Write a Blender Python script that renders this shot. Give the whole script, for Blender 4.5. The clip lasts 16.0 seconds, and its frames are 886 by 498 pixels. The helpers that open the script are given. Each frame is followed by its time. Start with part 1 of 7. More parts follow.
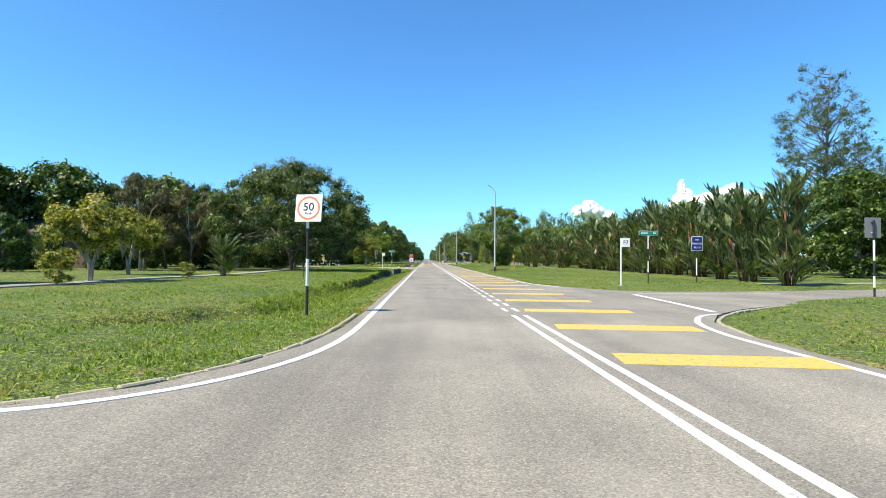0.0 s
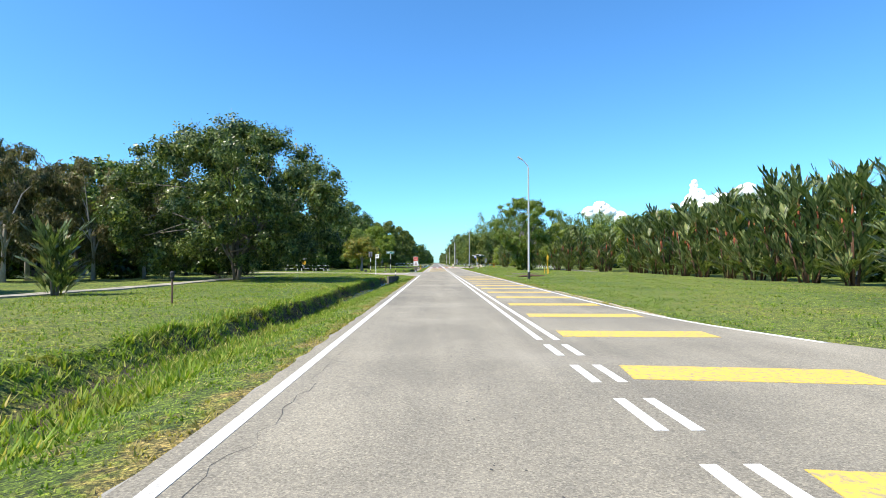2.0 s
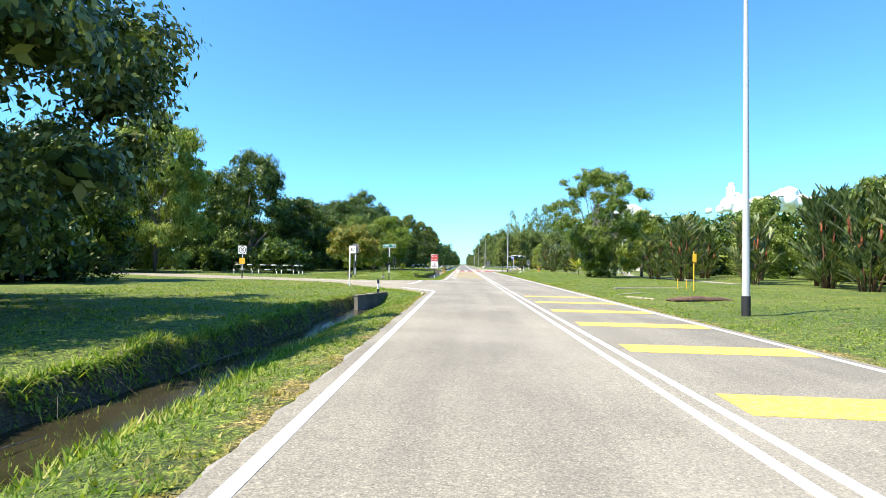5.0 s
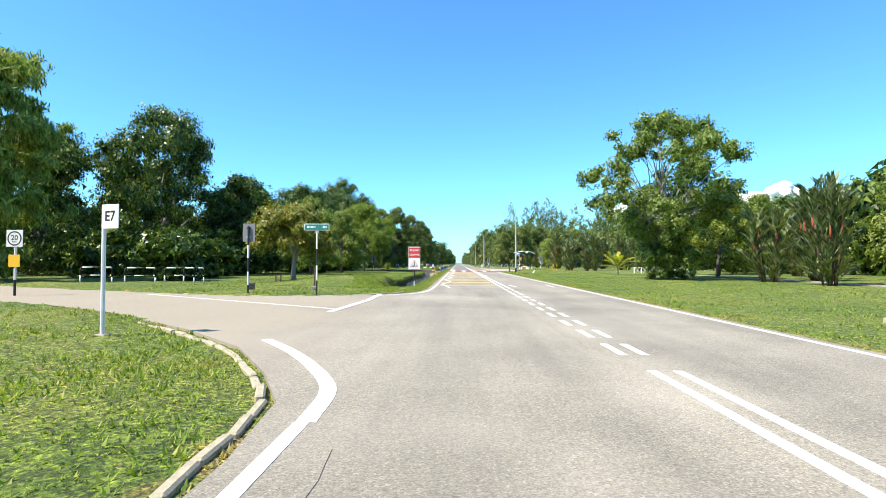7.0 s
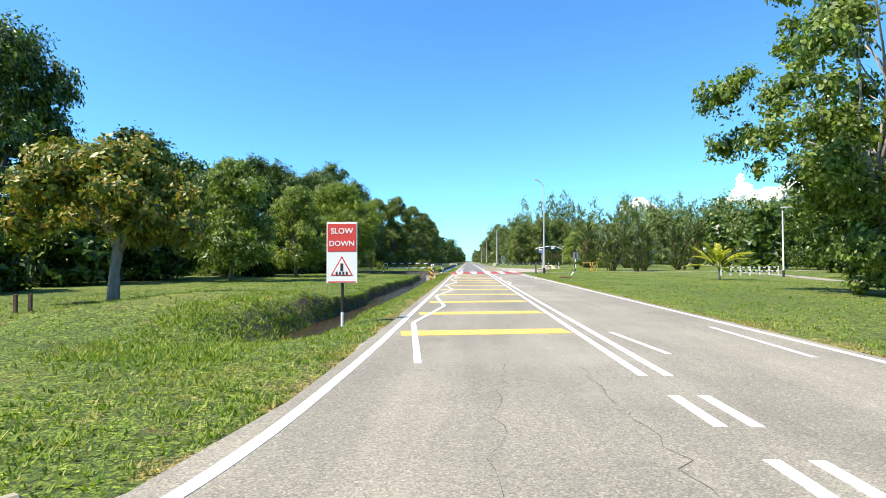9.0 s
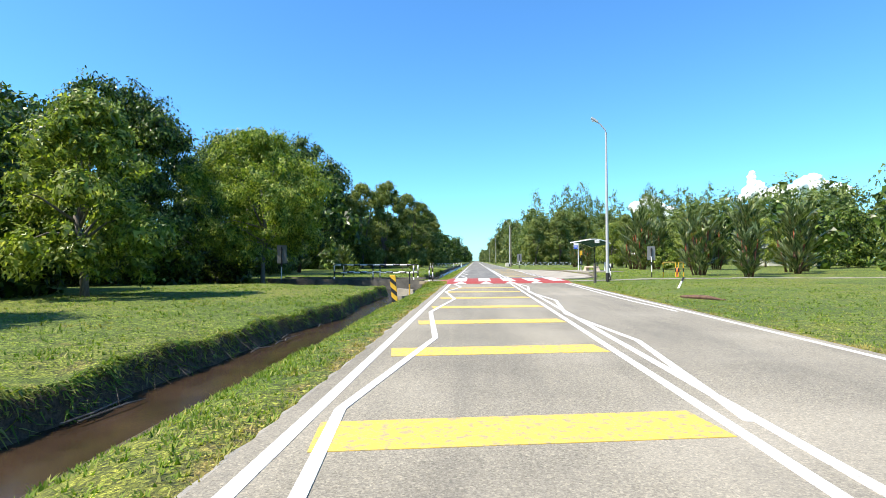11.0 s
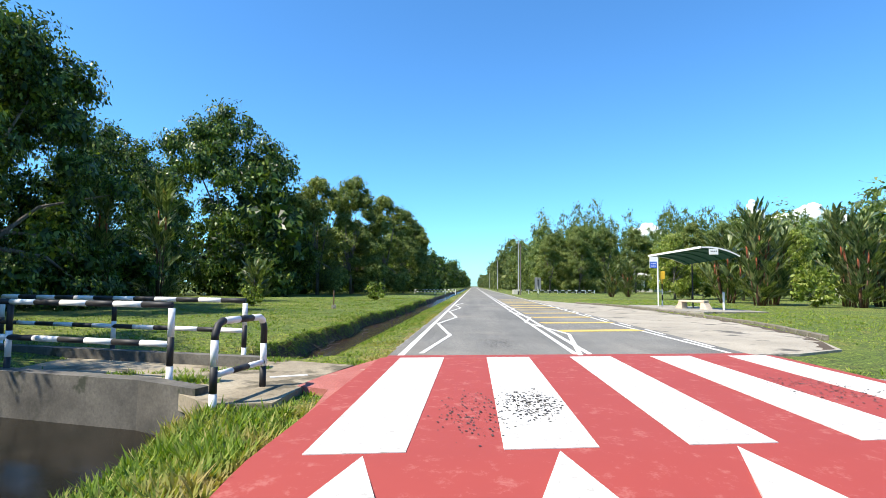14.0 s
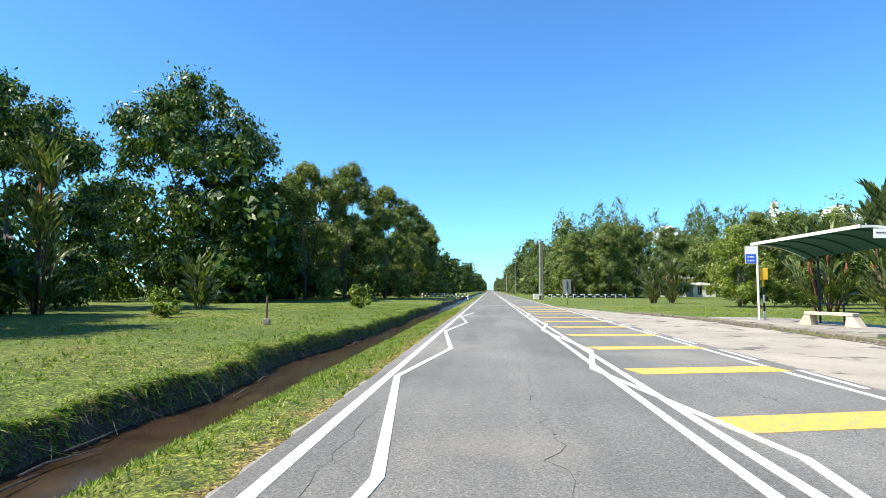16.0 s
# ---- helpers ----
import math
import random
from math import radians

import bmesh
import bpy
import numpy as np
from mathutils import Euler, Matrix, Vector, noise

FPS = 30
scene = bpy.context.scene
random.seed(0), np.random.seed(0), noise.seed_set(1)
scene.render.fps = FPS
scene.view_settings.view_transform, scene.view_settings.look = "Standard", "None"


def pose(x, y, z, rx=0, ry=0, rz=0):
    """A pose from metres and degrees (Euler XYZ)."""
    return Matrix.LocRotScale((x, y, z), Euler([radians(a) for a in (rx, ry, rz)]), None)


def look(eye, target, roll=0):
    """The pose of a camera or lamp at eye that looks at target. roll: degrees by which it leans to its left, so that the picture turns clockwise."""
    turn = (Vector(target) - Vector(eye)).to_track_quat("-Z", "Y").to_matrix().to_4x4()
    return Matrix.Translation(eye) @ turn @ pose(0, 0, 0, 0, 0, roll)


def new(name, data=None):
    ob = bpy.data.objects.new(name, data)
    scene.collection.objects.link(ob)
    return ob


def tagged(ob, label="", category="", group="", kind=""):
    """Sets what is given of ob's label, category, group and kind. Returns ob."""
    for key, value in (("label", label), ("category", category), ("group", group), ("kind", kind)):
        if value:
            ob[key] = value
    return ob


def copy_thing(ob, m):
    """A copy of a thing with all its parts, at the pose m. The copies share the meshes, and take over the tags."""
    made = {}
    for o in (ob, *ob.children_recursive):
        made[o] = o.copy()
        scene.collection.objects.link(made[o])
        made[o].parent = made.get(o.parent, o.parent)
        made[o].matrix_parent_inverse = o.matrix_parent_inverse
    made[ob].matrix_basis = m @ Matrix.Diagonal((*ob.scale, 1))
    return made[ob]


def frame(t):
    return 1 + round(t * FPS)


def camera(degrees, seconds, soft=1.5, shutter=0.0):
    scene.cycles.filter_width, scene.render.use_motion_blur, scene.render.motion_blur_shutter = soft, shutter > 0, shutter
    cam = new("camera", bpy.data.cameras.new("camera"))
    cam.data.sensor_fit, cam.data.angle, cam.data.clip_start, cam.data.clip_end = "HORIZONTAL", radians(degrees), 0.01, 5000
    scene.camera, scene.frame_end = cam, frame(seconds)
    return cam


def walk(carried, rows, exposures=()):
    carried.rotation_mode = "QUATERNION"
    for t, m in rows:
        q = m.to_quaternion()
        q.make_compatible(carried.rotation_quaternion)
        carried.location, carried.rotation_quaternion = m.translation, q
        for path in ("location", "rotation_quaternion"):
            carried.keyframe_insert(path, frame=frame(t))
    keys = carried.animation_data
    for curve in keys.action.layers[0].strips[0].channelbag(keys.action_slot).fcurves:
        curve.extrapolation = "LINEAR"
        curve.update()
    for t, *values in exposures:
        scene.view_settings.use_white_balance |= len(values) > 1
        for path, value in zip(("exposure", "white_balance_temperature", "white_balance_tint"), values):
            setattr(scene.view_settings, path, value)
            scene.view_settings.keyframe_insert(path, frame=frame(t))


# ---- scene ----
# ---- camera and its drive: t, x, y, z, pitch, lean to the left, yaw ----
cam = camera(80.0, 16.0, soft=0.4)
PATH = [
    (0, -0.286, -11.373, 1.292, 1.126, 0.356, -1.832),
    (0.5, -0.205, -7.139, 1.288, 1.085, 0.132, -1.751),
    (1, -0.213, -2.936, 1.305, 1.101, 0.164, -1.738),
    (1.5, -0.065, 1.382, 1.310, 1.233, 0.377, -1.365),
    (2, 0.038, 5.888, 1.278, 1.462, -0.087, -0.766),
    (2.5, 0.203, 10.455, 1.309, 1.758, -0.284, 0.174),
    (3, 0.124, 15.022, 1.295, 1.908, -0.283, 0.890),
    (5.5, -0.402, 38.177, 1.245, 1.483, 0.977, 2.200),
    (6, -0.494, 43.033, 1.229, 1.381, 0.827, 1.700),
    (6.5, -0.490, 47.856, 1.270, 1.338, 1.036, 1.407),
    (7, -0.390, 52.678, 1.185, 1.530, 0.100, 1.635),
    (7.5, -0.524, 57.469, 1.266, 1.447, 0.547, 1.690),
    (8, -0.466, 62.390, 1.244, 1.487, 0.069, 1.927),
    (8.5, -0.449, 67.061, 1.321, 1.261, -0.091, 2.027),
    (9, -0.174, 71.645, 1.271, 1.305, -0.131, 2.721),
    (11.5, -0.206, 100.294, 1.268, 1.276, -0.269, 3.475),
    (12, -0.249, 105.273, 1.283, 1.356, 0.044, 3.071),
    (12.5, -0.135, 109.773, 1.327, 1.798, 0.563, 2.559),
    (13, -0.190, 113.798, 1.304, 2.159, 0.357, 2.559),
    (13.5, -0.201, 117.563, 1.263, 2.725, 0.139, 2.899),
    (14, -0.220, 120.851, 1.289, 3.995, 0.484, 3.306),
    (14.5, -0.209, 123.686, 1.282, 4.482, 0.555, 3.772),
    (15, -0.097, 126.279, 1.346, 4.596, 0.155, 4.288),
    (15.5, -0.096, 128.742, 1.360, 4.303, 0.369, 4.678),
    (16, -0.058, 131.132, 1.291, 4.378, 0.538, 5.070),
]


def drive_pose(x, y, z, pitch, lean, yaw):
    a, b = radians(yaw), radians(pitch)
    eye = Vector((x, y, z))
    return look(eye, eye + Vector((-math.sin(a) * math.cos(b), math.cos(a) * math.cos(b), math.sin(b))), lean)


walk(cam, [(r[0], drive_pose(*r[1:])) for r in PATH], exposures=[(0, 0.72), (3, 0.95), (6, 1.22), (7, 1.09), (8, 1.06), (9, 0.98), (11.5, 0.98), (13.0, 0.95), (14.0, 0.88), (15.0, 0.80), (16, 0.90)])

# ---- world and sun ----
SUN_WAY = Vector((0.88, 0.47, 0.0)).normalized()      # the way the shadows fall on the ground
SUN_ELEV = radians(53.5)
world = bpy.data.worlds.new("sky")
scene.world = world
world.use_nodes = True
wn = world.node_tree
sky = wn.nodes.new("ShaderNodeTexSky")
sky.sky_type = "NISHITA"
sky.sun_disc = False
sky.sun_elevation = SUN_ELEV
sky.sun_rotation = math.atan2(-SUN_WAY.x, -SUN_WAY.y)
sky.air_density, sky.dust_density, sky.ozone_density = 1.0, 0.3, 3.0
wn.nodes["Background"].inputs["Strength"].default_value = 0.108
tint = wn.nodes.new("ShaderNodeMix")
tint.data_type, tint.blend_type = "RGBA", "MULTIPLY"
tint.inputs["Factor"].default_value = 1.0
tint.inputs["B"].default_value = (0.53, 1.0, 1.33, 1)
wn.links.new(sky.outputs[0], tint.inputs["A"])
wn.links.new(tint.outputs["Result"], wn.nodes["Background"].inputs["Color"])

sun = new("sun", bpy.data.lights.new("sun", "SUN"))
sun.data.energy, sun.data.angle, sun.data.color = 5.0, radians(0.53), (1.0, 0.915, 0.77)
sun.matrix_world = look((0, 0, 60), Vector((0, 0, 60)) + SUN_WAY * math.cos(SUN_ELEV) - Vector((0, 0, math.sin(SUN_ELEV))))


# ---- materials ----
def node_mat(name, rough=0.8, metal=0.0):
    m = bpy.data.materials.new(name)
    m.use_nodes = True
    b = m.node_tree.nodes["Principled BSDF"]
    b.inputs["Roughness"].default_value = rough
    b.inputs["Metallic"].default_value = metal
    return m, m.node_tree.nodes, m.node_tree.links, b


def coords(nodes, links, scale=(1, 1, 1)):
    tc = nodes.new("ShaderNodeTexCoord")
    mp = nodes.new("ShaderNodeMapping")
    mp.inputs["Scale"].default_value = scale
    links.new(tc.outputs["Object"], mp.inputs["Vector"])
    return mp.outputs[0]


def noise_tex(nodes, links, vec, scale, detail=4.0, rough=0.6):
    n = nodes.new("ShaderNodeTexNoise")
    n.inputs["Scale"].default_value = scale
    n.inputs["Detail"].default_value = detail
    n.inputs["Roughness"].default_value = rough
    links.new(vec, n.inputs["Vector"])
    return n.outputs["Fac"]


def ramp(nodes, links, fac, stops):
    r = nodes.new("ShaderNodeValToRGB")
    while len(r.color_ramp.elements) < len(stops):
        r.color_ramp.elements.new(0.5)
    for e, (p, c) in zip(r.color_ramp.elements, stops):
        e.position, e.color = p, (*c, 1)
    links.new(fac, r.inputs["Fac"])
    return r.outputs["Color"]


def mix(nodes, links, a, b, fac, mode="MIX"):
    m = nodes.new("ShaderNodeMix")
    m.data_type, m.blend_type = "RGBA", mode
    for sock, v in ((m.inputs["Factor"], fac), (m.inputs["A"], a), (m.inputs["B"], b)):
        if isinstance(v, (int, float)):
            sock.default_value = v
        elif isinstance(v, tuple):
            sock.default_value = (*v, 1)
        else:
            links.new(v, sock)
    return m.outputs["Result"]


def flecks(nodes, links, vec, scale, stops):
    """Crisp small cells, each with a tone of its own."""
    t = nodes.new("ShaderNodeTexVoronoi")
    t.inputs["Scale"].default_value = scale
    links.new(vec, t.inputs["Vector"])
    sep = nodes.new("ShaderNodeSeparateColor")
    links.new(t.outputs["Color"], sep.inputs[0])
    return ramp(nodes, links, sep.outputs[0], stops)


def bump(nodes, links, b, height, strength=0.3, dist=0.02):
    n = nodes.new("ShaderNodeBump")
    n.inputs["Strength"].default_value = strength
    n.inputs["Distance"].default_value = dist
    links.new(height, n.inputs["Height"])
    links.new(n.outputs[0], b.inputs["Normal"])


def rough_surface(name, dark, light, big=0.6, fine=40.0, stretch=(1, 1, 1), rough=0.9, bumps=0.3, dist=0.01, spots=None):
    """A weathered surface: two scales of tone, fine relief, and rarer spots of another colour."""
    m, n, l, b = node_mat(name, rough)
    v = coords(n, l, stretch)
    a = noise_tex(n, l, v, big, 5)
    f = noise_tex(n, l, v, fine, 3, 0.7)
    col = ramp(n, l, a, [(0.32, dark), (0.68, light)])
    col = mix(n, l, col, ramp(n, l, f, [(0.25, (0.45, 0.45, 0.45)), (0.75, (1.35, 1.35, 1.35))]), 0.55, "MULTIPLY")
    if spots:
        s = noise_tex(n, l, v, spots[1], 4, 0.65)
        col = mix(n, l, col, spots[0], ramp(n, l, s, [(spots[2], (0, 0, 0)), (spots[2] + 0.08, (1, 1, 1))]))
    l.new(col, b.inputs["Base Color"])
    bump(n, l, b, f, bumps, dist)
    return m


def paint(name, col, wear=None, under=(0.2, 0.19, 0.18), rough=0.6, scale=9.0):
    """Paint with slight fading; wear is the share worn through to what lies under it."""
    m, n, l, b = node_mat(name, rough)
    v = coords(n, l)
    a = noise_tex(n, l, v, scale * 0.25, 4)
    c = mix(n, l, tuple(x * 0.86 for x in col), col, a)
    if wear:
        w = noise_tex(n, l, v, scale, 6, 0.75)
        c = mix(n, l, c, under, ramp(n, l, w, [(1 - wear - 0.05, (0, 0, 0)), (1 - wear + 0.05, (1, 1, 1))]))
    l.new(c, b.inputs["Base Color"])
    return m


def leaf_mat(name, stops, rough=0.45, trans=0.27, dry=None):
    """Leaves: tone varied leaf by leaf and from plant to plant, with light shining through."""
    m, n, l, b = node_mat(name, rough)
    g = n.new("ShaderNodeNewGeometry")
    c = ramp(n, l, g.outputs["Random Per Island"], stops)
    oi = n.new("ShaderNodeObjectInfo")
    c = mix(n, l, c, ramp(n, l, oi.outputs["Random"], [(0, (0.75, 0.8, 0.75)), (1, (1.2, 1.12, 1.0))]), 1.0, "MULTIPLY")
    if dry:
        v = coords(n, l)
        d = noise_tex(n, l, v, 0.55, 5, 0.7)
        c = mix(n, l, c, dry, edge_straw(n, l, v, noise_tex(n, l, v, 1.3, 5, 0.7)))
        c = mix(n, l, c, dry, ramp(n, l, d, [(0.54, (0, 0, 0)), (0.70, (0.8, 0.8, 0.8))]))
    l.new(c, b.inputs["Base Color"])
    b.inputs["Specular IOR Level"].default_value = 0.3
    t = n.new("ShaderNodeBsdfTranslucent")
    l.new(mix(n, l, c, (1.25, 1.35, 0.5), 1.0, "MULTIPLY"), t.inputs["Color"])
    ms = n.new("ShaderNodeMixShader")
    ms.inputs[0].default_value = trans
    l.new(b.outputs[0], ms.inputs[1])
    l.new(t.outputs[0], ms.inputs[2])
    l.new(ms.outputs[0], n["Material Output"].inputs["Surface"])
    return m


def bark_mat(name, dark, light):
    m, n, l, b = node_mat(name, 0.95)
    v = coords(n, l, (6, 6, 1.2))
    f = noise_tex(n, l, v, 2.5, 6, 0.7)
    l.new(ramp(n, l, f, [(0.3, dark), (0.7, light)]), b.inputs["Base Color"])
    bump(n, l, b, f, 0.6, 0.04)
    return m


def asphalt_mat(name="asphalt", warm_fade=False, grey=False):
    m, n, l, b = node_mat(name, 0.92)
    v = coords(n, l)
    vs = coords(n, l, (1.0, 0.06, 1.0))
    big = noise_tex(n, l, v, 0.35, 5)
    lane = noise_tex(n, l, vs, 0.9, 4)
    fine = noise_tex(n, l, v, 55, 4, 0.75)
    mid = noise_tex(n, l, v, 7, 5, 0.7)
    c = ramp(n, l, big, [(0.35, (0.205, 0.186, 0.148)), (0.65, (0.272, 0.246, 0.194))])
    if grey:
        c = mix(n, l, c, (0.70, 0.755, 0.88), 1.0, "MULTIPLY")
    c = mix(n, l, c, ramp(n, l, lane, [(0.35, (0.78, 0.78, 0.78)), (0.65, (1.15, 1.14, 1.12))]), 0.8, "MULTIPLY")
    c = mix(n, l, c, ramp(n, l, fine, [(0.40, (0.70, 0.70, 0.70)), (0.60, (1.28, 1.28, 1.26))]), 0.7, "MULTIPLY")
    coarse = noise_tex(n, l, v, 18, 5, 0.8)
    c = mix(n, l, c, flecks(n, l, v, 70, [(0.0, (0.35, 0.35, 0.36)), (0.3, (0.8, 0.8, 0.8)), (0.8, (1.1, 1.1, 1.09)), (1.0, (1.7, 1.68, 1.62))]), 0.5, "MULTIPLY")
    c = mix(n, l, c, ramp(n, l, coarse, [(0.40, (0.82, 0.82, 0.82)), (0.60, (1.14, 1.14, 1.13))]), 0.6, "MULTIPLY")
    patch = noise_tex(n, l, v, 0.22, 3)
    c = mix(n, l, c, (0.42, 0.38, 0.31), ramp(n, l, patch, [(0.52, (0, 0, 0)), (0.72, (0.3, 0.3, 0.3))]))
    spot = n.new("ShaderNodeMath")
    spot.operation = "MULTIPLY"
    l.new(mid, spot.inputs[0])
    l.new(noise_tex(n, l, v, 0.6, 3), spot.inputs[1])
    c = mix(n, l, c, (0.06, 0.058, 0.055), ramp(n, l, spot.outputs[0], [(0.36, (0, 0, 0)), (0.41, (0.25, 0.25, 0.25))]))
    if warm_fade:
        # sandy beige tone, fading out towards the main road
        sep = n.new("ShaderNodeSeparateXYZ")
        l.new(v, sep.inputs[0])
        far = n.new("ShaderNodeMath")
        far.operation = "MULTIPLY_ADD"
        far.inputs[1].default_value = -0.35
        far.inputs[2].default_value = -0.70
        l.new(sep.outputs["X"], far.inputs[0])
        add = n.new("ShaderNodeMath")
        add.operation = "MULTIPLY"
        l.new(far.outputs[0], add.inputs[0])
        l.new(ramp(n, l, big, [(0.35, (0.5, 0.5, 0.5)), (0.65, (1.2, 1.2, 1.2))]), add.inputs[1])
        sand = ramp(n, l, fine, [(0.4, (0.21, 0.178, 0.128)), (0.6, (0.335, 0.288, 0.212))])
        c = mix(n, l, c, sand, ramp(n, l, add.outputs[0], [(0.0, (0, 0, 0)), (0.6, (0.8, 0.8, 0.8))]))
    l.new(c, b.inputs["Base Color"])
    bump(n, l, b, coarse, 0.35, 0.012)
    return m


def edge_straw(n, l, v, mid):
    """Share of dead straw: patchy, and only close beside the road's two edges."""
    sep = n.new("ShaderNodeSeparateXYZ")
    l.new(v, sep.inputs[0])
    val = sep.outputs["X"]
    for op, k in (("SUBTRACT", 1.75), ("ABSOLUTE", 0), ("SUBTRACT", 3.5), ("ABSOLUTE", 0), ("MULTIPLY", 0.34)):
        m = n.new("ShaderNodeMath")
        m.operation = op
        m.inputs[1].default_value = k
        l.new(val, m.inputs[0])
        val = m.outputs[0]
    add = n.new("ShaderNodeMath")
    add.operation = "ADD"
    l.new(val, add.inputs[0])
    l.new(mid, add.inputs[1])
    return ramp(n, l, add.outputs[0], [(0.50, (0.85, 0.85, 0.85)), (0.64, (0, 0, 0))])


def ground_mat():
    m, n, l, b = node_mat("turf", 0.95)
    v = coords(n, l)
    big = noise_tex(n, l, v, 0.16, 5)
    mid = noise_tex(n, l, v, 1.3, 5, 0.7)
    fine = noise_tex(n, l, v, 22, 5, 0.75)
    c = ramp(n, l, big, [(0.35, (0.085, 0.135, 0.016)), (0.5, (0.125, 0.178, 0.024)), (0.65, (0.175, 0.20, 0.038))])
    patchy = noise_tex(n, l, v, 4.5, 4, 0.7)
    c = mix(n, l, c, ramp(n, l, patchy, [(0.40, (0.60, 0.66, 0.55)), (0.60, (1.2, 1.15, 1.05))]), 0.9, "MULTIPLY")
    c = mix(n, l, c, (0.20, 0.155, 0.06), ramp(n, l, mid, [(0.565, (0, 0, 0)), (0.68, (0.8, 0.8, 0.8))]))
    c = mix(n, l, c, (0.27, 0.20, 0.085), edge_straw(n, l, v, mid))
    tiny = noise_tex(n, l, v, 75, 3, 0.8)
    c = mix(n, l, c, ramp(n, l, fine, [(0.40, (0.25, 0.29, 0.2)), (0.60, (1.6, 1.55, 1.4))]), 0.85, "MULTIPLY")
    c = mix(n, l, c, ramp(n, l, tiny, [(0.40, (0.6, 0.62, 0.55)), (0.60, (1.35, 1.3, 1.25))]), 0.8, "MULTIPLY")
    c = mix(n, l, c, flecks(n, l, v, 38, [(0.0, (0.22, 0.25, 0.18)), (0.35, (0.7, 0.72, 0.65)), (0.7, (1.15, 1.15, 1.05)), (1.0, (1.95, 1.85, 1.7))]), 0.85, "MULTIPLY")
    c = mix(n, l, c, flecks(n, l, v, 13, [(0.0, (0.5, 0.55, 0.45)), (0.5, (1.0, 1.0, 1.0)), (1.0, (1.4, 1.35, 1.25))]), 0.7, "MULTIPLY")
    # bare earth on the steep banks
    geo = n.new("ShaderNodeNewGeometry")
    sep = n.new("ShaderNodeSeparateXYZ")
    l.new(geo.outputs["Normal"], sep.inputs[0])
    soil = ramp(n, l, fine, [(0.4, (0.035, 0.025, 0.016)), (0.6, (0.12, 0.085, 0.052))])
    add = n.new("ShaderNodeMath")
    add.operation = "ADD"
    l.new(sep.outputs["Z"], add.inputs[0])
    sc = n.new("ShaderNodeMath")
    sc.operation = "MULTIPLY"
    sc.inputs[1].default_value = 0.35
    l.new(mid, sc.inputs[0])
    l.new(sc.outputs[0], add.inputs[1])
    c = mix(n, l, soil, c, ramp(n, l, add.outputs[0], [(0.82, (0, 0, 0)), (0.98, (1, 1, 1))]))
    # mud and dead weeds along the ditch bed
    low = n.new("ShaderNodeSeparateXYZ")
    l.new(v, low.inputs[0])
    bed = n.new("ShaderNodeMath")
    bed.operation = "MULTIPLY_ADD"
    bed.inputs[1].default_value = 1.0
    lift = n.new("ShaderNodeMath")
    lift.operation = "ADD"
    lift.inputs[1].default_value = 0.25
    l.new(sc.outputs[0], lift.inputs[0])
    l.new(low.outputs["Z"], bed.inputs[0])
    l.new(lift.outputs[0], bed.inputs[2])
    c = mix(n, l, soil, c, ramp(n, l, bed.outputs[0], [(0.0, (0.1, 0.1, 0.1)), (0.06, (1, 1, 1))]))
    l.new(c, b.inputs["Base Color"])
    bump(n, l, b, fine, 0.8, 0.05)
    return m


def water_mat(name, stops):
    m, n, l, b = node_mat(name, 0.16)
    v = coords(n, l)
    a = noise_tex(n, l, v, 1.5, 4)
    l.new(ramp(n, l, a, stops), b.inputs["Base Color"])
    b.inputs["Specular IOR Level"].default_value = 0.25
    bump(n, l, b, noise_tex(n, l, v, 9, 2), 0.15, 0.01)
    return m


# Tree shade and dark reflection over the drain are put into these near-black tones.
WATER_DARK_TONES = [(0.3, (0.006, 0.006, 0.004)), (0.7, (0.016, 0.013, 0.009))]
ASPHALT = asphalt_mat()
ASPHALT_GREY = asphalt_mat("grey_asphalt", grey=True)
SANDY = asphalt_mat("sandy_asphalt", True)
TURF = ground_mat()
WATER = water_mat("ditch_water", [(0.3, (0.024, 0.015, 0.009)), (0.7, (0.052, 0.033, 0.020))])
WATER_DULL = water_mat("dull_ditch_water", [(0.3, (0.020, 0.018, 0.010)), (0.7, (0.042, 0.036, 0.020))])
WATER_DARK = water_mat("drain_water", WATER_DARK_TONES)
# GREEN_A: crown shade put into the low stops, sun sparkle into the last.
GREEN_A = [(0.0, (0.010, 0.025, 0.006)), (0.35, (0.034, 0.072, 0.011)), (0.75, (0.090, 0.150, 0.024)), (1.0, (0.26, 0.32, 0.07))]
GREEN_B = [(0.0, (0.035, 0.060, 0.022)), (0.5, (0.085, 0.125, 0.042)), (1.0, (0.19, 0.22, 0.09))]
GREEN_C = [(0.0, (0.05, 0.085, 0.015)), (0.45, (0.175, 0.24, 0.042)), (0.85, (0.34, 0.41, 0.10)), (1.0, (0.50, 0.50, 0.22))]
GREEN_Y = [(0.0, (0.05, 0.085, 0.016)), (0.45, (0.14, 0.185, 0.03)), (0.8, (0.30, 0.29, 0.05)), (1.0, (0.42, 0.24, 0.05))]
GREEN_P = [(0.0, (0.032, 0.056, 0.020)), (0.5, (0.105, 0.150, 0.058)), (0.88, (0.24, 0.28, 0.13)), (0.97, (0.22, 0.23, 0.10)), (1.0, (0.28, 0.17, 0.08))]
BROWNISH = [(0.0, (0.06, 0.06, 0.03)), (0.5, (0.12, 0.12, 0.055)), (1.0, (0.23, 0.19, 0.11))]
LEAF_DARK = leaf_mat("leaf_dark_green", GREEN_A, 0.36, trans=0.22)
LEAF_LIME = leaf_mat("leaf_lime", [(0.0, (0.045, 0.09, 0.012)), (0.5, (0.16, 0.245, 0.035)), (1.0, (0.38, 0.43, 0.09))], trans=0.36)
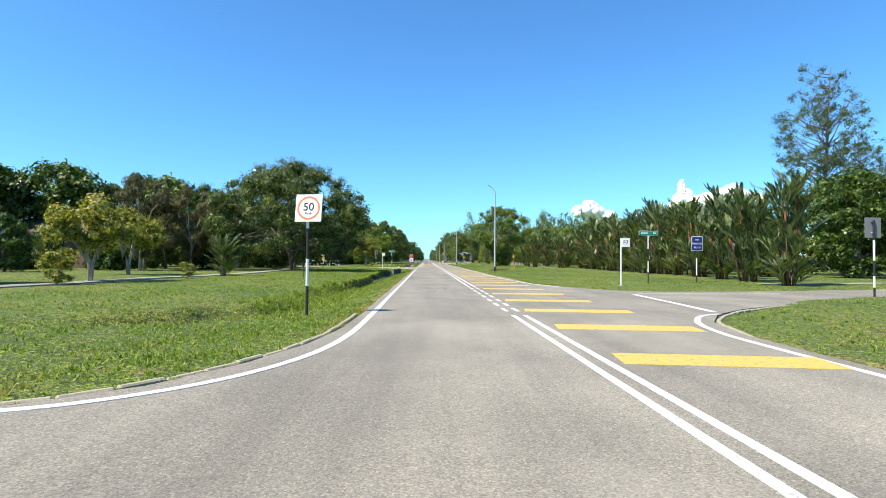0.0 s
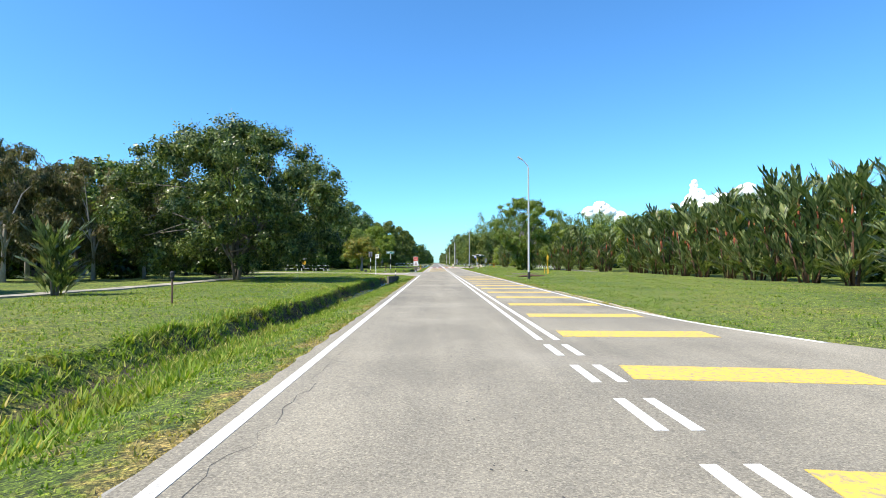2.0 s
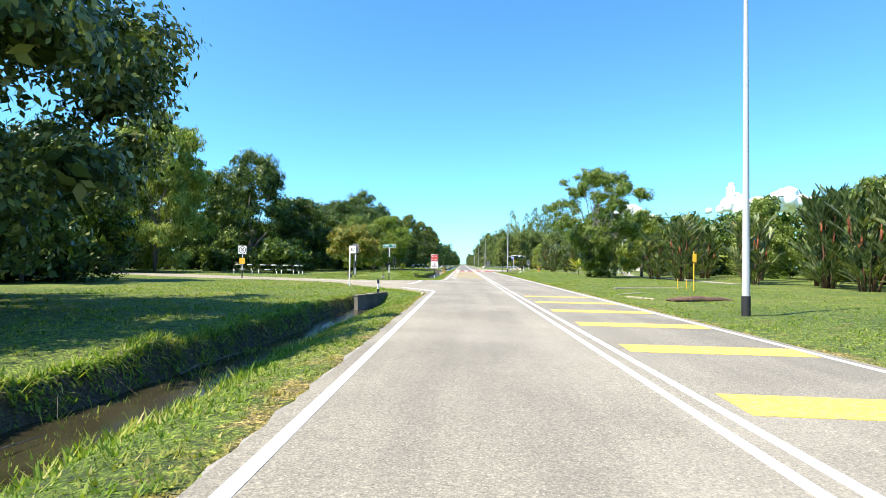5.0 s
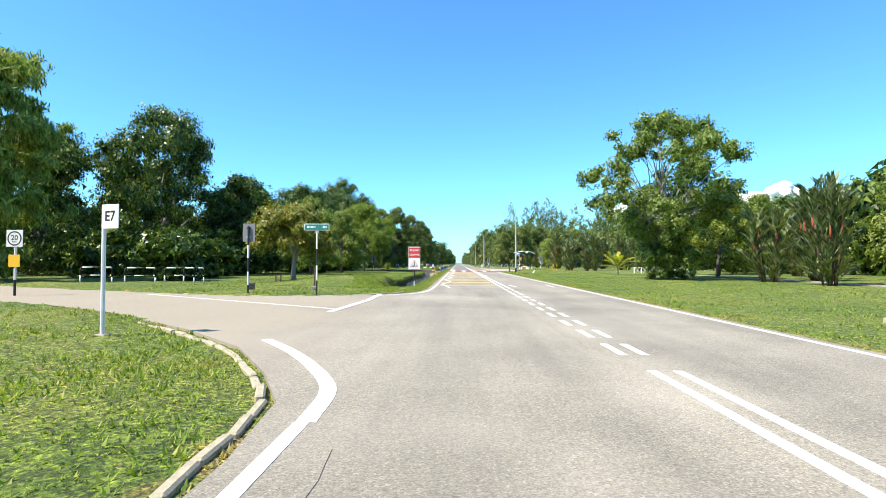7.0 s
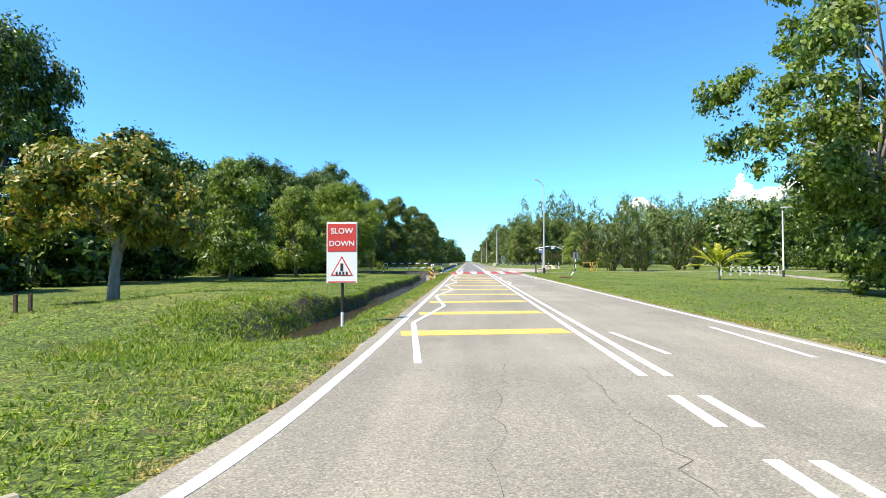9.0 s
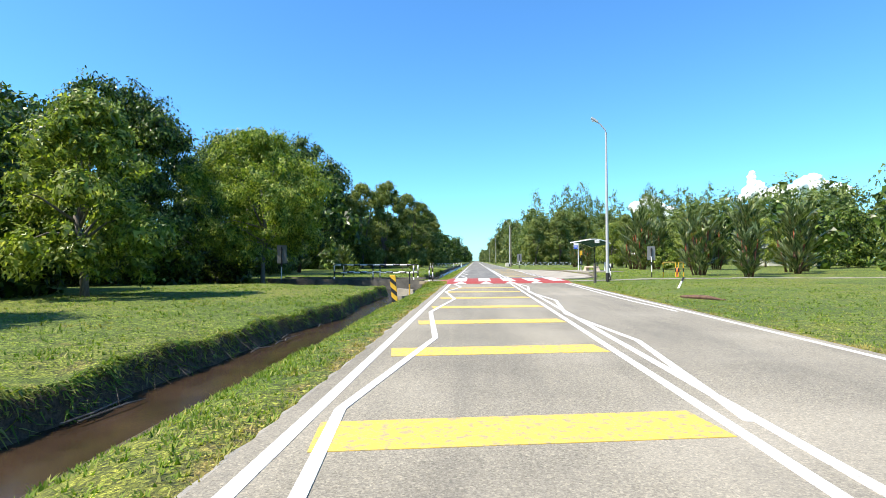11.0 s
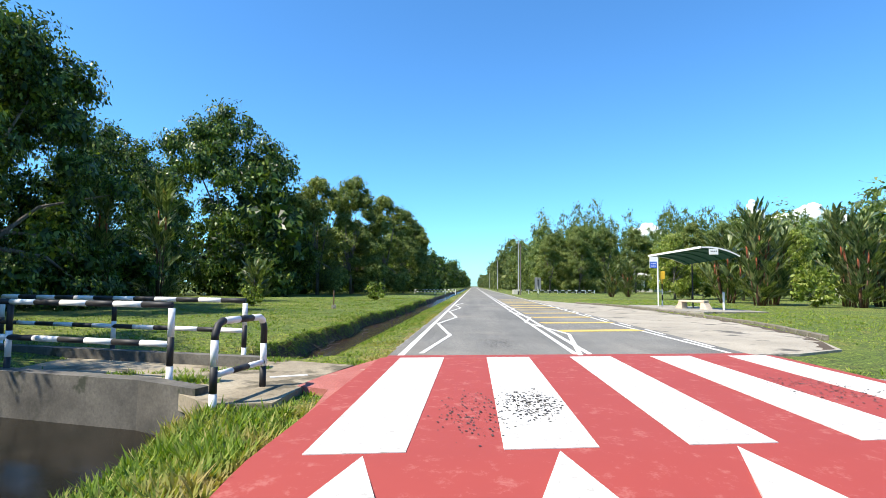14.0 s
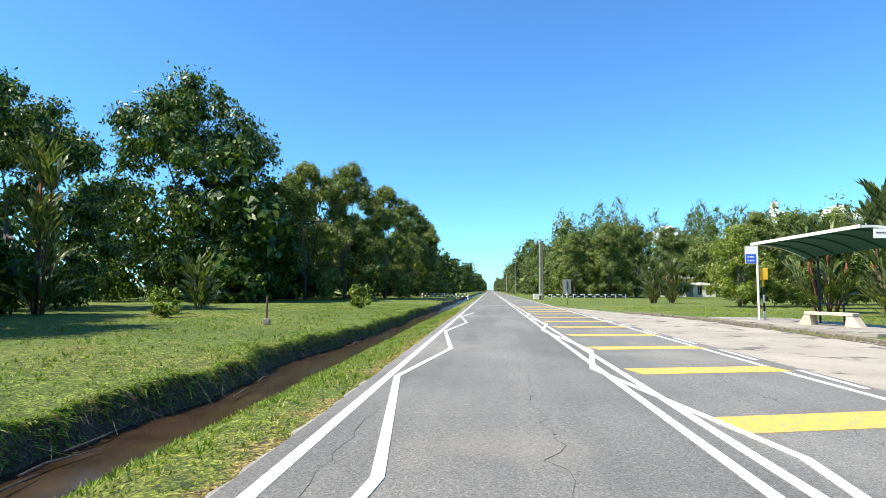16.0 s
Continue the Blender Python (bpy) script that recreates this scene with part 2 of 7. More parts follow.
LEAF_FINE = leaf_mat("leaf_fine_green", GREEN_B, 0.6)
LEAF_BRIGHT = leaf_mat("leaf_bright_green", GREEN_C, 0.36, 0.42)
LEAF_GLOSSY = leaf_mat("leaf_glossy_green", [(0.0, (0.020, 0.038, 0.012)), (0.4, (0.062, 0.098, 0.028)), (0.8, (0.13, 0.175, 0.055)), (1.0, (0.30, 0.33, 0.14))], 0.32, 0.28)
LEAF_GOLD = leaf_mat("leaf_golden", [(0.0, (0.07, 0.10, 0.02)), (0.4, (0.22, 0.25, 0.045)), (0.8, (0.46, 0.40, 0.08)), (1.0, (0.60, 0.46, 0.14))], 0.45, 0.35)
LEAF_LEMON = leaf_mat("leaf_lemon_green", [(0.0, (0.20, 0.26, 0.04)), (0.5, (0.42, 0.44, 0.07)), (1.0, (0.62, 0.56, 0.12))], 0.4, 0.4)
LEAF_YELLOW = leaf_mat("leaf_yellowing", GREEN_Y)
LEAF_PALM = leaf_mat("leaf_palm", GREEN_P, 0.33, 0.25)
LEAF_OLIVE = leaf_mat("leaf_olive", [(0.0, (0.05, 0.08, 0.020)), (0.5, (0.145, 0.195, 0.055)), (1.0, (0.32, 0.36, 0.13))], 0.6, 0.34)
LEAF_BROWN = leaf_mat("leaf_brownish", BROWNISH, 0.7)
GRASS = leaf_mat("grass_blade", [(0.0, (0.07, 0.135, 0.014)), (0.45, (0.15, 0.245, 0.028)), (0.85, (0.24, 0.31, 0.05)), (1.0, (0.45, 0.40, 0.17))], 0.7, 0.35, (0.36, 0.28, 0.10))
BARK = bark_mat("bark_grey", (0.07, 0.06, 0.05), (0.24, 0.21, 0.18))
BARK_PALE = bark_mat("bark_pale", (0.16, 0.14, 0.12), (0.42, 0.39, 0.34))
RED_SHAFT = bark_mat("orange_palm_sheath", (0.20, 0.045, 0.02), (0.36, 0.11, 0.045))
RED_STEM = bark_mat("red_palm_stem", (0.05, 0.035, 0.02), (0.17, 0.08, 0.045))
LEAF_BAMBOO = leaf_mat("leaf_bamboo", [(0.0, (0.07, 0.12, 0.02)), (0.5, (0.18, 0.25, 0.045)), (1.0, (0.34, 0.39, 0.09))], 0.55)
LINE_WHITE = paint("road_line_white", (0.63, 0.615, 0.58), 0.43, (0.36, 0.345, 0.31), 0.7, 14)
LINE_YELLOW = paint("road_bar_yellow", (0.64, 0.44, 0.075), 0.45, (0.32, 0.27, 0.16), 0.7, 12)
HUMP_RED = paint("hump_red", (0.31, 0.046, 0.036), 0.40, (0.35, 0.095, 0.078), 0.8, 5)
RED_ROUGH = rough_surface("red_rough_concrete", (0.33, 0.085, 0.07), (0.43, 0.15, 0.12), 1.2, 45, bumps=0.8, dist=0.02, spots=((0.40, 0.30, 0.22), 3.0, 0.62))
WALL_STAINED = rough_surface("wall_stained", (0.11, 0.095, 0.07), (0.32, 0.285, 0.22), 1.6, 24, (1, 1, 0.6), spots=((0.045, 0.04, 0.03), 1.3, 0.5))
BRIDGE = rough_surface("bridge_concrete", (0.20, 0.165, 0.11), (0.40, 0.345, 0.25), 0.9, 26, rough=0.95, bumps=0.6, dist=0.02, spots=((0.10, 0.085, 0.055), 1.4, 0.52))
WHITE = paint("white_paint", (0.80, 0.80, 0.78))
BLACK = paint("black_paint", (0.018, 0.018, 0.02))
YELLOW = paint("yellow_paint", (0.80, 0.47, 0.03))
RED = paint("sign_red", (0.62, 0.05, 0.035))
ORANGE_RING = paint("sign_ring_faded", (0.75, 0.20, 0.07))
BLUE = paint("sign_blue", (0.015, 0.03, 0.20))
SKY_BLUE = paint("stop_sign_blue", (0.03, 0.13, 0.60))
SIGN_GREEN = paint("sign_green", (0.01, 0.20, 0.14))
SIGN_WHITE = paint("sign_white", (0.82, 0.82, 0.80), rough=0.4)
GREY_METAL = paint("galvanised_steel", (0.45, 0.46, 0.47), 0.2, (0.33, 0.33, 0.33), 0.45)
DULL_GREY = paint("sign_back_grey", (0.20, 0.205, 0.205), 0.2, (0.22, 0.22, 0.21), 0.6)
LAMP_GLASS = paint("lamp_glass", (0.75, 0.75, 0.72), rough=0.15)
CONCRETE = rough_surface("concrete", (0.22, 0.20, 0.165), (0.40, 0.365, 0.30), 0.9, 30, rough=0.95, spots=((0.11, 0.10, 0.075), 1.8, 0.55))
# Stain spots, with the shade on culvert and drain walls put into the base tones.
CONCRETE_DARK = rough_surface("concrete_stained_shaded", (0.055, 0.052, 0.045), (0.16, 0.148, 0.125), 1.2, 25, spots=((0.04, 0.045, 0.03), 2.0, 0.58))
BENCH_CREAM = rough_surface("bench_cream", (0.52, 0.42, 0.32), (0.66, 0.55, 0.43), 1.5, 30)
KERB_DARK = rough_surface("bay_kerb_stone", (0.12, 0.105, 0.075), (0.32, 0.285, 0.21), 1.5, 30, spots=((0.06, 0.055, 0.035), 2.2, 0.52))
KERB = rough_surface("kerb_stone", (0.26, 0.225, 0.15), (0.46, 0.41, 0.29), 1.5, 30, spots=((0.13, 0.12, 0.09), 3.0, 0.58))
BAY = rough_surface("bay_concrete", (0.28, 0.25, 0.195), (0.42, 0.375, 0.30), 0.4, 30, spots=((0.10, 0.09, 0.075), 0.9, 0.56))
SOIL = rough_surface("soil", (0.05, 0.035, 0.022), (0.12, 0.085, 0.05), 1.5, 20)
GRAVEL = rough_surface("gravel_margin", (0.20, 0.19, 0.165), (0.34, 0.32, 0.28), 1.2, 38, bumps=0.7, dist=0.03)
LOG = bark_mat("rotten_wood", (0.06, 0.035, 0.025), (0.20, 0.115, 0.08))
ROOF_TILE = rough_surface("roof_brown", (0.10, 0.07, 0.055), (0.18, 0.125, 0.10), 0.8, 12)
WALL_CREAM = rough_surface("wall_cream", (0.55, 0.52, 0.45), (0.68, 0.65, 0.58), 0.5, 20)
DARK_GLASS, _n, _l, _b = node_mat("dark_glass", 0.08)
_b.inputs["Base Color"].default_value = (0.02, 0.025, 0.03, 1)
SHELTER_GREEN = paint("shelter_green", (0.006, 0.075, 0.05), rough=0.8)
CLOUD_MAT, _n, _l, _b = node_mat("cloud", 1.0)
_b.inputs["Base Color"].default_value = (0.9, 0.9, 0.9, 1)


# ---- mesh tools ----
class Shape:
    """Collects vertices and faces of one mesh."""

    def __init__(self):
        self.v, self.f = [], []

    def add(self, verts, faces):
        k = len(self.v)
        self.v += [tuple(p) for p in verts]
        self.f += [tuple(i + k for i in f) for f in faces]
        return self

    def box(self, cx, cy, cz, sx, sy, sz, turn=0.0, bevel=0.0):
        bm = bmesh.new()
        bmesh.ops.create_cube(bm, size=1)
        bmesh.ops.scale(bm, vec=(sx, sy, sz), verts=bm.verts)
        if bevel:
            bmesh.ops.bevel(bm, geom=bm.edges[:], offset=bevel, segments=1, affect="EDGES")
        c, s = math.cos(turn), math.sin(turn)
        bm.verts.index_update()
        self.add([(cx + p.co.x * c - p.co.y * s, cy + p.co.x * s + p.co.y * c, cz + p.co.z) for p in bm.verts],
                 [[q.index for q in f.verts] for f in bm.faces])
        bm.free()
        return self

    def tube(self, pts, radii, sides=8, caps=True):
        pts = [Vector(p) for p in pts]
        radii = radii if isinstance(radii, (list, tuple)) else [radii] * len(pts)
        ring0 = len(self.v)
        for i, p in enumerate(pts):
            d = (pts[min(i + 1, len(pts) - 1)] - pts[max(i - 1, 0)]).normalized()
            a = d.orthogonal() if abs(d.z) < 0.95 else Vector((1, 0, 0))
            a = (a - d * a.dot(d)).normalized()
            if abs(d.z) < 0.95:
                a = d.cross(Vector((0, 0, 1))).normalized()
            b = d.cross(a)
            for k in range(sides):
                t = 2 * math.pi * k / sides
                self.v.append(tuple(p + (a * math.cos(t) + b * math.sin(t)) * radii[i]))
        for i in range(len(pts) - 1):
            for k in range(sides):
                q = ring0 + i * sides
                self.f.append((q + k, q + (k + 1) % sides, q + sides + (k + 1) % sides, q + sides + k))
        if caps:
            self.f.append(tuple(ring0 + k for k in reversed(range(sides))))
            self.f.append(tuple(ring0 + (len(pts) - 1) * sides + k for k in range(sides)))
        return self

    def prism(self, outline, z0, z1):
        """A slab over a plan outline that runs counter-clockwise."""
        n = len(outline)
        self.add([(x, y, z0) for x, y in outline] + [(x, y, z1) for x, y in outline],
                 [tuple(range(n, 2 * n)), tuple(reversed(range(n)))] + [(i, (i + 1) % n, n + (i + 1) % n, n + i) for i in range(n)])
        return self

    def mesh(self, name, material, smooth=False):
        me = bpy.data.meshes.new(name)
        me.from_pydata(self.v, [], self.f)
        me.materials.append(material)
        if smooth:
            me.polygons.foreach_set("use_smooth", [True] * len(me.polygons))
        me.update()
        return me


def part(name, shape, material, parent=None, label="", smooth=False):
    ob = new(name, shape.mesh(name, material, smooth) if isinstance(shape, Shape) else shape)
    if parent:
        ob.parent = parent
    if label:
        ob["label"] = label
    return ob


def empty(name, x, y, z=0.0, turn=0.0, **tags):
    ob = new(name)
    ob.matrix_world = pose(x, y, z, 0, 0, turn)
    ob.empty_display_size = 0.2
    return tagged(ob, **tags)


def array_mesh(name, verts, faces, material):
    """A mesh from arrays of places and equal-sided faces."""
    me = bpy.data.meshes.new(name)
    n, k = faces.shape
    me.vertices.add(len(verts))
    me.vertices.foreach_set("co", verts.astype(np.float32).ravel())
    me.loops.add(n * k)
    me.loops.foreach_set("vertex_index", faces.astype(np.int32).ravel())
    me.polygons.add(n)
    me.polygons.foreach_set("loop_start", np.arange(0, n * k, k, dtype=np.int32))
    me.polygons.foreach_set("loop_total", np.full(n, k, dtype=np.int32))
    me.materials.append(material)
    me.update(calc_edges=True)
    me.validate()
    return me


def text_part(name, words, size, m, material, parent, depth=0.004, label=""):
    """Raised lettering in the built-in font, made into a mesh."""
    cu = bpy.data.curves.new(name, "FONT")
    cu.body, cu.size, cu.align_x, cu.align_y, cu.extrude = words, size, "CENTER", "CENTER", depth
    cu.offset = size * 0.012
    cu.resolution_u = 3
    tmp = bpy.data.objects.new(name, cu)
    me = bpy.data.meshes.new_from_object(tmp)
    bpy.data.objects.remove(tmp)
    me.materials.clear()
    me.materials.append(material)
    ob = new(name, me)
    ob.parent = parent
    ob.matrix_basis = m
    if label:
        ob["label"] = label
    return ob


# ---- plan of the paved surfaces ----
ROAD_L, ROAD_R = -1.78, 5.22
RIGHT_SIDE_ROAD = [(5.22, -4.6), (5.38, -2.0), (5.85, -0.3), (6.8, 1.25), (8.2, 2.6), (12.1, 5.3), (16.2, 7.1), (45, 16.5), (45, 23), (20.8, 12.8),
                   (12.7, 10.7), (9.5, 10.5), (8.0, 11.2), (6.9, 12.9), (5.9, 15.2), (5.22, 19)]
LEFT_SIDE_ROAD_A = [(-1.78, 2.0), (-1.85, -1.4), (-2.08, -3.2), (-2.5, -4.7), (-3.1, -5.9), (-3.9, -6.6), (-6, -7.4), (-10, -8), (-45, -9.5), (-45, -18), (-1.78, -19)]
LEFT_SIDE_ROAD_B = [(-1.78, 79), (-1.82, 76.4), (-2.06, 74.5), (-2.6, 73.3), (-3.5, 72.4), (-5.4, 71.5), (-7.6, 71.2), (-11.5, 72.8), (-20, 77), (-45, 90), (-45, 83),
                    (-20, 70.8), (-11.2, 66.4), (-7.2, 63.7), (-5.2, 62.0), (-3.5, 60.1), (-2.5, 58.4), (-1.95, 57.2), (-1.78, 55.8)]
BUS_BAY = [(5.22, 131.6), (6.3, 131.9), (7.7, 132.8), (8.8, 135.5), (9.7, 140), (9.95, 146), (9.9, 152), (9.5, 158), (8, 163), (5.22, 174)]
APRONS = (RIGHT_SIDE_ROAD, LEFT_SIDE_ROAD_A, LEFT_SIDE_ROAD_B, BUS_BAY)


def inside(poly, x, y):
    """Whether places (arrays) lie inside a plan outline."""
    hit = np.zeros(np.shape(x), bool)
    for (x0, y0), (x1, y1) in zip(poly, poly[1:] + poly[:1]):
        if y0 != y1:
            hit ^= ((y0 > y) != (y1 > y)) & (x < (x1 - x0) * (y - y0) / (y1 - y0) + x0)
    return hit


def paved(x, y):
    hit = (x > ROAD_L) & (x < ROAD_R)
    for poly in APRONS:
        hit |= inside(poly, x, y)
    return hit


def ease(a, b, v):
    t = np.clip((v - a) / (b - a), 0, 1)
    return t * t * (3 - 2 * t)


def ditch_on(y):
    """How far the roadside ditch is cut at y: it ends at the side roads and runs under the footway."""
    first = ease(-3.5, 2, y) * (1 - ease(54.6, 56.0, y))
    second = ease(78.6, 84, y) * (1 - ease(129.6, 129.9, y))
    third = ease(130.6, 131.0, y)
    return np.maximum(np.maximum(first, second), third)


def wobble(x, y, s, k):
    return np.sin(x * s + 1.3 * k) * np.cos(y * s * 0.83 + 0.7 * k) + 0.5 * np.sin(x * s * 2.3 + y * s * 1.9 + k)


def ground_height(x, y):
    z = -0.045 + 0.018 * wobble(x, y, 0.7, 1) + 0.05 * wobble(x, y, 0.11, 2) * ease(6, 20, np.abs(x - 1.7))
    # lawns lie a little above the road
    z = z + 0.10 * ease(-5.2, -8, x) + 0.10 * ease(7.5, 13, x)
    w = 0.18 * wobble(0 * x, y, 0.35, 3) + 0.08 * wobble(0 * x, y, 1.3, 4) + 0.05 * wobble(0 * x, y, 4.1, 5)
    x_true, x = x, x + 0.20 * np.clip(5 - y, 0, 8) ** 1.6
    on = ditch_on(y)
    soft = 1 - ease(12, 26, y)
    verge = -0.20 * ease(-2.0, -3.5, x) * (1 - 0.3 * soft) * (1 - ease(124.6, 126.3, y) * (1 - ease(130.6, 131.6, y)) * ease(-3.5, -3.2, x))
    near = ease(-2.8 - 0.4 * w, -4.15, x)
    head = ease(76, 78, y) * (1 - ease(84.5, 90, y))
    far = ease(-4.58 + w + 0.1 * soft + 0.35 * head, -4.86 + 1.2 * w - 0.45 * soft - 0.75 * head, x)
    # the cross drain that runs off beside the footway
    edge = 121.6 + 0.10 * (-4.5 - x) + 0.4 * wobble(x, y, 0.8, 6)
    end = 127.53 + 0.21 * np.clip(-4.3 - x, 0, 9.7)
    cross = ease(edge, edge + 0.5, y) * (1 - ease(end, end + 0.1, y)) * (1 - ease(-26, -30, x))
    far = far * (1 - cross)
    depth = 0.38 - 0.11 * soft + 0.12 * cross
    z = z + on * (verge - depth * near) * (1 - far) * (1 - ease(end, end + 0.12, y) * (1 - ease(130.5, 130.9, y)))
    z = z + on * 0.06 * wobble(x, y, 2.1, 5) * ease(-4.4, -4.9, x) * (1 - ease(-5.2, -6.2, x))
    mound = ease(79.8, 82.6, y) * (1 - ease(87, 92, y)) * ease(-4.3, -5.3, x) * (1 - ease(-7.5, -11, x))
    z = z + 0.36 * mound
    x = x_true
    flat = (x > ROAD_L - 0.02) & (x < ROAD_R + 0.02)
    for poly in APRONS:
        flat |= inside(poly, x, y)
    return np.where(flat, -0.06, np.where(on > 0, z, np.minimum(z, 0.25)))


# ---- ground ----
def build_ground():
    xs = np.concatenate([-np.geomspace(4000, 34, 26), np.arange(-32, -14, 1.0), np.arange(-14, -6.4, 0.3), np.arange(-6.4, -1.75, 0.11), [ROAD_L + 0.02, -1.4, 1.7, 4.9, ROAD_R - 0.02],
                         np.arange(5.25, 10.6, 0.3), np.arange(11, 34, 1.0), np.geomspace(36, 4000, 26)])
    ys = np.concatenate([-np.geomspace(1500, 26, 14), np.arange(-24, 178, 0.4), np.arange(178, 320, 2.0), np.geomspace(325, 4500, 24)])
    gx, gy = np.meshgrid(xs, ys)
    gz = ground_height(gx, gy)
    n, m = gx.shape
    idx = np.arange(n * m).reshape(n, m)
    faces = np.stack([idx[:-1, :-1], idx[:-1, 1:], idx[1:, 1:], idx[1:, :-1]], -1).reshape(-1, 4)
    me = array_mesh("ground", np.stack([gx, gy, gz], -1).reshape(-1, 3), faces, TURF)
    me.polygons.foreach_set("use_smooth", [True] * len(me.polygons))
    return tagged(new("ground", me), "mown grass ground with worn brown patches and earth ditch banks", "ground", kind="structure")


build_ground()
tagged(part("ditch_water", Shape().prism([(-5.6, 78), (-3.6, 78), (-3.6, 127.6), (-5.6, 127.6)], -0.75, -0.50)
            .prism([(-5.6, 131), (-3.6, 131), (-3.6, 420), (-5.6, 420)], -0.75, -0.50), WATER),
       "shallow muddy brown water in the roadside ditch", "water", kind="structure")
tagged(part("ditch_water", Shape().prism([(-5.6, 30), (-3.6, 30), (-3.6, 55.6), (-5.6, 55.6)], -0.75, -0.52), WATER_DULL),
       "still dull olive-brown water in the roadside ditch", "water", kind="structure")
# Darker copy of the ditch water: the trees' reflection is in its colour.
tagged(part("drain_water", Shape().prism([(-30, 122), (-5.0, 121.3), (-3.5, 121.3), (-3.5, 127.05), (-4.3, 127.35), (-14, 129.4), (-30, 129.45)], -0.75, -0.492), WATER_DARK),
       "still cross drain water, dark tree reflection put into its colour", "water", kind="structure")


# ---- road, side roads, bay ----
def strip(y0, y1, x0=ROAD_L, x1=ROAD_R, step=4.0):
    """A long slab cut into short lengths."""
    s = Shape()
    ys = np.arange(y0, y1 + 0.01, step)
    for a, b in zip(ys, ys[1:]):
        s.add([(x0, a, 0), (x1, a, 0), (x1, b, 0), (x0, b, 0)], [(0, 1, 2, 3)])
    s.add([(x0, y0, -0.12), (x0, y1, -0.12), (x0, y1, 0), (x0, y0, 0)], [(0, 3, 2, 1)])
    s.add([(x1, y0, -0.12), (x1, y1, -0.12), (x1, y1, 0), (x1, y0, 0)], [(0, 1, 2, 3)])
    return s


tagged(part("road", strip(128, 1700), ASPHALT_GREY), "straight two-lane road of darker grey asphalt beyond the crossing", "road", kind="structure")
tagged(part("road", strip(-300, 128), ASPHALT), "straight two-lane road of worn pale grey asphalt", "road", kind="structure")
tagged(part("side_road", Shape().prism(RIGHT_SIDE_ROAD, -0.12, -0.004), ASPHALT), "asphalt side road joining between grass corners", "road", kind="structure")
tagged(part("side_road", Shape().prism(LEFT_SIDE_ROAD_A, -0.12, -0.004), ASPHALT), "asphalt side road with a curved grass corner", "road", kind="structure")
tagged(part("side_road", Shape().prism(LEFT_SIDE_ROAD_B, -0.12, -0.004), SANDY), "sandy grey asphalt side road under dark trees", "road", kind="structure")
tagged(part("bus_bay", Shape().prism(BUS_BAY, -0.12, -0.004), BAY), "pale stained concrete bus bay beside the road", "bay", kind="structure")


# ---- painted lines (each a thin slab on the road) ----
def line(path, width, z=0.004):
    """A painted stripe along a path."""
    s = Shape()
    pts = [Vector((x, y)) for x, y in path]
    left, right = [], []
    for i, p in enumerate(pts):
        d0 = (p - pts[i - 1]).normalized() if i else (pts[1] - p).normalized()
        d1 = (pts[i + 1] - p).normalized() if i < len(pts) - 1 else d0
        d = (d0 + d1)
        d = d.normalized() if d.length > 0.2 else d1
        k = width / 2 / max(0.45, d.dot(d1))
        nrm = Vector((-d.y, d.x)) * k
        left.append(p + nrm)
        right.append(p - nrm)
    for i in range(len(pts) - 1):
        a, b, c, e = right[i], right[i + 1], left[i + 1], left[i]
        s.add([(q.x, q.y, z) for q in (a, b, c, e)] + [(q.x, q.y, -0.01) for q in (a, b, c, e)],
              [(0, 1, 2, 3), (0, 4, 5, 1), (2, 6, 7, 3)] + ([(3, 7, 4, 0)] if i == 0 else []) + ([(1, 5, 6, 2)] if i == len(pts) - 2 else []))
    return s


def long_line(x, y0, y1, width=0.12, step=6.0):
    ys = np.append(np.arange(y0, y1 - 0.1, step), y1)
    return line([(x, y) for y in ys], width)


def arc(points, n=6):
    """A smooth path through plan points."""
    p = [Vector(q) for q in points]
    out = []
    for i in range(len(p) - 1):
        a, b, c, d = p[max(i - 1, 0)], p[i], p[i + 1], p[min(i + 2, len(p) - 1)]
        k0 = (c - b).length
        m0 = (c - a) * (k0 / max((b - a).length + k0, 1e-6))
        m1 = (d - b) * (k0 / max((d - c).length + k0, 1e-6))
        for k in range(n):
            t = k / n
            out.append(tuple(b * (2 * t ** 3 - 3 * t * t + 1) + m0 * (t ** 3 - 2 * t * t + t) + c * (3 * t * t - 2 * t ** 3) + m1 * (t ** 3 - t * t)))
    return out + [tuple(p[-1])]


def mark(shape, label, material=None, name="road_marking"):
    return tagged(part(name, shape, material or LINE_WHITE), label, "road marking", kind="structure")


XL, XCL, XCR, XR = -1.55, 1.75, 2.03, 5.0
mark(line(arc([(-45, -9.2), (-10, -7.7), (-6, -7.35), (-3.7, -6.75), (-2.8, -6.1), (-2.2, -5.2), (-1.8, -4.0), (-1.6, -2.4), (-1.55, 0), (-1.55, 6)]), 0.13), "white edge line curving round the grass corner")
mark(long_line(XL, 6, 56.6), "white edge line beside the grass verge")
mark(line(arc([(-1.52, 56.6), (-1.6, 57.6), (-1.95, 58.5), (-2.6, 59.7), (-3.35, 60.8)]), 0.16), "broad white line curving into the side road")
mark(line([(-3.35, 72.6), (-3.25, 69.5), (-3.5, 65.5)], 0.20), "white give-way line across the side road mouth")
mark(line([(-3.6, 66.3), (-8.6, 69.8), (-12.0, 72.2)], 0.09), "thin white line along the side road")
mark(line(arc([(-3.3, 71.9), (-2.5, 72.7), (-1.95, 73.7), (-1.68, 75.1), (-1.58, 77.5), (-1.55, 80)]), 0.12), "white edge line curving out of the side road")
mark(long_line(XL, 80, 123.6), "white edge line beside the grass verge")
mark(long_line(XL, 130.6, 700), "white edge line beside the grass verge")
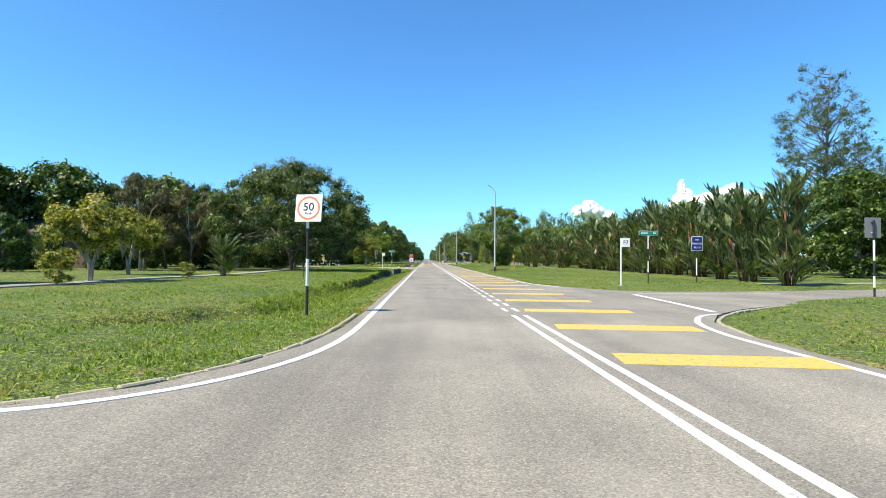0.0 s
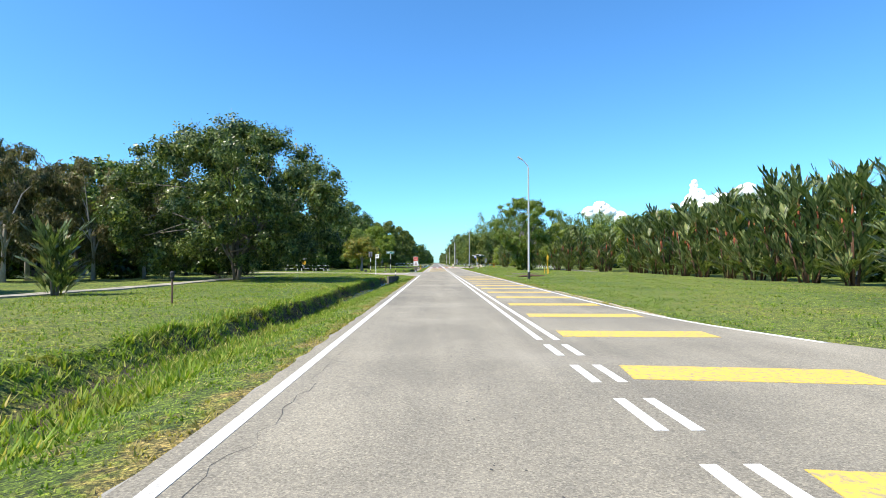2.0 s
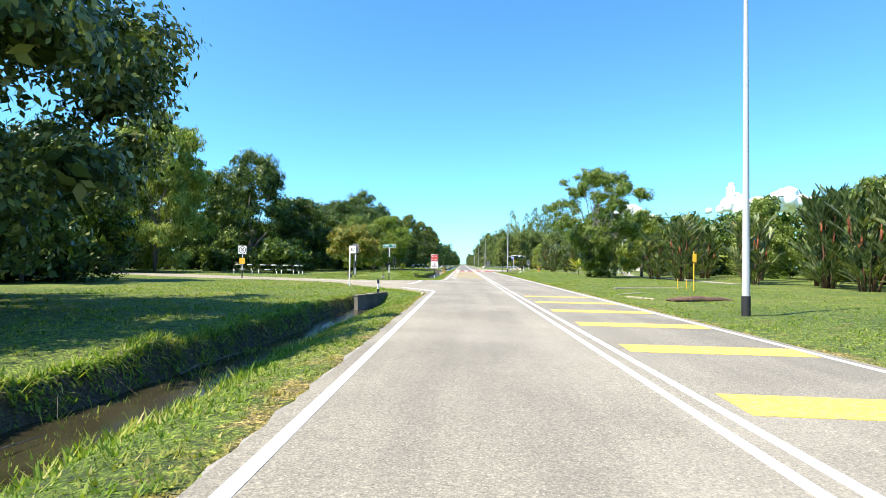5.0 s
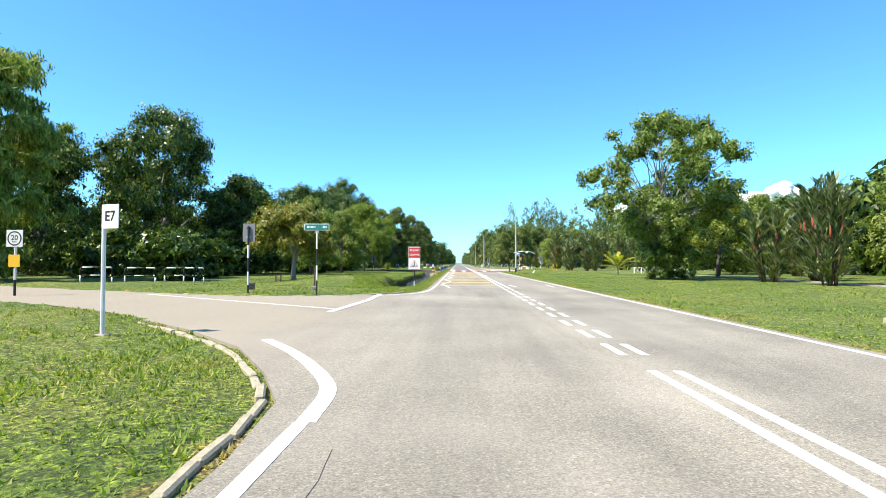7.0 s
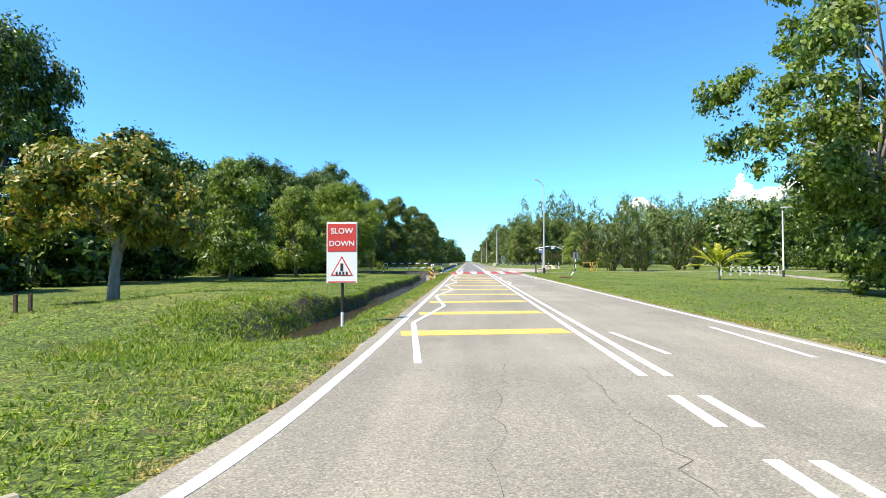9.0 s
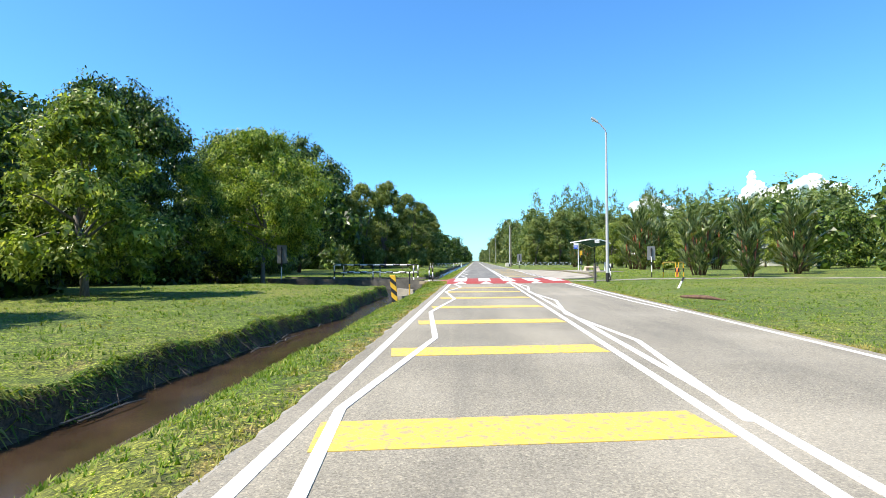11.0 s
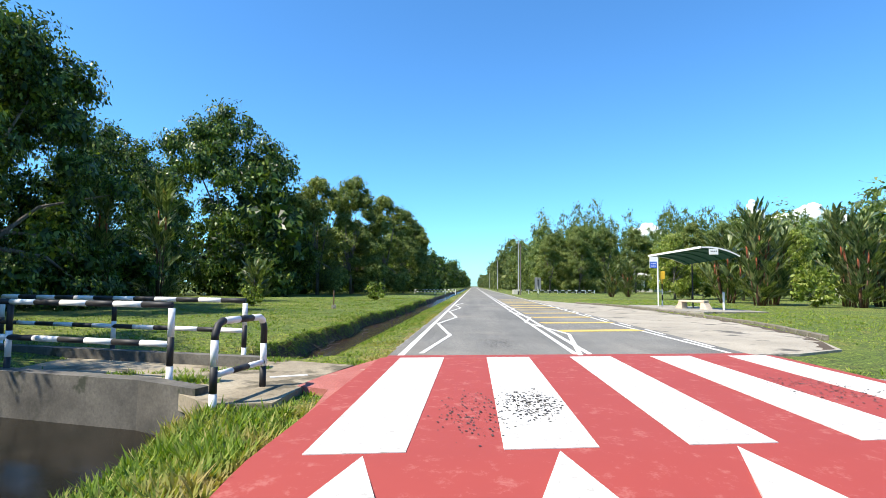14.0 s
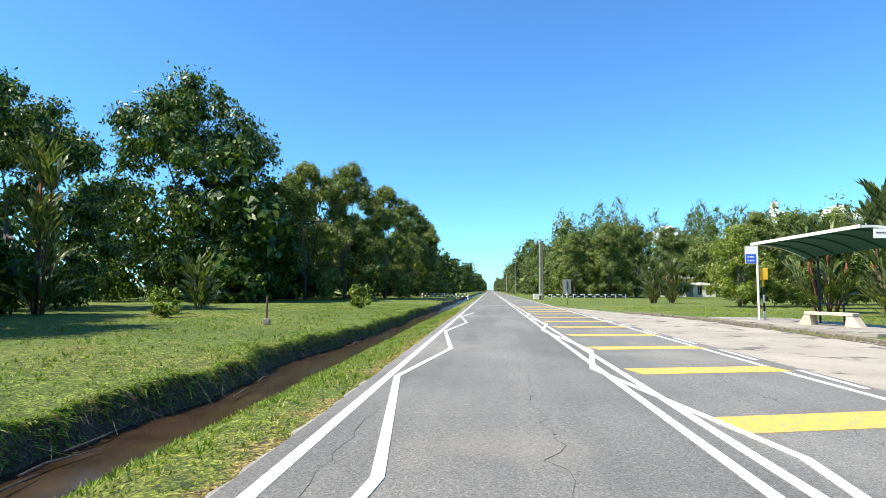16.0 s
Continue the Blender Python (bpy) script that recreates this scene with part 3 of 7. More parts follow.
for x in (XCL, XCR):
    mark(long_line(x, -60, 0.9, 0.11), "white centre line, one of a pair")
    mark(long_line(x, 14.6, 58.6, 0.11), "white centre line, one of a pair")
    mark(long_line(x, 77.6, 124.0, 0.11), "white centre line, one of a pair")
    mark(long_line(x, 130.6, 700, 0.11), "white centre line, one of a pair")
    for y0, n in ((1.8, 8), (59.6, 11)):
        for k in range(n):
            mark(line([(x, y0 + 1.62 * k), (x, y0 + 1.62 * k + 0.95)], 0.11), "short white centre dash at the junction")
mark(line(arc([(4.9, -60), (4.9, -5), (4.93, -3.4), (5.0, -2.2), (5.3, -0.8), (5.7, 0.1), (6.2, 0.85), (6.9, 1.35)]), 0.13), "white edge line curving into the side road")
mark(line([(7.05, 1.9), (7.3, 4.3), (7.65, 8.5)], 0.2), "white give-way line across the side road mouth")
mark(line([(8.0, 9.0), (13.8, 9.2)], 0.08), "thin white line along the side road")
mark(line(arc([(6.2, 14.2), (5.5, 17), (5.1, 21), (5.0, 26), (5.0, 40), (5.0, 84)]), 0.11), "white edge line beside the grass")
mark(line(arc([(5.0, 84), (4.98, 95), (5.0, 124.6)]), 0.11), "white edge line beside the grass")
mark(line([(4.35, 78.8), (4.45, 82.0)], 0.09), "short white line inside the edge line")
mark(line([(2.55, 79.0), (2.35, 81.2)], 0.09), "short white line beside the centre line")
mark(line(arc([(4.75, 108), (4.6, 113), (4.7, 120), (4.8, 124.4)]), 0.09), "second white line inside the edge line")
mark(line([(4.9, 131.8), (4.75, 140), (4.85, 150), (5.0, 172)], 0.11), "white edge line along the bus bay")
mark(line([(5.0, 172), (5.0, 700)], 0.11), "white edge line beside the grass")
for k in range(9):
    mark(line([(5.05, 132.9 + 3.0 * k), (5.1, 134.6 + 3.0 * k)], 0.1), "short white bay line")
# zigzags before and after the crossing
LEFT_A = [(-0.8, 78.2), (-1.3, 82.5), (-0.85, 86.6), (-1.35, 90.8), (-0.85, 95), (-1.35, 99.2), (-0.85, 103.4), (-1.3, 107.8), (-0.88, 112.2), (-1.4, 116.4), (-0.85, 120.0), (-1.4, 124.0)]
LEFT_B = [(-1.2, 131.0), (-0.82, 134.8), (-1.42, 139.0), (-0.9, 142.8), (-1.42, 147.6), (-0.95, 152), (-1.4, 156.5), (-0.95, 161)]
RIGHT_A = [(1.95, 99), (2.35, 103.2), (1.95, 107.4), (2.35, 111.6), (1.95, 116), (2.4, 120.9), (1.95, 124.6)]
RIGHT_B = [(1.8, 131), (2.4, 135.6), (1.65, 140.2), (2.15, 143), (1.65, 148.6), (2.15, 152), (1.7, 157), (2.15, 161)]
for zig in (LEFT_A, LEFT_B, RIGHT_A, RIGHT_B):
    mark(line(zig, 0.10, 0.007), "white zigzag line by the crossing")
# yellow bars
for k in range(19):
    y = -4.5 + 3.3 * k
    mark(line([(2.25, y + 0.05), (4.9, y - (0.3 if k < 6 else 0.1))], 0.78, 0.005), "wide yellow transverse bar across one lane", LINE_YELLOW, "yellow_bar")
for k in range(12):
    y = 81.0 + 3.52 * k - (0.5 if k == 11 else 0)
    if y < 121:
        mark(line([(-1.36, y - 0.1), (1.62, y + 0.35)], 0.66, 0.005), "wide yellow transverse bar across one lane", LINE_YELLOW, "yellow_bar")
for k in range(12):
    y = 136.8 + 3.4 * k
    mark(line([(2.25, y - 0.2), (4.85, y + 0.5)], 0.62, 0.005), "wide yellow transverse bar across one lane", LINE_YELLOW, "yellow_bar")


# ---- raised crossing ----
def hump_height(y, skew):
    return 0.085 * ease(123.9 + skew, 124.9 + skew, y) * (1 - ease(129.85 + skew, 130.85 + skew, y))


def build_hump():
    s = Shape()
    xs = np.linspace(-1.76, 5.2, 15)
    ts = np.concatenate([np.linspace(123.7, 125.0, 8), [127.5], np.linspace(129.75, 130.95, 8)])
    for y in ts:
        for x in xs:
            k = 0.17 * (x + 1.7)
            s.v.append((x, y + k - 0.35, max(0.004, float(hump_height(y, 0.0)) + 0.006)))
    m = len(xs)
    for i in range(len(ts) - 1):
        for j in range(m - 1):
            s.f.append((i * m + j, i * m + j + 1, (i + 1) * m + j + 1, (i + 1) * m + j))
    for i in range(len(ts) - 1):
        for j in (0, m - 1):
            a, b = s.v[i * m + j], s.v[(i + 1) * m + j]
            s.add([a, b, (b[0], b[1], -0.05), (a[0], a[1], -0.05)], [(0, 1, 2, 3) if j else (3, 2, 1, 0)])
    hump = tagged(part("raised_crossing", s, HUMP_RED, smooth=True), "raised red crossing hump with white stripes", "crossing", kind="structure")
    for k in range(5):
        x0 = -1.42 + 1.43 * k
        q = Shape()
        y0, y1 = 124.55 + 0.17 * (x0 + 1.7), 129.6 + 0.17 * (x0 + 1.7)
        q.prism([(x0, y0), (x0 + 0.72, y0 + 0.12), (x0 + 0.72, y1 + 0.12), (x0, y1)], 0.06, 0.0965)
        part("white_stripe", q, LINE_WHITE, hump)
    for x0 in (-1.33, 0.08, 1.45, 2.9):
        k = 0.17 * (x0 + 1.7)
        a, b = 123.42 + k, 124.50 + k
        q = Shape()
        za, zb = 0.012, 0.094
        q.add([(x0, a, za), (x0 + 0.68, a + 0.1, za), (x0 + 0.34, b + 0.05, zb), (x0, a, -0.02), (x0 + 0.68, a + 0.1, -0.02), (x0 + 0.34, b + 0.05, -0.02)],
              [(0, 1, 2), (0, 3, 4, 1), (1, 4, 5, 2), (2, 5, 3, 0)])
        part("ramp_arrow", q, LINE_WHITE, hump)


build_hump()
tagged(part("red_apron", Shape().prism([(-2.4, 127.4), (-1.95, 127.2), (-1.85, 126.3), (-1.79, 125.1), (-1.79, 130.0), (-2.0, 129.3), (-2.3, 128.1)], -0.08, 0.037), RED_ROUGH), "faded red painted concrete beside the crossing", "apron", kind="structure")


# ---- kerb stones along the corners ----
def kerb_run(path, label, length=0.5, width=0.09, top=0.07, name="kerb", material=None):
    pts = arc(path, 10)
    root = tagged(new(name), label, "kerb", kind="structure")
    base = Shape().box(0, 0, top / 2 - 0.06, length * 0.96, width, top + 0.12, bevel=0.018).mesh("kerb_stone", material or KERB)
    dist, last = 0.0, None
    for (x0, y0), (x1, y1) in zip(pts, pts[1:]):
        seg = math.hypot(x1 - x0, y1 - y0)
        while dist < seg:
            t = dist / seg
            o = new("kerb_stone", base)
            o.parent = root
            o.matrix_basis = pose(x0 + (x1 - x0) * t, y0 + (y1 - y0) * t, random.uniform(-0.03, 0.0) if top < 0.1 else random.uniform(-0.02, 0.0), 0, 0, math.degrees(math.atan2(y1 - y0, x1 - x0)) + random.uniform(-4, 4))
            dist += length
        dist -= seg


kerb_run([(-1.95, 1.0), (-2.0, -1.4), (-2.2, -3.2), (-2.62, -4.6), (-3.2, -5.75), (-4.0, -6.45), (-6.0, -7.2), (-10, -7.8)], "low weathered kerb round the grass corner", top=0.012)
kerb_run([(5.4, -2.2), (5.95, -0.35), (6.9, 1.1), (8.3, 2.45), (12.2, 5.1), (16.3, 6.9)], "low weathered kerb round the grass corner", top=0.012)
kerb_run([(-1.95, 55.6), (-2.1, 57.2), (-2.65, 58.4), (-3.65, 60.0), (-5.35, 61.8), (-7.35, 63.5), (-11.3, 66.2)], "low sandy kerb round the grass corner", top=0.015)
kerb_run([(-14, 74.2), (-11.5, 72.95), (-7.6, 71.4), (-5.4, 71.7), (-3.6, 73.0), (-2.65, 74.4)], "thin sandy kerb along the side road", top=0.02)
kerb_run([(5.45, 18.6), (5.42, 24), (5.45, 30)], "sunken kerb stones beside the road", top=0.02)
kerb_run([(9.0, 135.6), (9.4, 137.4), (9.85, 140), (10.1, 146), (10.05, 152), (9.65, 158), (8.1, 163.2)], "dirty concrete kerb of the bus bay", top=0.11, length=0.9, width=0.16, material=KERB_DARK)
# silt gathered along the bay kerb
s = Shape()
pts = arc([(7.6, 132.8), (8.75, 135.5), (9.65, 140), (9.88, 146), (9.84, 152), (9.45, 158), (7.95, 163)], 14)
for i, (x, y) in enumerate(pts):
    s.v += [(x - 0.02, y, -0.0015), (x - random.uniform(0.08, 0.4), y + random.uniform(-0.2, 0.2), -0.0015)]
    if i:
        q = len(s.v)
        s.f.append((q - 4, q - 2, q - 1, q - 3))
tagged(part("gutter_silt", s, SOIL), "dark damp silt along the kerb", "silt", kind="structure")
# gravelly road edges
for side, (a, b) in (("left", (2.2, 55.4)), ("left", (79.2, 124)), ("left", (131.5, 300)), ("right", (19.2, 124.5))):
    s = Shape()
    ys = np.arange(a, b, 0.25)
    inner = ROAD_L + 0.01 if side == "left" else ROAD_R - 0.01
    for i, y in enumerate(ys):
        w = 0.02 + 0.10 * random.random()
        s.v += [(inner, y, 0.0), (inner - w if side == "left" else inner + w, y, -0.035)]
        if i:
            q = len(s.v)
            s.f.append((q - 4, q - 2, q - 1, q - 3) if side == "right" else (q - 3, q - 1, q - 2, q - 4))
    tagged(part("road_margin", s, GRAVEL), "crumbling gravelly road edge", "road edge", kind="structure")

# cracks and worn patches in the asphalt
CRACK = rough_surface("road_crack", (0.035, 0.033, 0.03), (0.07, 0.066, 0.06), 3.0, 40)


def crack(x0, y0, x1, y1, width, seed):
    r = random.Random(seed)
    n = max(int(math.hypot(x1 - x0, y1 - y0) / 0.22), 3)
    pts = [(x0 + (x1 - x0) * k / n + r.gauss(0, 0.045), y0 + (y1 - y0) * k / n + r.gauss(0, 0.03)) for k in range(n + 1)]
    s = Shape()
    for (a, b), (c, d) in zip(pts, pts[1:]):
        w = width * 0.5 * r.uniform(0.2, 1.3)
        s.add([(a - w, b, 0.0025), (a + w, b, 0.0025), (c + w * 0.8, d, 0.0025), (c - w * 0.8, d, 0.0025)], [(0, 1, 2, 3)])
    tagged(part("road_crack", s, CRACK), "dark jagged crack in the asphalt", "crack", kind="structure")


for k, c in enumerate(((-1.05, 41, -1.2, 56, 0.006), (-0.8, 47, -0.75, 55, 0.006), (0.55, 131.8, 0.35, 158, 0.008), (-1.3, 4, -1.32, 32, 0.006), (0.2, 138, 0.35, 146, 0.006), (1.4, 60, 1.15, 78, 0.006), (3.3, 132, 3.5, 150, 0.006),
                       (-1.25, 132, -1.3, 160, 0.006), (2.6, 128 + 6, 4.6, 128 + 6.4, 0.006), (-0.4, 70, 0.6, 82, 0.006))):
    crack(*c, k)


def worn_patch(x, y, rx, ry, n, seed, size=1.0, z=0.0028):
    """Pitted asphalt: many small dark hollows."""
    r = random.Random(seed)
    s = Shape()
    for k in range(n):
        a, q = r.uniform(0, 6.28), math.sqrt(r.random()) * r.uniform(0.5, 1)
        cx, cy, w = x + math.cos(a) * rx * q, y + math.sin(a) * ry * q, r.uniform(0.004, 0.013) * size
        m = r.randint(5, 7)
        s.add([(cx + math.cos(6.28 * j / m) * w * r.uniform(0.5, 1.2), cy + math.sin(6.28 * j / m) * w * 1.5 * r.uniform(0.5, 1.2), z) for j in range(m)], [tuple(range(m))])
    tagged(part("worn_asphalt", s, CRACK), "pitted worn patch in the asphalt", "road wear", kind="structure")


worn_patch(0.35, 132.9, 0.55, 1.3, 560, 1, 1.25)
worn_patch(0.3, 60.5, 1.0, 3.0, 160, 2)
worn_patch(0.5, -1.5, 0.8, 5.0, 200, 3)
worn_patch(0.6, 71.5, 1.0, 3.0, 120, 4)
worn_patch(3.3, 122.0, 0.9, 1.6, 260, 5, 1.5)
worn_patch(3.2, 138.6, 0.9, 1.0, 160, 6)
worn_patch(0.4, 14, 0.5, 8.0, 160, 7)
worn_patch(0.4, 141, 0.8, 7.0, 200, 8)
worn_patch(0.2, 109, 0.7, 5.0, 140, 9)
worn_patch(0.38, 126.4, 0.34, 0.9, 420, 10, 1.5, 0.0985)
worn_patch(-0.15, 126.0, 0.5, 1.2, 260, 11, 1.2, 0.0985)
worn_patch(4.0, 127.6, 0.8, 1.2, 300, 12, 1.3, 0.0985)

# ---- footways ----
def footway(path, width, label, rise=0.025):
    """A concrete path that follows the lawn, with a low edge on each side."""
    pts = arc(path, 24)
    s = Shape()
    for i, (x, y) in enumerate(pts):
        p, q = pts[max(i - 1, 0)], pts[min(i + 1, len(pts) - 1)]
        d = Vector((q[0] - p[0], q[1] - p[1])).normalized() * width / 2
        z = float(ground_height(np.array([x]), np.array([y]))[0]) + rise
        s.v += [(x - d.y, y + d.x, z - 0.15), (x - d.y, y + d.x, z), (x + d.y, y - d.x, z), (x + d.y, y - d.x, z - 0.15)]
        if i:
            k = len(s.v) - 8
            s.f += [(k + j, k + j + 1, k + j + 5, k + j + 4) for j in range(3)]
    tagged(part("footway", s, CONCRETE), label, "footway", kind="structure")


footway([(-60, 3), (-19, 9), (-17, 17), (-16, 25), (-15, 35), (-14.6, 47)], 1.2, "pale concrete footway through the lawn", 0.06)
footway([(5.6, 128.6), (9, 129.0), (16, 130.1), (26, 131.5), (40, 133.5)], 1.1, "pale concrete footway leading to the crossing")
footway([(17.5, 16.2), (21, 16.8), (26, 17.8), (40, 21)], 1.1, "pale concrete footway on the grass")
footway([(20.6, 74), (21.4, 100), (25, 115), (28.4, 128)], 1.2, "pale concrete footway behind the palms")
tagged(part("bus_platform", Shape().prism([(10.1, 149.0), (11.0, 147.4), (14.6, 148.4), (13.6, 157), (10.1, 157)], -0.1, 0.13), CONCRETE), "stained concrete bus stop platform", "platform", kind="structure")
bridge = tagged(part("footbridge", Shape().prism([(-13.5, 129.3), (-4.3, 127.4), (-3.0, 126.35), (-2.35, 126.45), (-2.3, 128.2), (-2.1, 129.2), (-4.3, 129.9), (-13.5, 131.9)], -0.16, 0.03), BRIDGE), "concrete footway slab over the ditch", "footway", kind="structure")
# Stained wall; tree shade is put into its darker concrete as well.
part("retaining_wall", Shape().prism([(-14, 129.21), (-4.3, 127.17), (-3.33, 126.7), (-3.28, 126.91), (-4.25, 127.4), (-14, 129.45)], -0.9, 0.11), CONCRETE_DARK, bridge, "stained concrete retaining wall darkened for tree shade")
part("edge_wall", Shape().prism([(-13.4, 130.75), (-13.4, 130.95), (-3.4, 128.9), (-3.35, 128.7)][::-1], -0.3, 0.19), CONCRETE_DARK, bridge, "low dark mossy edge wall")
for k, (x, y, a) in enumerate(((-2.75, 128.1, 0.5), (-3.8, 127.5, 0.45))):
    part("paint_dash", Shape().box(x, y, 0.031, 0.5, 0.11, 0.008, a), LINE_WHITE, bridge, "worn white paint dash")
part("retaining_wall", Shape().prism([(-5.6, 129.9), (-3.5, 129.6), (-3.5, 129.8), (-5.6, 130.1)], -0.9, -0.08), CONCRETE, bridge, "concrete wall at the ditch mouth")

# ---- culverts ----
cul = tagged(empty("culvert", -4.0, 54), "grey concrete culvert headwall at the end of the ditch", "culvert")
# The wing wall's shaded face is put into its dark material.
for name, s in (("wing_wall", Shape().prism([(-4.33, 53.2), (-4.17, 53.1), (-3.45, 55.75), (-3.61, 55.85)], -0.95, 0.0)), ):
    ob = part(name, s, CONCRETE_DARK, cul)
    ob.matrix_parent_inverse = cul.matrix_world.inverted()
for name, s in (("coping", Shape().prism([(-4.35, 53.18), (-4.15, 53.06), (-3.43, 55.75), (-3.63, 55.87)], 0.0, 0.035)), ("footing", Shape().prism([(-4.42, 53.1), (-4.1, 52.98), (-3.5, 55.2), (-3.82, 55.3)], -1.0, -0.60))):
    ob = part(name, s, WALL_STAINED, cul)
    ob.matrix_parent_inverse = cul.matrix_world.inverted()
cul2 = tagged(empty("weir_block", -3.4, 118.5), "pale concrete weir block and sloping wing at the ditch edge", "weir")
for name, s in (("block", Shape().prism([(-3.06, 119.10), (-3.0, 119.22), (-3.92, 120.36), (-4.02, 120.28)], -0.75, -0.06)),
                ("wing", Shape().prism([(-3.62, 118.12), (-3.46, 118.05), (-3.12, 119.2), (-3.28, 119.34)], -0.75, -0.30))):
    ob = part(name, s, CONCRETE, cul2)
    ob.matrix_parent_inverse = cul2.matrix_world.inverted()


# ---- posts and signs ----
def gz(x, y):
    return float(ground_height(np.array([float(x)]), np.array([float(y)]))[0])


def banded_post(parent, height, r, bands, z0=-0.3, sides=10):
    """A round post painted in bands, from the top down; each band is a piece of pipe."""
    z = height
    n = sum(k for k, _ in bands)
    total = height
    for k, m in bands:
        dz = total * k / n
        lo = z - dz
        part("post_band", Shape().tube([(0, 0, lo if lo > 0.01 else z0), (0, 0, z)], r, sides), m, parent)
        z = lo


def plate(parent, w, h, z, material, name="plate", y=-0.05, thick=0.012, label="", x=0.0):
    return part(name, Shape().box(x, y, z, w, thick, h, bevel=0.004), material, parent, label)




def face_at(x, y, z):
    return pose(x, y, z, 90, 0, 0)


def bars(parent, x, z, w, h, n, material, y=-0.062):
    for k in range(n):
        part("lettering", Shape().box(x - w / 2 + w * (k + 0.5) / n, y, z, w / n * 0.62, 0.004, h), material, parent)


def ring(parent, x, y, z, r0, r1, material, name="ring", sides=36):
    s = Shape()
    points, faces = [], []
    for k in range(sides):
        t = 2 * math.pi * k / sides
        points += [(x + r * math.cos(t), y + d, z + r * math.sin(t)) for d in (0, 0.004) for r in (r0, r1)]
        i, j = 4 * k, 4 * ((k + 1) % sides)
        faces += [(i, j, j + 1, i + 1), (i + 1, j + 1, j + 3, i + 3), (i + 3, j + 3, j + 2, i + 2), (i + 2, j + 2, j, i)]
    s.add(points, faces)
    return part(name, s, material, parent)


def speed_sign(x, y, number, ring_mat, w, top, label, post_bands, r=0.035, turn=0.0, lean=0.0, swing=0.0):
    z = gz(x, y)
    e = empty("speed_sign", x, y, z, turn, label=label, category="road sign")
    banded_post(e, top - z, r, post_bands)
    c = top - z - w / 2
    p = plate(e, w, w, c, SIGN_WHITE)
    if lean:
        p.matrix_basis = Matrix.Translation((0.06, 0, c)) @ Matrix.Rotation(radians(swing), 4, "Z") @ Matrix.Rotation(radians(lean), 4, "X") @ Matrix.Translation((0, -0.045, -c))
    ring(p, 0, -0.0605, c, w * 0.36, w * 0.43, ring_mat)
    text_part("number", number, w * 0.42, face_at(0, -0.0585, c + w * 0.03), BLACK, p, 0.001)
    text_part("unit", "Km/h", w * 0.12, face_at(0, -0.0585, c - w * 0.2), BLACK, p, 0.001)
    return e


speed_sign(-3.10, 1.25, "50", ORANGE_RING, 0.66, 2.80, "white 50 speed sign with faded orange ring on banded post",
           [(0.32, WHITE), (0.29, BLACK), (0.26, WHITE), (0.28, BLACK)], lean=-8, swing=-12)
e20 = speed_sign(-16.2, 71.1, "20", BLACK, 0.6, 2.34, "small 20 speed sign above a yellow plate on post", [(1.0, WHITE), (0.35, BLACK)], 0.04)
plate(e20, 0.42, 0.44, 1.3, YELLOW, "lower_plate", label="plain yellow plate")


def code_sign(x, y, words, top, w=0.44, label="", turn=0.0):
    z = gz(x, y)
    e = empty("area_sign", x, y, z, turn, label=label, category="sign")
    part("post", Shape().tube([(-w * 0.42, 0, -0.3), (-w * 0.42, 0, top - z)], 0.035, 10), WHITE, e)
    part("footing", Shape().box(-w * 0.42, 0, -0.01, 0.2, 0.2, 0.08, 0.3, 0.02), CONCRETE, e)
    p = plate(e, w, w * 1.05, top - z - w * 0.53, SIGN_WHITE, x=0.04)
    text_part("code", words, w * 0.62, face_at(0.04, -0.0585, top - z - w * 0.53), BLACK, p, 0.001)


code_sign(9.97, 15.6, "F7", 2.45, label="white F7 area sign on a thin white post")
code_sign(-6.1, 61.2, "E7", 2.14, 0.38, "white E7 area sign on a thin white post", -18)


def street_sign(x, y, top, w, label, letters=7):
    z = gz(x, y)
    e = empty("street_sign", x, y, z, label=label, category="street sign")
    banded_post(e, top - 0.27 - z, 0.032, [(0.6, WHITE), (0.55, BLACK), (0.5, WHITE), (0.5, BLACK)])
    c = top - z - 0.13
    part("border", Shape().box(0, -0.04, c, w, 0.012, 0.25, bevel=0.003), SIGN_WHITE, e)
    p = part("plate", Shape().box(0, -0.045, c, w - 0.04, 0.014, 0.21, bevel=0.003), SIGN_GREEN, e)
    bars(p, -w * 0.22, c, w * 0.36, 0.07, letters, SIGN_WHITE, -0.055)
    bars(p, w * 0.32, c, w * 0.17, 0.08, 3, SIGN_WHITE, -0.055)
    for k in (-0.06, 0.06):
        part("bracket", Shape().box(k, -0.02, c - 0.16, 0.03, 0.03, 0.1), GREY_METAL, e)


street_sign(11.8, 17.0, 2.92, 1.06, "green street name sign with white border on a banded post")
street_sign(-5.7, 72.4, 2.66, 0.94, "green street name sign with white border on a banded post")


def no_through():
    x, y = 15.0, 18.0
    z = gz(x, y)
    e = empty("no_through_road_sign", x, y, z, 4, label="dark blue NO THROUGH ROAD sign on a banded post", category="road sign")
    banded_post(e, 1.9, 0.035, [(0.5, BLACK), (0.9, WHITE), (0.4, BLACK)])
    p = plate(e, 0.66, 0.82, 2.2, SIGN_WHITE, "border")
    plate(p, 0.60, 0.76, 2.2, BLUE, "panel", y=-0.057)
    for k, word in enumerate(("NO", "THROUGH", "ROAD")):
        text_part("lettering", word, 0.135, face_at(0, -0.0655, 2.42 - 0.22 * k), SIGN_WHITE, p, 0.001)


no_through()


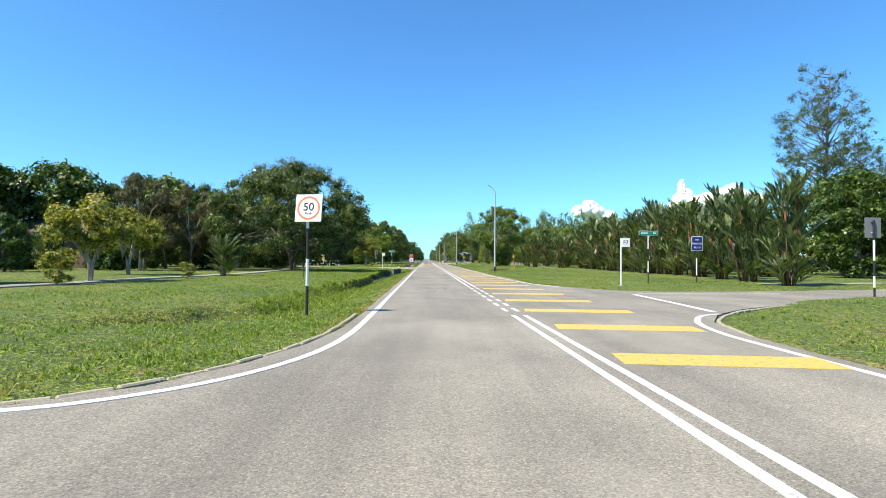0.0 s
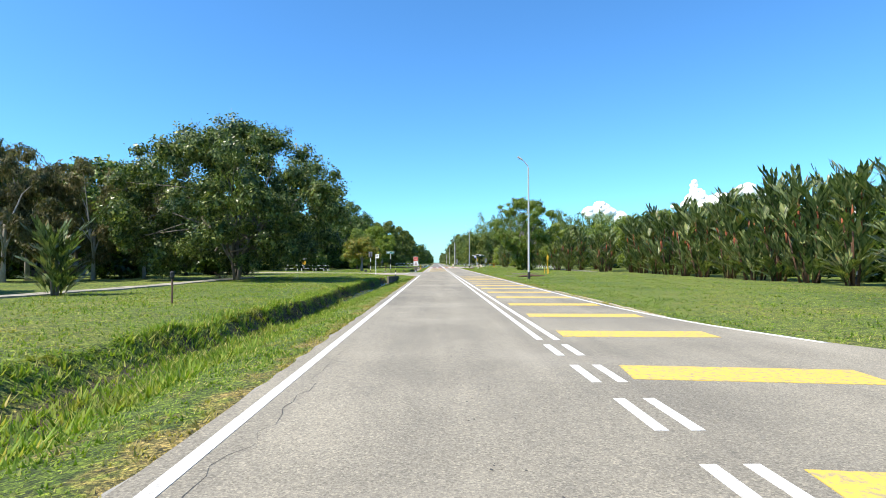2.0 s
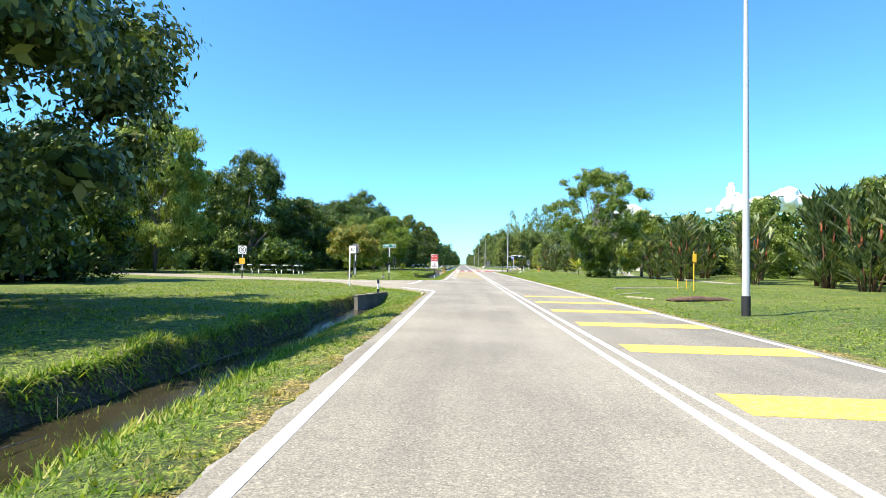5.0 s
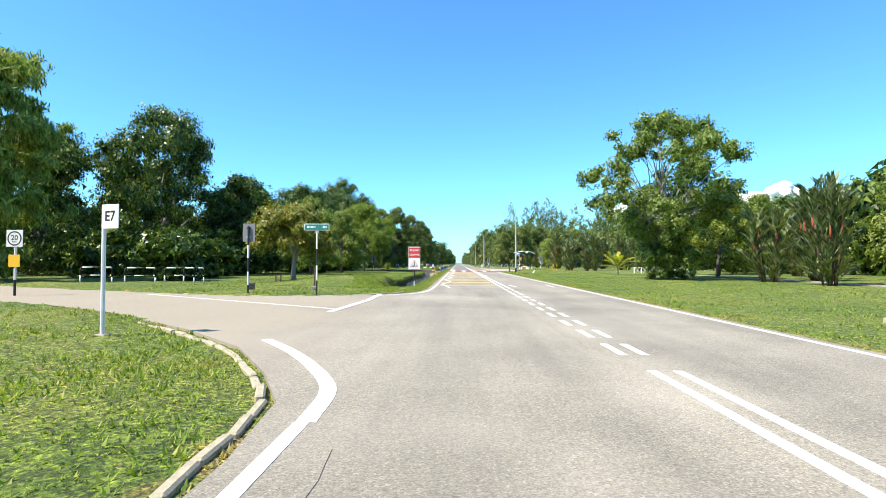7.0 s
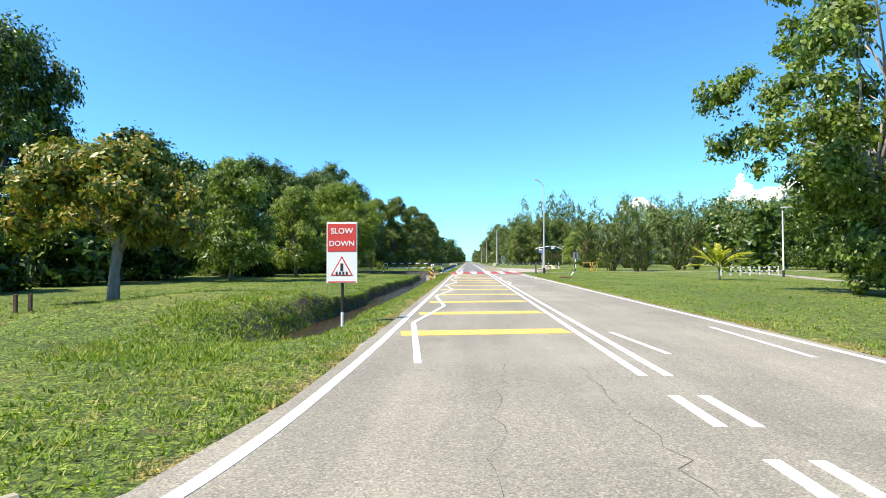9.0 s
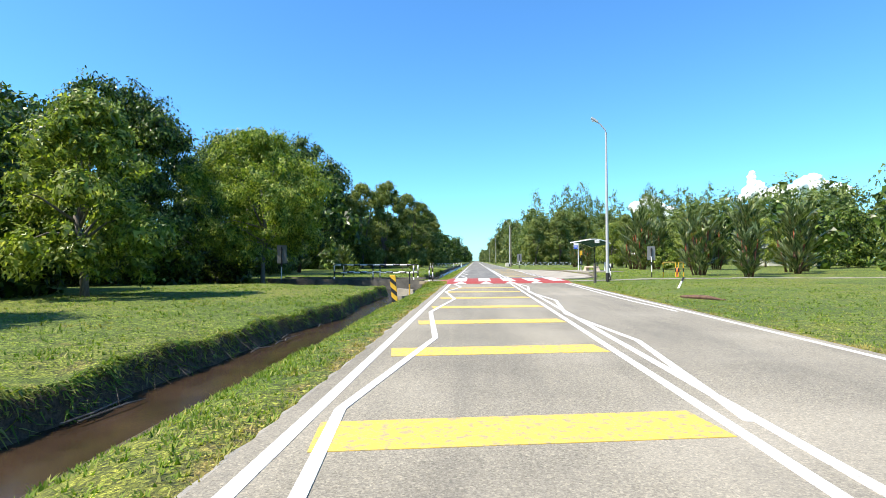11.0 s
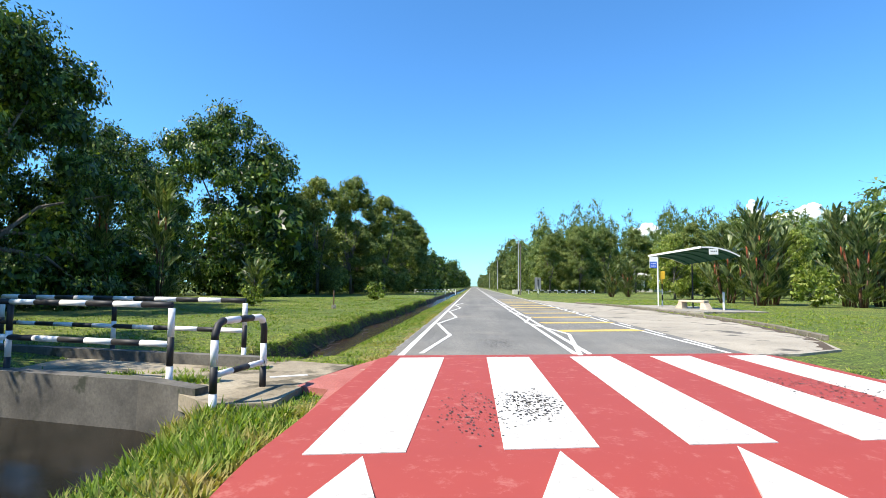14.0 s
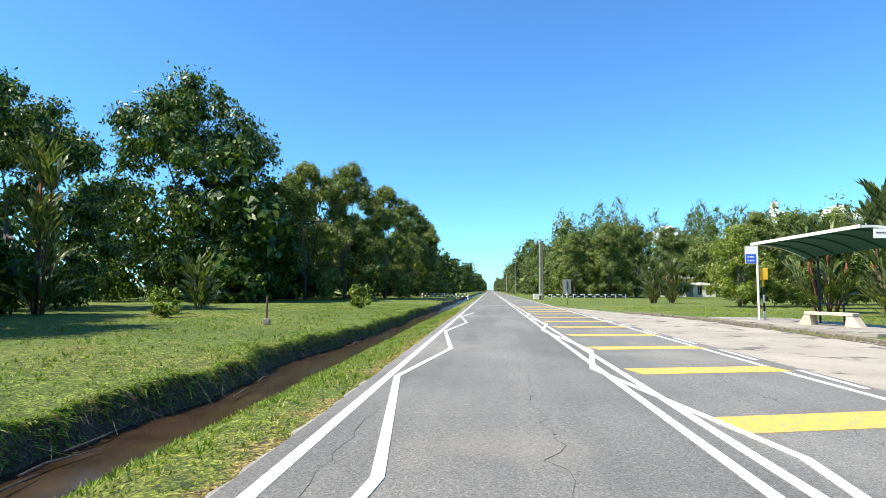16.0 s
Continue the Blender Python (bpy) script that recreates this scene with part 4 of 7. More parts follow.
def sign_from_behind(x, y, top, w, h, label, bands, turn=0.0):
    z = gz(x, y)
    e = empty("road_sign", x, y, z, turn, label=label, category="road sign")
    banded_post(e, top - z - 0.1, 0.035, bands)
    plate(e, w, h, top - z - h / 2, DULL_GREY, y=0.05)
    for k in (-0.25, 0.25):
        part("clamp", Shape().box(0, 0.035, top - z - h / 2 + h * k, 0.16, 0.05, 0.05, bevel=0.006), BLACK if k > 0 else GREY_METAL, e)


sign_from_behind(16.25, 7.6, 2.94, 0.62, 0.75, "grey back of a road sign on a banded post", [(0.9, BLACK), (0.9, WHITE), (0.7, BLACK), (0.5, WHITE), (0.5, BLACK)])
sign_from_behind(-8.15, 72.0, 2.64, 0.46, 0.68, "grey back of a road sign on a banded post", [(0.7, BLACK), (0.5, WHITE), (0.5, BLACK), (0.5, WHITE), (0.3, BLACK)])
sign_from_behind(11.95, 131.9, 2.2, 0.55, 0.95, "dark grey back of a tall road sign on a banded post", [(0.8, BLACK), (0.5, WHITE), (0.3, BLACK), (0.6, WHITE), (0.5, BLACK)])
sign_from_behind(-12.4, 127.4, 2.3, 0.62, 1.15, "grey back of a tall road sign under a tree", [(0.8, BLACK), (0.5, WHITE), (0.5, BLACK)])
sign_from_behind(6.9, 179.7, 2.3, 0.7, 1.3, "grey back of a road sign on a banded post", [(0.8, BLACK), (0.5, WHITE), (0.5, BLACK)])


def slow_sign():
    x, y = -2.9, 83.0
    z = gz(x, y)
    e = empty("slow_down_sign", x, y, z, label="red and white SLOW DOWN crossing sign on a banded post", category="road sign")
    zt = 2.12 - z
    banded_post(e, zt - 0.1, 0.035, [(1.4, BLACK), (0.35, BLACK), (0.32, WHITE)])
    p = plate(e, 0.67, 1.32, zt - 0.66, SIGN_WHITE)
    plate(p, 0.63, 0.60, zt - 0.34, RED, "red_panel", y=-0.057)
    text_part("lettering", "SLOW", 0.175, face_at(0, -0.0645, zt - 0.20), SIGN_WHITE, p)
    text_part("lettering", "DOWN", 0.165, face_at(0, -0.0645, zt - 0.47), SIGN_WHITE, p)
    for name, r, m, d in (("triangle", 0.285, RED, -0.060), ("triangle_face", 0.235, SIGN_WHITE, -0.066)):
        s = Shape()
        c = zt - 1.02
        q = [(r * 1.0 * math.cos(t), c + r * 1.0 * math.sin(t)) for t in (math.pi / 2, math.pi * 7 / 6, math.pi * 11 / 6)]
        s.add([(a, d, b) for a, b in q] + [(a, d + 0.006, b) for a, b in q], [(0, 1, 2), (0, 3, 4, 1), (1, 4, 5, 2), (2, 5, 3, 0)])
        part(name, s, m, p)
    part("pictogram", Shape().box(0, -0.068, zt - 0.98, 0.06, 0.005, 0.17), BLACK, p)
    for k in range(4):
        part("pictogram", Shape().box(-0.11 + 0.073 * k, -0.068, zt - 1.105, 0.04, 0.005, 0.06), BLACK, p)
    part("bottom_line", Shape().box(0, -0.058, zt - 1.295, 0.6, 0.004, 0.025), RED, p)


slow_sign()


# ---- lamp posts ----
def lamp_post(x, y, h, label, arm=0.65, wood=False):
    e = empty("street_lamp", x, y, gz(x, y), label=label, category="street lamp")
    part("base_sleeve", Shape().tube([(0, 0, -0.4), (0, 0, 0.55)], 0.115, 14), BLACK, e)
    part("pole", Shape().tube([(0, 0, 0.55), (0, 0, h * 0.5), (0, 0, h - 0.65)], [0.10, 0.075, 0.055], 14), GREY_METAL, e, "pale galvanised pole")
    part("arm", Shape().tube([(0, 0, h - 0.7), (-0.04, 0, h - 0.5), (-arm * 0.5, 0, h - 0.15), (-arm * 0.8, 0, h)], [0.05, 0.04, 0.035, 0.03], 10), GREY_METAL, e)
    hd = part("lamp_head", Shape().add([(a, b, c) for a, b, c in ((-arm * 0.72, -0.09, h - 0.06), (-arm * 0.72, 0.09, h - 0.06), (-arm * 1.35, 0.12, h + 0.20), (-arm * 1.35, -0.12, h + 0.20),
                                                                  (-arm * 0.74, -0.07, h + 0.06), (-arm * 0.74, 0.07, h + 0.06), (-arm * 1.3, 0.09, h + 0.30), (-arm * 1.3, -0.09, h + 0.30))],
                                          [(0, 1, 2, 3), (4, 7, 6, 5), (0, 4, 5, 1), (1, 5, 6, 2), (2, 6, 7, 3), (3, 7, 4, 0)]), GREY_METAL, e)
    part("lens", Shape().box(-arm * 1.05, 0, h + 0.055, 0.26, 0.15, 0.03), LAMP_GLASS, hd)
    return e


LAMP = "tall galvanised street lamp with a black base sleeve"
l1 = lamp_post(7.5, 48.2, 9.6, LAMP)
for x, y in ((7.68, 126.7), (7.2, 208.5), (7.2, 283), (7.2, 361), (7.3, -31)):
    copy_thing(l1, pose(x, y, gz(x, y)))
pole = empty("utility_pole", 7.4, 207, gz(7.4, 207), label="plain dark timber pole", category="pole")
part("pole", Shape().tube([(0, 0, -0.5), (0, 0, 8.3)], [0.13, 0.09], 12), BARK, pole)


def path_lamp(x, y, h):
    e = empty("path_lamp", x, y, gz(x, y), label="white footway lamp with a flat angled head", category="lamp")
    part("base_sleeve", Shape().tube([(0, 0, -0.3), (0, 0, 0.5)], 0.075, 12), BLACK, e)
    part("pole", Shape().tube([(0, 0, 0.5), (0, 0, h)], [0.06, 0.045], 12), SIGN_WHITE, e)
    hd = part("lamp_head", Shape().box(0.28, 0, h + 0.06, 0.8, 0.22, 0.10, bevel=0.02), SIGN_WHITE, e)
    part("lens", Shape().box(0.36, 0, h + 0.0, 0.45, 0.16, 0.03), LAMP_GLASS, hd)
    return e


pl = path_lamp(23.2, 112, 5.1)
for x, y in ((22.3, 33.6), (26.3, 221.6)):
    copy_thing(pl, pose(x, y, gz(x, y), 0, 0, 20))


# ---- posts, markers and rails ----
def simple_post(name, x, y, h, r, bands, label, category="post", sides=8):
    e = empty(name, x, y, gz(x, y), label=label, category=category)
    banded_post(e, h, r, bands, sides=sides)
    return e


stake = empty("stake", -8.0, 22.1, gz(-8.0, 22.1), label="short dark wooden stake with a blunt head", category="stake")
part("shaft", Shape().tube([(0, 0, -0.2), (0.01, 0, 0.45), (0, 0, 0.8)], [0.03, 0.028, 0.03], 7), LOG, stake)
part("head", Shape().tube([(0, 0, 0.75), (0, 0, 0.80), (0, 0, 0.95), (0, 0, 0.99)], [0.03, 0.07, 0.065, 0.03], 8), BLACK, stake)
simple_post("marker_post", -3.72, 55.0, 0.58 - gz(-3.72, 55.0), 0.05, [(0.8, BLACK), (1, WHITE), (1, BLACK), (1, WHITE), (1, BLACK)], "short black and white banded marker post")
dp = empty("marker_stake", -6.6, 75.4, gz(-6.6, 75.4), label="dark brown stake in a small pale concrete foot", category="stake")
part("shaft", Shape().tube([(0, 0, 0), (0, 0, 1.0)], 0.035, 7), LOG, dp)
part("foot", Shape().box(0, 0, 0.06, 0.24, 0.22, 0.22, 0.3, 0.02), CONCRETE, dp)
ds = empty("low_block", -9.1, 74.7, gz(-9.1, 74.7), label="small dark stone block on the grass", category="block")
part("block", Shape().box(0, 0, 0.14, 0.3, 0.28, 0.32, 0.4, 0.04), CONCRETE_DARK, ds)
for x, y in ((-11.35, 84.2), (-11.1, 84.35)):
    st = empty("timber_stub", x, y, gz(x, y), label="short brown timber stub in the grass", category="stub")
    part("stub", Shape().box(0, 0, 0.15, 0.08, 0.08, 0.6, 0.2, 0.01), LOG, st)
yp = empty("yellow_post", 11.78, 61.4, gz(11.78, 61.4), label="slim yellow gas marker post with a yellow plate", category="post")
part("post", Shape().tube([(0, 0, -0.3), (0, 0, 2.1)], 0.028, 8), YELLOW, yp)
part("plate", Shape().box(0.02, -0.04, 1.72, 0.2, 0.02, 0.42, bevel=0.01), YELLOW, yp)
for x, y in ((12.0, 64.0), (12.4, 63.8)):
    simple_post("short_post", x, y, 0.55, 0.025, [(1, YELLOW)], "short faded yellow post in the grass")


def striped_marker(x, y):
    e = empty("hazard_marker", x, y, gz(x, y), label="yellow board with black diagonal hazard stripes", category="hazard marker")
    b = part("board", Shape().box(0, 0, 0.40, 0.21, 0.05, 1.16, bevel=0.008), YELLOW, e)
    for k in range(3):
        z = -0.16 + 0.36 * k
        s = Shape()
        q = [(-0.104, z + 0.21), (0.104, z), (0.104, z + 0.16), (-0.104, z + 0.37)]
        s.add([(a, -0.0285, c) for a, c in q] + [(a, -0.02, c) for a, c in q], [(0, 1, 2, 3), (0, 4, 5, 1), (1, 5, 6, 2), (2, 6, 7, 3), (3, 7, 4, 0)])
        part("stripe", s, BLACK, b)
    return e


hm = striped_marker(-3.06, 113.5)
hm.matrix_basis = hm.matrix_basis @ pose(0, 0, 0, 0, -5, 0)
yp2 = empty("ditch_marker_post", -3.14, 118.35, gz(-3.14, 118.35), label="thin marker post, black above and yellow below", category="post")
part("lower_post", Shape().tube([(0, 0, -0.3), (0, 0, 0.52)], 0.03, 8), YELLOW, yp2)
part("upper_post", Shape().tube([(0, 0, 0.52), (0, 0, 1.05)], 0.027, 8), BLACK, yp2)


def banded_pipe(parent, path, r, piece=0.42, name="rail", first=0):
    """A pipe along a path, painted in black and white lengths."""
    pts = [Vector(p) for p in path]
    run, seg, k = [pts[0]], 0.0, first
    left = piece
    for a, b in zip(pts, pts[1:]):
        while (b - a).length > left:
            a = a + (b - a).normalized() * left
            run.append(a)
            part(name, Shape().tube(run, r, 12), (WHITE, BLACK)[k % 2], parent, smooth=True)
            run, left, k = [a], piece, k + 1
        left -= (b - a).length
        run.append(b)
    if len(run) > 1 and (run[-1] - run[0]).length > 0.02:
        part(name, Shape().tube(run, r, 12), (WHITE, BLACK)[k % 2], parent, smooth=True)


def railing(x0, y0, x1, y1, posts, label, h=1.02, piece=0.45):
    e = empty("railing", x0, y0, 0.0, label=label, category="railing")
    d = Vector((x1 - x0, y1 - y0, 0))
    for z, f in ((h, 1), (h * 0.52, 0)):
        banded_pipe(e, [(0, 0, z), (d.x, d.y, z)], 0.04, piece, "rail", f)
    for k in range(posts):
        p = d * (k / (posts - 1))
        banded_pipe(e, [(p.x, p.y, -0.1), (p.x, p.y, h - 0.04)], 0.04, 0.36, "post", k % 2)
    return e


railing(-4.0, 127.32, -9.3, 128.45, 3, "black and white painted pipe railing on the footbridge")
railing(-3.95, 129.35, -9.2, 130.5, 3, "black and white painted pipe railing beside the footbridge lawn")
hoop = empty("barrier_hoop", -2.86, 126.75, 0.03, label="black and white painted pipe hoop barrier", category="barrier")
banded_pipe(hoop, [(-0.08, -0.42, -0.17), (-0.08, -0.42, 0.72), (-0.08, -0.36, 0.82), (-0.07, -0.28, 0.86), (0.03, 0.47, 0.86), (0.04, 0.54, 0.82), (0.04, 0.60, 0.72), (0.04, 0.60, -0.1)], 0.04, 0.28, "pipe", 0)
banded_pipe(hoop, [(-0.08, -0.42, 0.3), (0.04, 0.60, 0.3)], 0.035, 0.33, "cross_pipe", 0)
# hoops by the side road
for x, y, turn in ((-20.5, 81.5, 12), (-18.5, 82.3, 12), (-16.6, 83.0, 12), (-16.0, 83.5, 75)):
    e = empty("barrier_hoop", x, y, gz(x, y), turn, label="white pipe hoop barrier beside the footway", category="barrier")
    banded_pipe(e, [(-0.8, 0, -0.1), (-0.8, 0, 0.75), (-0.72, 0, 0.84), (0.72, 0, 0.84), (0.8, 0, 0.75), (0.8, 0, -0.1)], 0.04, 0.5, "pipe", 0)
    banded_pipe(e, [(-0.8, 0, 0.4), (0.8, 0, 0.4)], 0.03, 0.5, "cross_pipe", 1)
# barriers where the footway meets the crossing on the far side of the road
g1 = empty("barrier_hoop", 8.5, 129.4, 0.05, 80, label="black and white pipe hoop barrier on the footway", category="barrier")
banded_pipe(g1, [(-0.45, 0, -0.1), (-0.45, 0, 0.85), (-0.38, 0, 0.93), (0.38, 0, 0.93), (0.45, 0, 0.85), (0.45, 0, -0.1)], 0.04, 0.3, "pipe", 1)
stub = empty("timber_post", 6.65, 125.4, gz(6.65, 125.4), label="weathered dark grey square post", category="post")
part("post", Shape().box(0, 0, 0.45, 0.13, 0.13, 1.3, 0.3, 0.015), CONCRETE_DARK, stub)
ygate = empty("yellow_gate", 12.9, 132.4, gz(12.9, 132.4), 22, label="yellow and black pipe cycle barrier", category="barrier")
for k in (0, 0.75, 1.0, 1.75):
    dy = 0.35 if k in (0.75, 1.0) else 0.0
    part("post", Shape().tube([(k, -dy, -0.2), (k, -dy, 0.34)], 0.036, 8), YELLOW, ygate)
    part("band", Shape().tube([(k, -dy, 0.34), (k, -dy, 0.62)], 0.037, 8), BLACK, ygate, "black painted band")
    part("post", Shape().tube([(k, -dy, 0.62), (k, -dy, 1.02)], 0.036, 8), YELLOW, ygate)
for p, q in (((0, 0), (0.75, -0.35)), ((1.0, -0.35), (1.75, 0))):
    part("top_bar", Shape().tube([(*p, 1.02), (*q, 1.02)], 0.036, 8), LINE_YELLOW, ygate)
hydrant = empty("hydrant", 14.0, 132.7, gz(14, 132.7), label="small rusty orange hydrant", category="hydrant")
part("body", Shape().tube([(0, 0, -0.1), (0, 0, 0.3), (0, 0, 0.55), (0, 0, 0.66)], [0.1, 0.09, 0.1, 0.04], 12), ORANGE_RING, hydrant)
part("outlet", Shape().tube([(-0.16, 0, 0.42), (0.16, 0, 0.42)], 0.05, 8), ORANGE_RING, hydrant)
# fallen timber and slabs on the right verge
lg = empty("fallen_log", 8.9, 53.9, gz(8.9, 53.9), 15, label="rotting reddish brown log lying in the grass", category="log")
part("log", Shape().tube([(-1.2, 0.1, 0.05), (-0.7, 0.0, 0.07), (-0.2, 0.06, 0.09), (0.3, -0.02, 0.07), (0.8, 0.03, 0.06), (1.3, -0.05, 0.03)], [0.05, 0.12, 0.135, 0.10, 0.11, 0.04], 9), LOG, lg)
part("log", Shape().tube([(-1.3, 0.42, 0.03), (-0.8, 0.34, 0.07), (-0.3, 0.3, 0.06), (0.1, 0.33, 0.02)], [0.03, 0.09, 0.08, 0.03], 8), LOG, lg)
for k in range(9):
    a = 0.7 * k
    part("chip", Shape().box(-1.2 + 0.28 * k, 0.2 + 0.16 * math.sin(2.3 * k), 0.02, 0.16, 0.06, 0.035, a, 0.008), LOG, lg)
brush = empty("brush_pile", -15.9, 47.0, gz(-15.9, 47.0), label="low pile of dead cut branches on the lawn", category="brush pile")
_r = random.Random(5)
for k in range(26):
    a, q = _r.uniform(0, 6.28), _r.uniform(0.3, 1.9)
    x, y, d = math.cos(a) * q, math.sin(a) * q * 0.6, _r.uniform(0.5, 1.3)
    b = _r.uniform(0, 6.28)
    part("branch", Shape().tube([(x, y, 0.02), (x + math.cos(b) * d * 0.5, y + math.sin(b) * d * 0.5, _r.uniform(0.1, 0.4)), (x + math.cos(b) * d, y + math.sin(b) * d, _r.uniform(0.05, 0.7))], [0.025, 0.018, 0.006], 5), LOG, brush)
for x, y, n, a in ((10.6, 64.6, 4.8, 0.35), (7.9, 59.2, 3.4, 0.9), (7.1, 55.6, 1.9, -1.2)):
    e = empty("sunken_edging", x, y, gz(x, y), label="thin sunken strip of pale mossy concrete edging in the grass", category="edging")
    for k in range(int(n / 0.6)):
        d = (k + 0.5) * 0.6 - n / 2
        part("edging_piece", Shape().box(d * math.cos(a), d * math.sin(a), 0.0 + 0.012 * math.sin(3.1 * k), 0.57, 0.10, 0.12, a + 0.03 * math.sin(5 * k), 0.012), KERB, e)
lg2 = empty("fallen_log", 7.35, 112.8, gz(7.35, 112.8), -60, label="rotting reddish brown log lying in the grass", category="log")
part("log", Shape().tube([(-0.9, 0.05, 0.04), (-0.4, 0.0, 0.06), (0.2, 0.05, 0.07), (0.8, -0.02, 0.03)], [0.03, 0.07, 0.065, 0.02], 8), LOG, lg2)
for k in range(5):
    part("chip", Shape().box(-0.7 + 0.33 * k, 0.2 + 0.1 * math.sin(2.3 * k), 0.02, 0.15, 0.06, 0.035, 0.7 * k, 0.008), LOG, lg2)
st = empty("leaning_stake", 9.2, 119.5, gz(9.2, 119.5), label="leaning white stake with a dark top", category="stake")
part("stake", Shape().tube([(-0.25, -0.3, -0.05), (0.05, 0.05, 0.28)], 0.045, 8), WHITE, st)
part("tip", Shape().tube([(0.05, 0.05, 0.28), (0.25, 0.3, 0.47)], 0.045, 8), BLACK, st)
lst = empty("marker_stake", -7.6, 148.6, gz(-7.6, 148.6), label="brown stake in a small pale concrete foot", category="stake")
part("shaft", Shape().tube([(0, 0, 0), (0, 0, 0.95)], 0.035, 7), LOG, lst)
part("foot", Shape().box(0, 0, 0.08, 0.22, 0.22, 0.25, 0.2, 0.02), CONCRETE, lst)


# ---- bus stop ----
def bus_shelter():
    e = empty("bus_shelter", 12.0, 151.0, 0.13, label="open bus shelter with a sloping green roof on slim posts", category="bus shelter")
    fl, fr, br, bl = (Vector(p) for p in ((-1.85, 1.75, 3.0), (-0.55, -2.45, 3.22), (1.45, -2.25, 2.78), (0.55, 2.5, 2.55)))

    def at(u, v):
        """u along the front, v from front to back."""
        p = fl.lerp(fr, u).lerp(bl.lerp(br, u), v)
        return p + Vector((0, 0, 0.16 * 4 * v * (1 - v)))

    n, m = 10, 8
    s = Shape()
    for d in (0.0, 0.04):
        for i in range(n + 1):
            for j in range(m + 1):
                s.v.append(tuple(at(i / n, j / m) + Vector((0, 0, d))))
    k = (n + 1) * (m + 1)
    for i in range(n):
        for j in range(m):
            q = i * (m + 1) + j
            s.f += [(q, q + 1, q + m + 2, q + m + 1), (k + q, k + q + m + 1, k + q + m + 2, k + q + 1)]
    roof = part("roof", s, SHELTER_GREEN, e, "green sheet roof")

    def edge(name, pts, hgt):
        f = Shape()
        for p, q in zip(pts, pts[1:]):
            t = (q - p).normalized()
            o = Vector((t.y, -t.x, 0)) * 0.02
            f.add([tuple(c + Vector((0, 0, z)) + o * g) for g in (-1, 1) for c, z in ((p, -0.02), (q, -0.02), (q, hgt), (p, hgt))], [(0, 1, 2, 3), (7, 6, 5, 4), (3, 2, 6, 7), (0, 4, 5, 1)])
        part(name, f, SIGN_WHITE, roof, "white roof edge")

    edge("front_fascia", [at(i / n, 0) for i in range(n + 1)], 0.09)
    edge("end_fascia", [at(1, j / m) for j in range(m + 1)], 0.055)
    edge("end_fascia", [at(0, j / m) for j in range(m + 1)], 0.055)
    for i in range(1, 10, 2):
        part("rib", Shape().tube([at(i / n, j / m) - Vector((0, 0, 0.03)) for j in range(m + 1)], 0.025, 6), SHELTER_GREEN, roof)
    c = at(1, 0.3)
    pn = part("notice_panel", Shape().box(c.x, c.y - 0.05, c.z - 0.2, 0.46, 0.03, 0.3, bevel=0.005), SIGN_WHITE, roof, "small white notice panel")
    bars(pn, c.x, c.z - 0.18, 0.34, 0.05, 4, BLACK, c.y - 0.068)
    for x, y, h in ((0.75, 2.0, 2.62), ):
        part("post", Shape().tube([(x, y, -0.1), (x, y, h)], 0.04, 10), BLACK, e, "dark slim post")
    part("post", Shape().tube([(0.75, 0.6, -0.1), (0.75, 0.6, 0.8)], 0.03, 8), BLACK, e, "short dark rail post")
    for z in (0.35, 0.75):
        part("back_rail", Shape().tube([(0.75, 0.6, z), (0.75, 2.0, z)], 0.025, 8), BLACK, e, "dark back rail")
    return e


bus_shelter()
bol = empty("bollard", 13.15, 150.0, 0.13, label="slim white post standing beside the bench", category="bollard")
part("post", Shape().tube([(0, 0, -0.2), (0, 0, 0.92), (0, 0, 0.95)], [0.06, 0.06, 0.03], 10), SIGN_WHITE, bol)
bench = empty("bench", 12.05, 151.2, 0.13, -56, label="solid cream concrete bench with splayed ends", category="bench")
part("seat", Shape().box(0, 0, 0.42, 1.55, 0.5, 0.12, bevel=0.02), BENCH_CREAM, bench)
for k in (-1, 1):
    part("bench_end", Shape().add([(k * a, b, c) for c, a0, a1 in ((-0.02, 0.52, 1.0), (0.36, 0.58, 0.77)) for a, b in ((a0, -0.24), (a1, -0.24), (a1, 0.24), (a0, 0.24))],
                                  [(0, 1, 2, 3), (4, 5, 6, 7), (0, 1, 5, 4), (1, 2, 6, 5), (2, 3, 7, 6), (3, 0, 4, 7)]), BENCH_CREAM, bench)
bs = empty("bus_stop_sign", 11.4, 154.9, 0.13, label="blue and white bus stop flag on a white pole", category="bus stop sign")
part("pole", Shape().tube([(0, 0, -0.2), (0, 0, 3.15)], 0.045, 10), SIGN_WHITE, bs)
fl = part("flag", Shape().box(-0.28, -0.03, 2.76, 0.46, 0.02, 0.74, bevel=0.006), SIGN_WHITE, bs)
part("blue_panel", Shape().box(-0.28, -0.044, 2.60, 0.42, 0.01, 0.40), SKY_BLUE, fl)
bars(fl, -0.28, 2.68, 0.3, 0.06, 3, SIGN_WHITE, -0.051)
bars(fl, -0.28, 2.52, 0.3, 0.06, 3, SIGN_WHITE, -0.051)
yb = empty("litter_notice", 11.72, 155.1, 0.13, label="yellow box notice on a banded post", category="notice")
banded_post(yb, 2.0, 0.04, [(0.5, YELLOW), (0.3, BLACK), (0.3, WHITE), (0.3, BLACK), (0.3, WHITE)])
part("box", Shape().box(0, -0.05, 1.95, 0.3, 0.14, 0.5, bevel=0.02), YELLOW, yb)


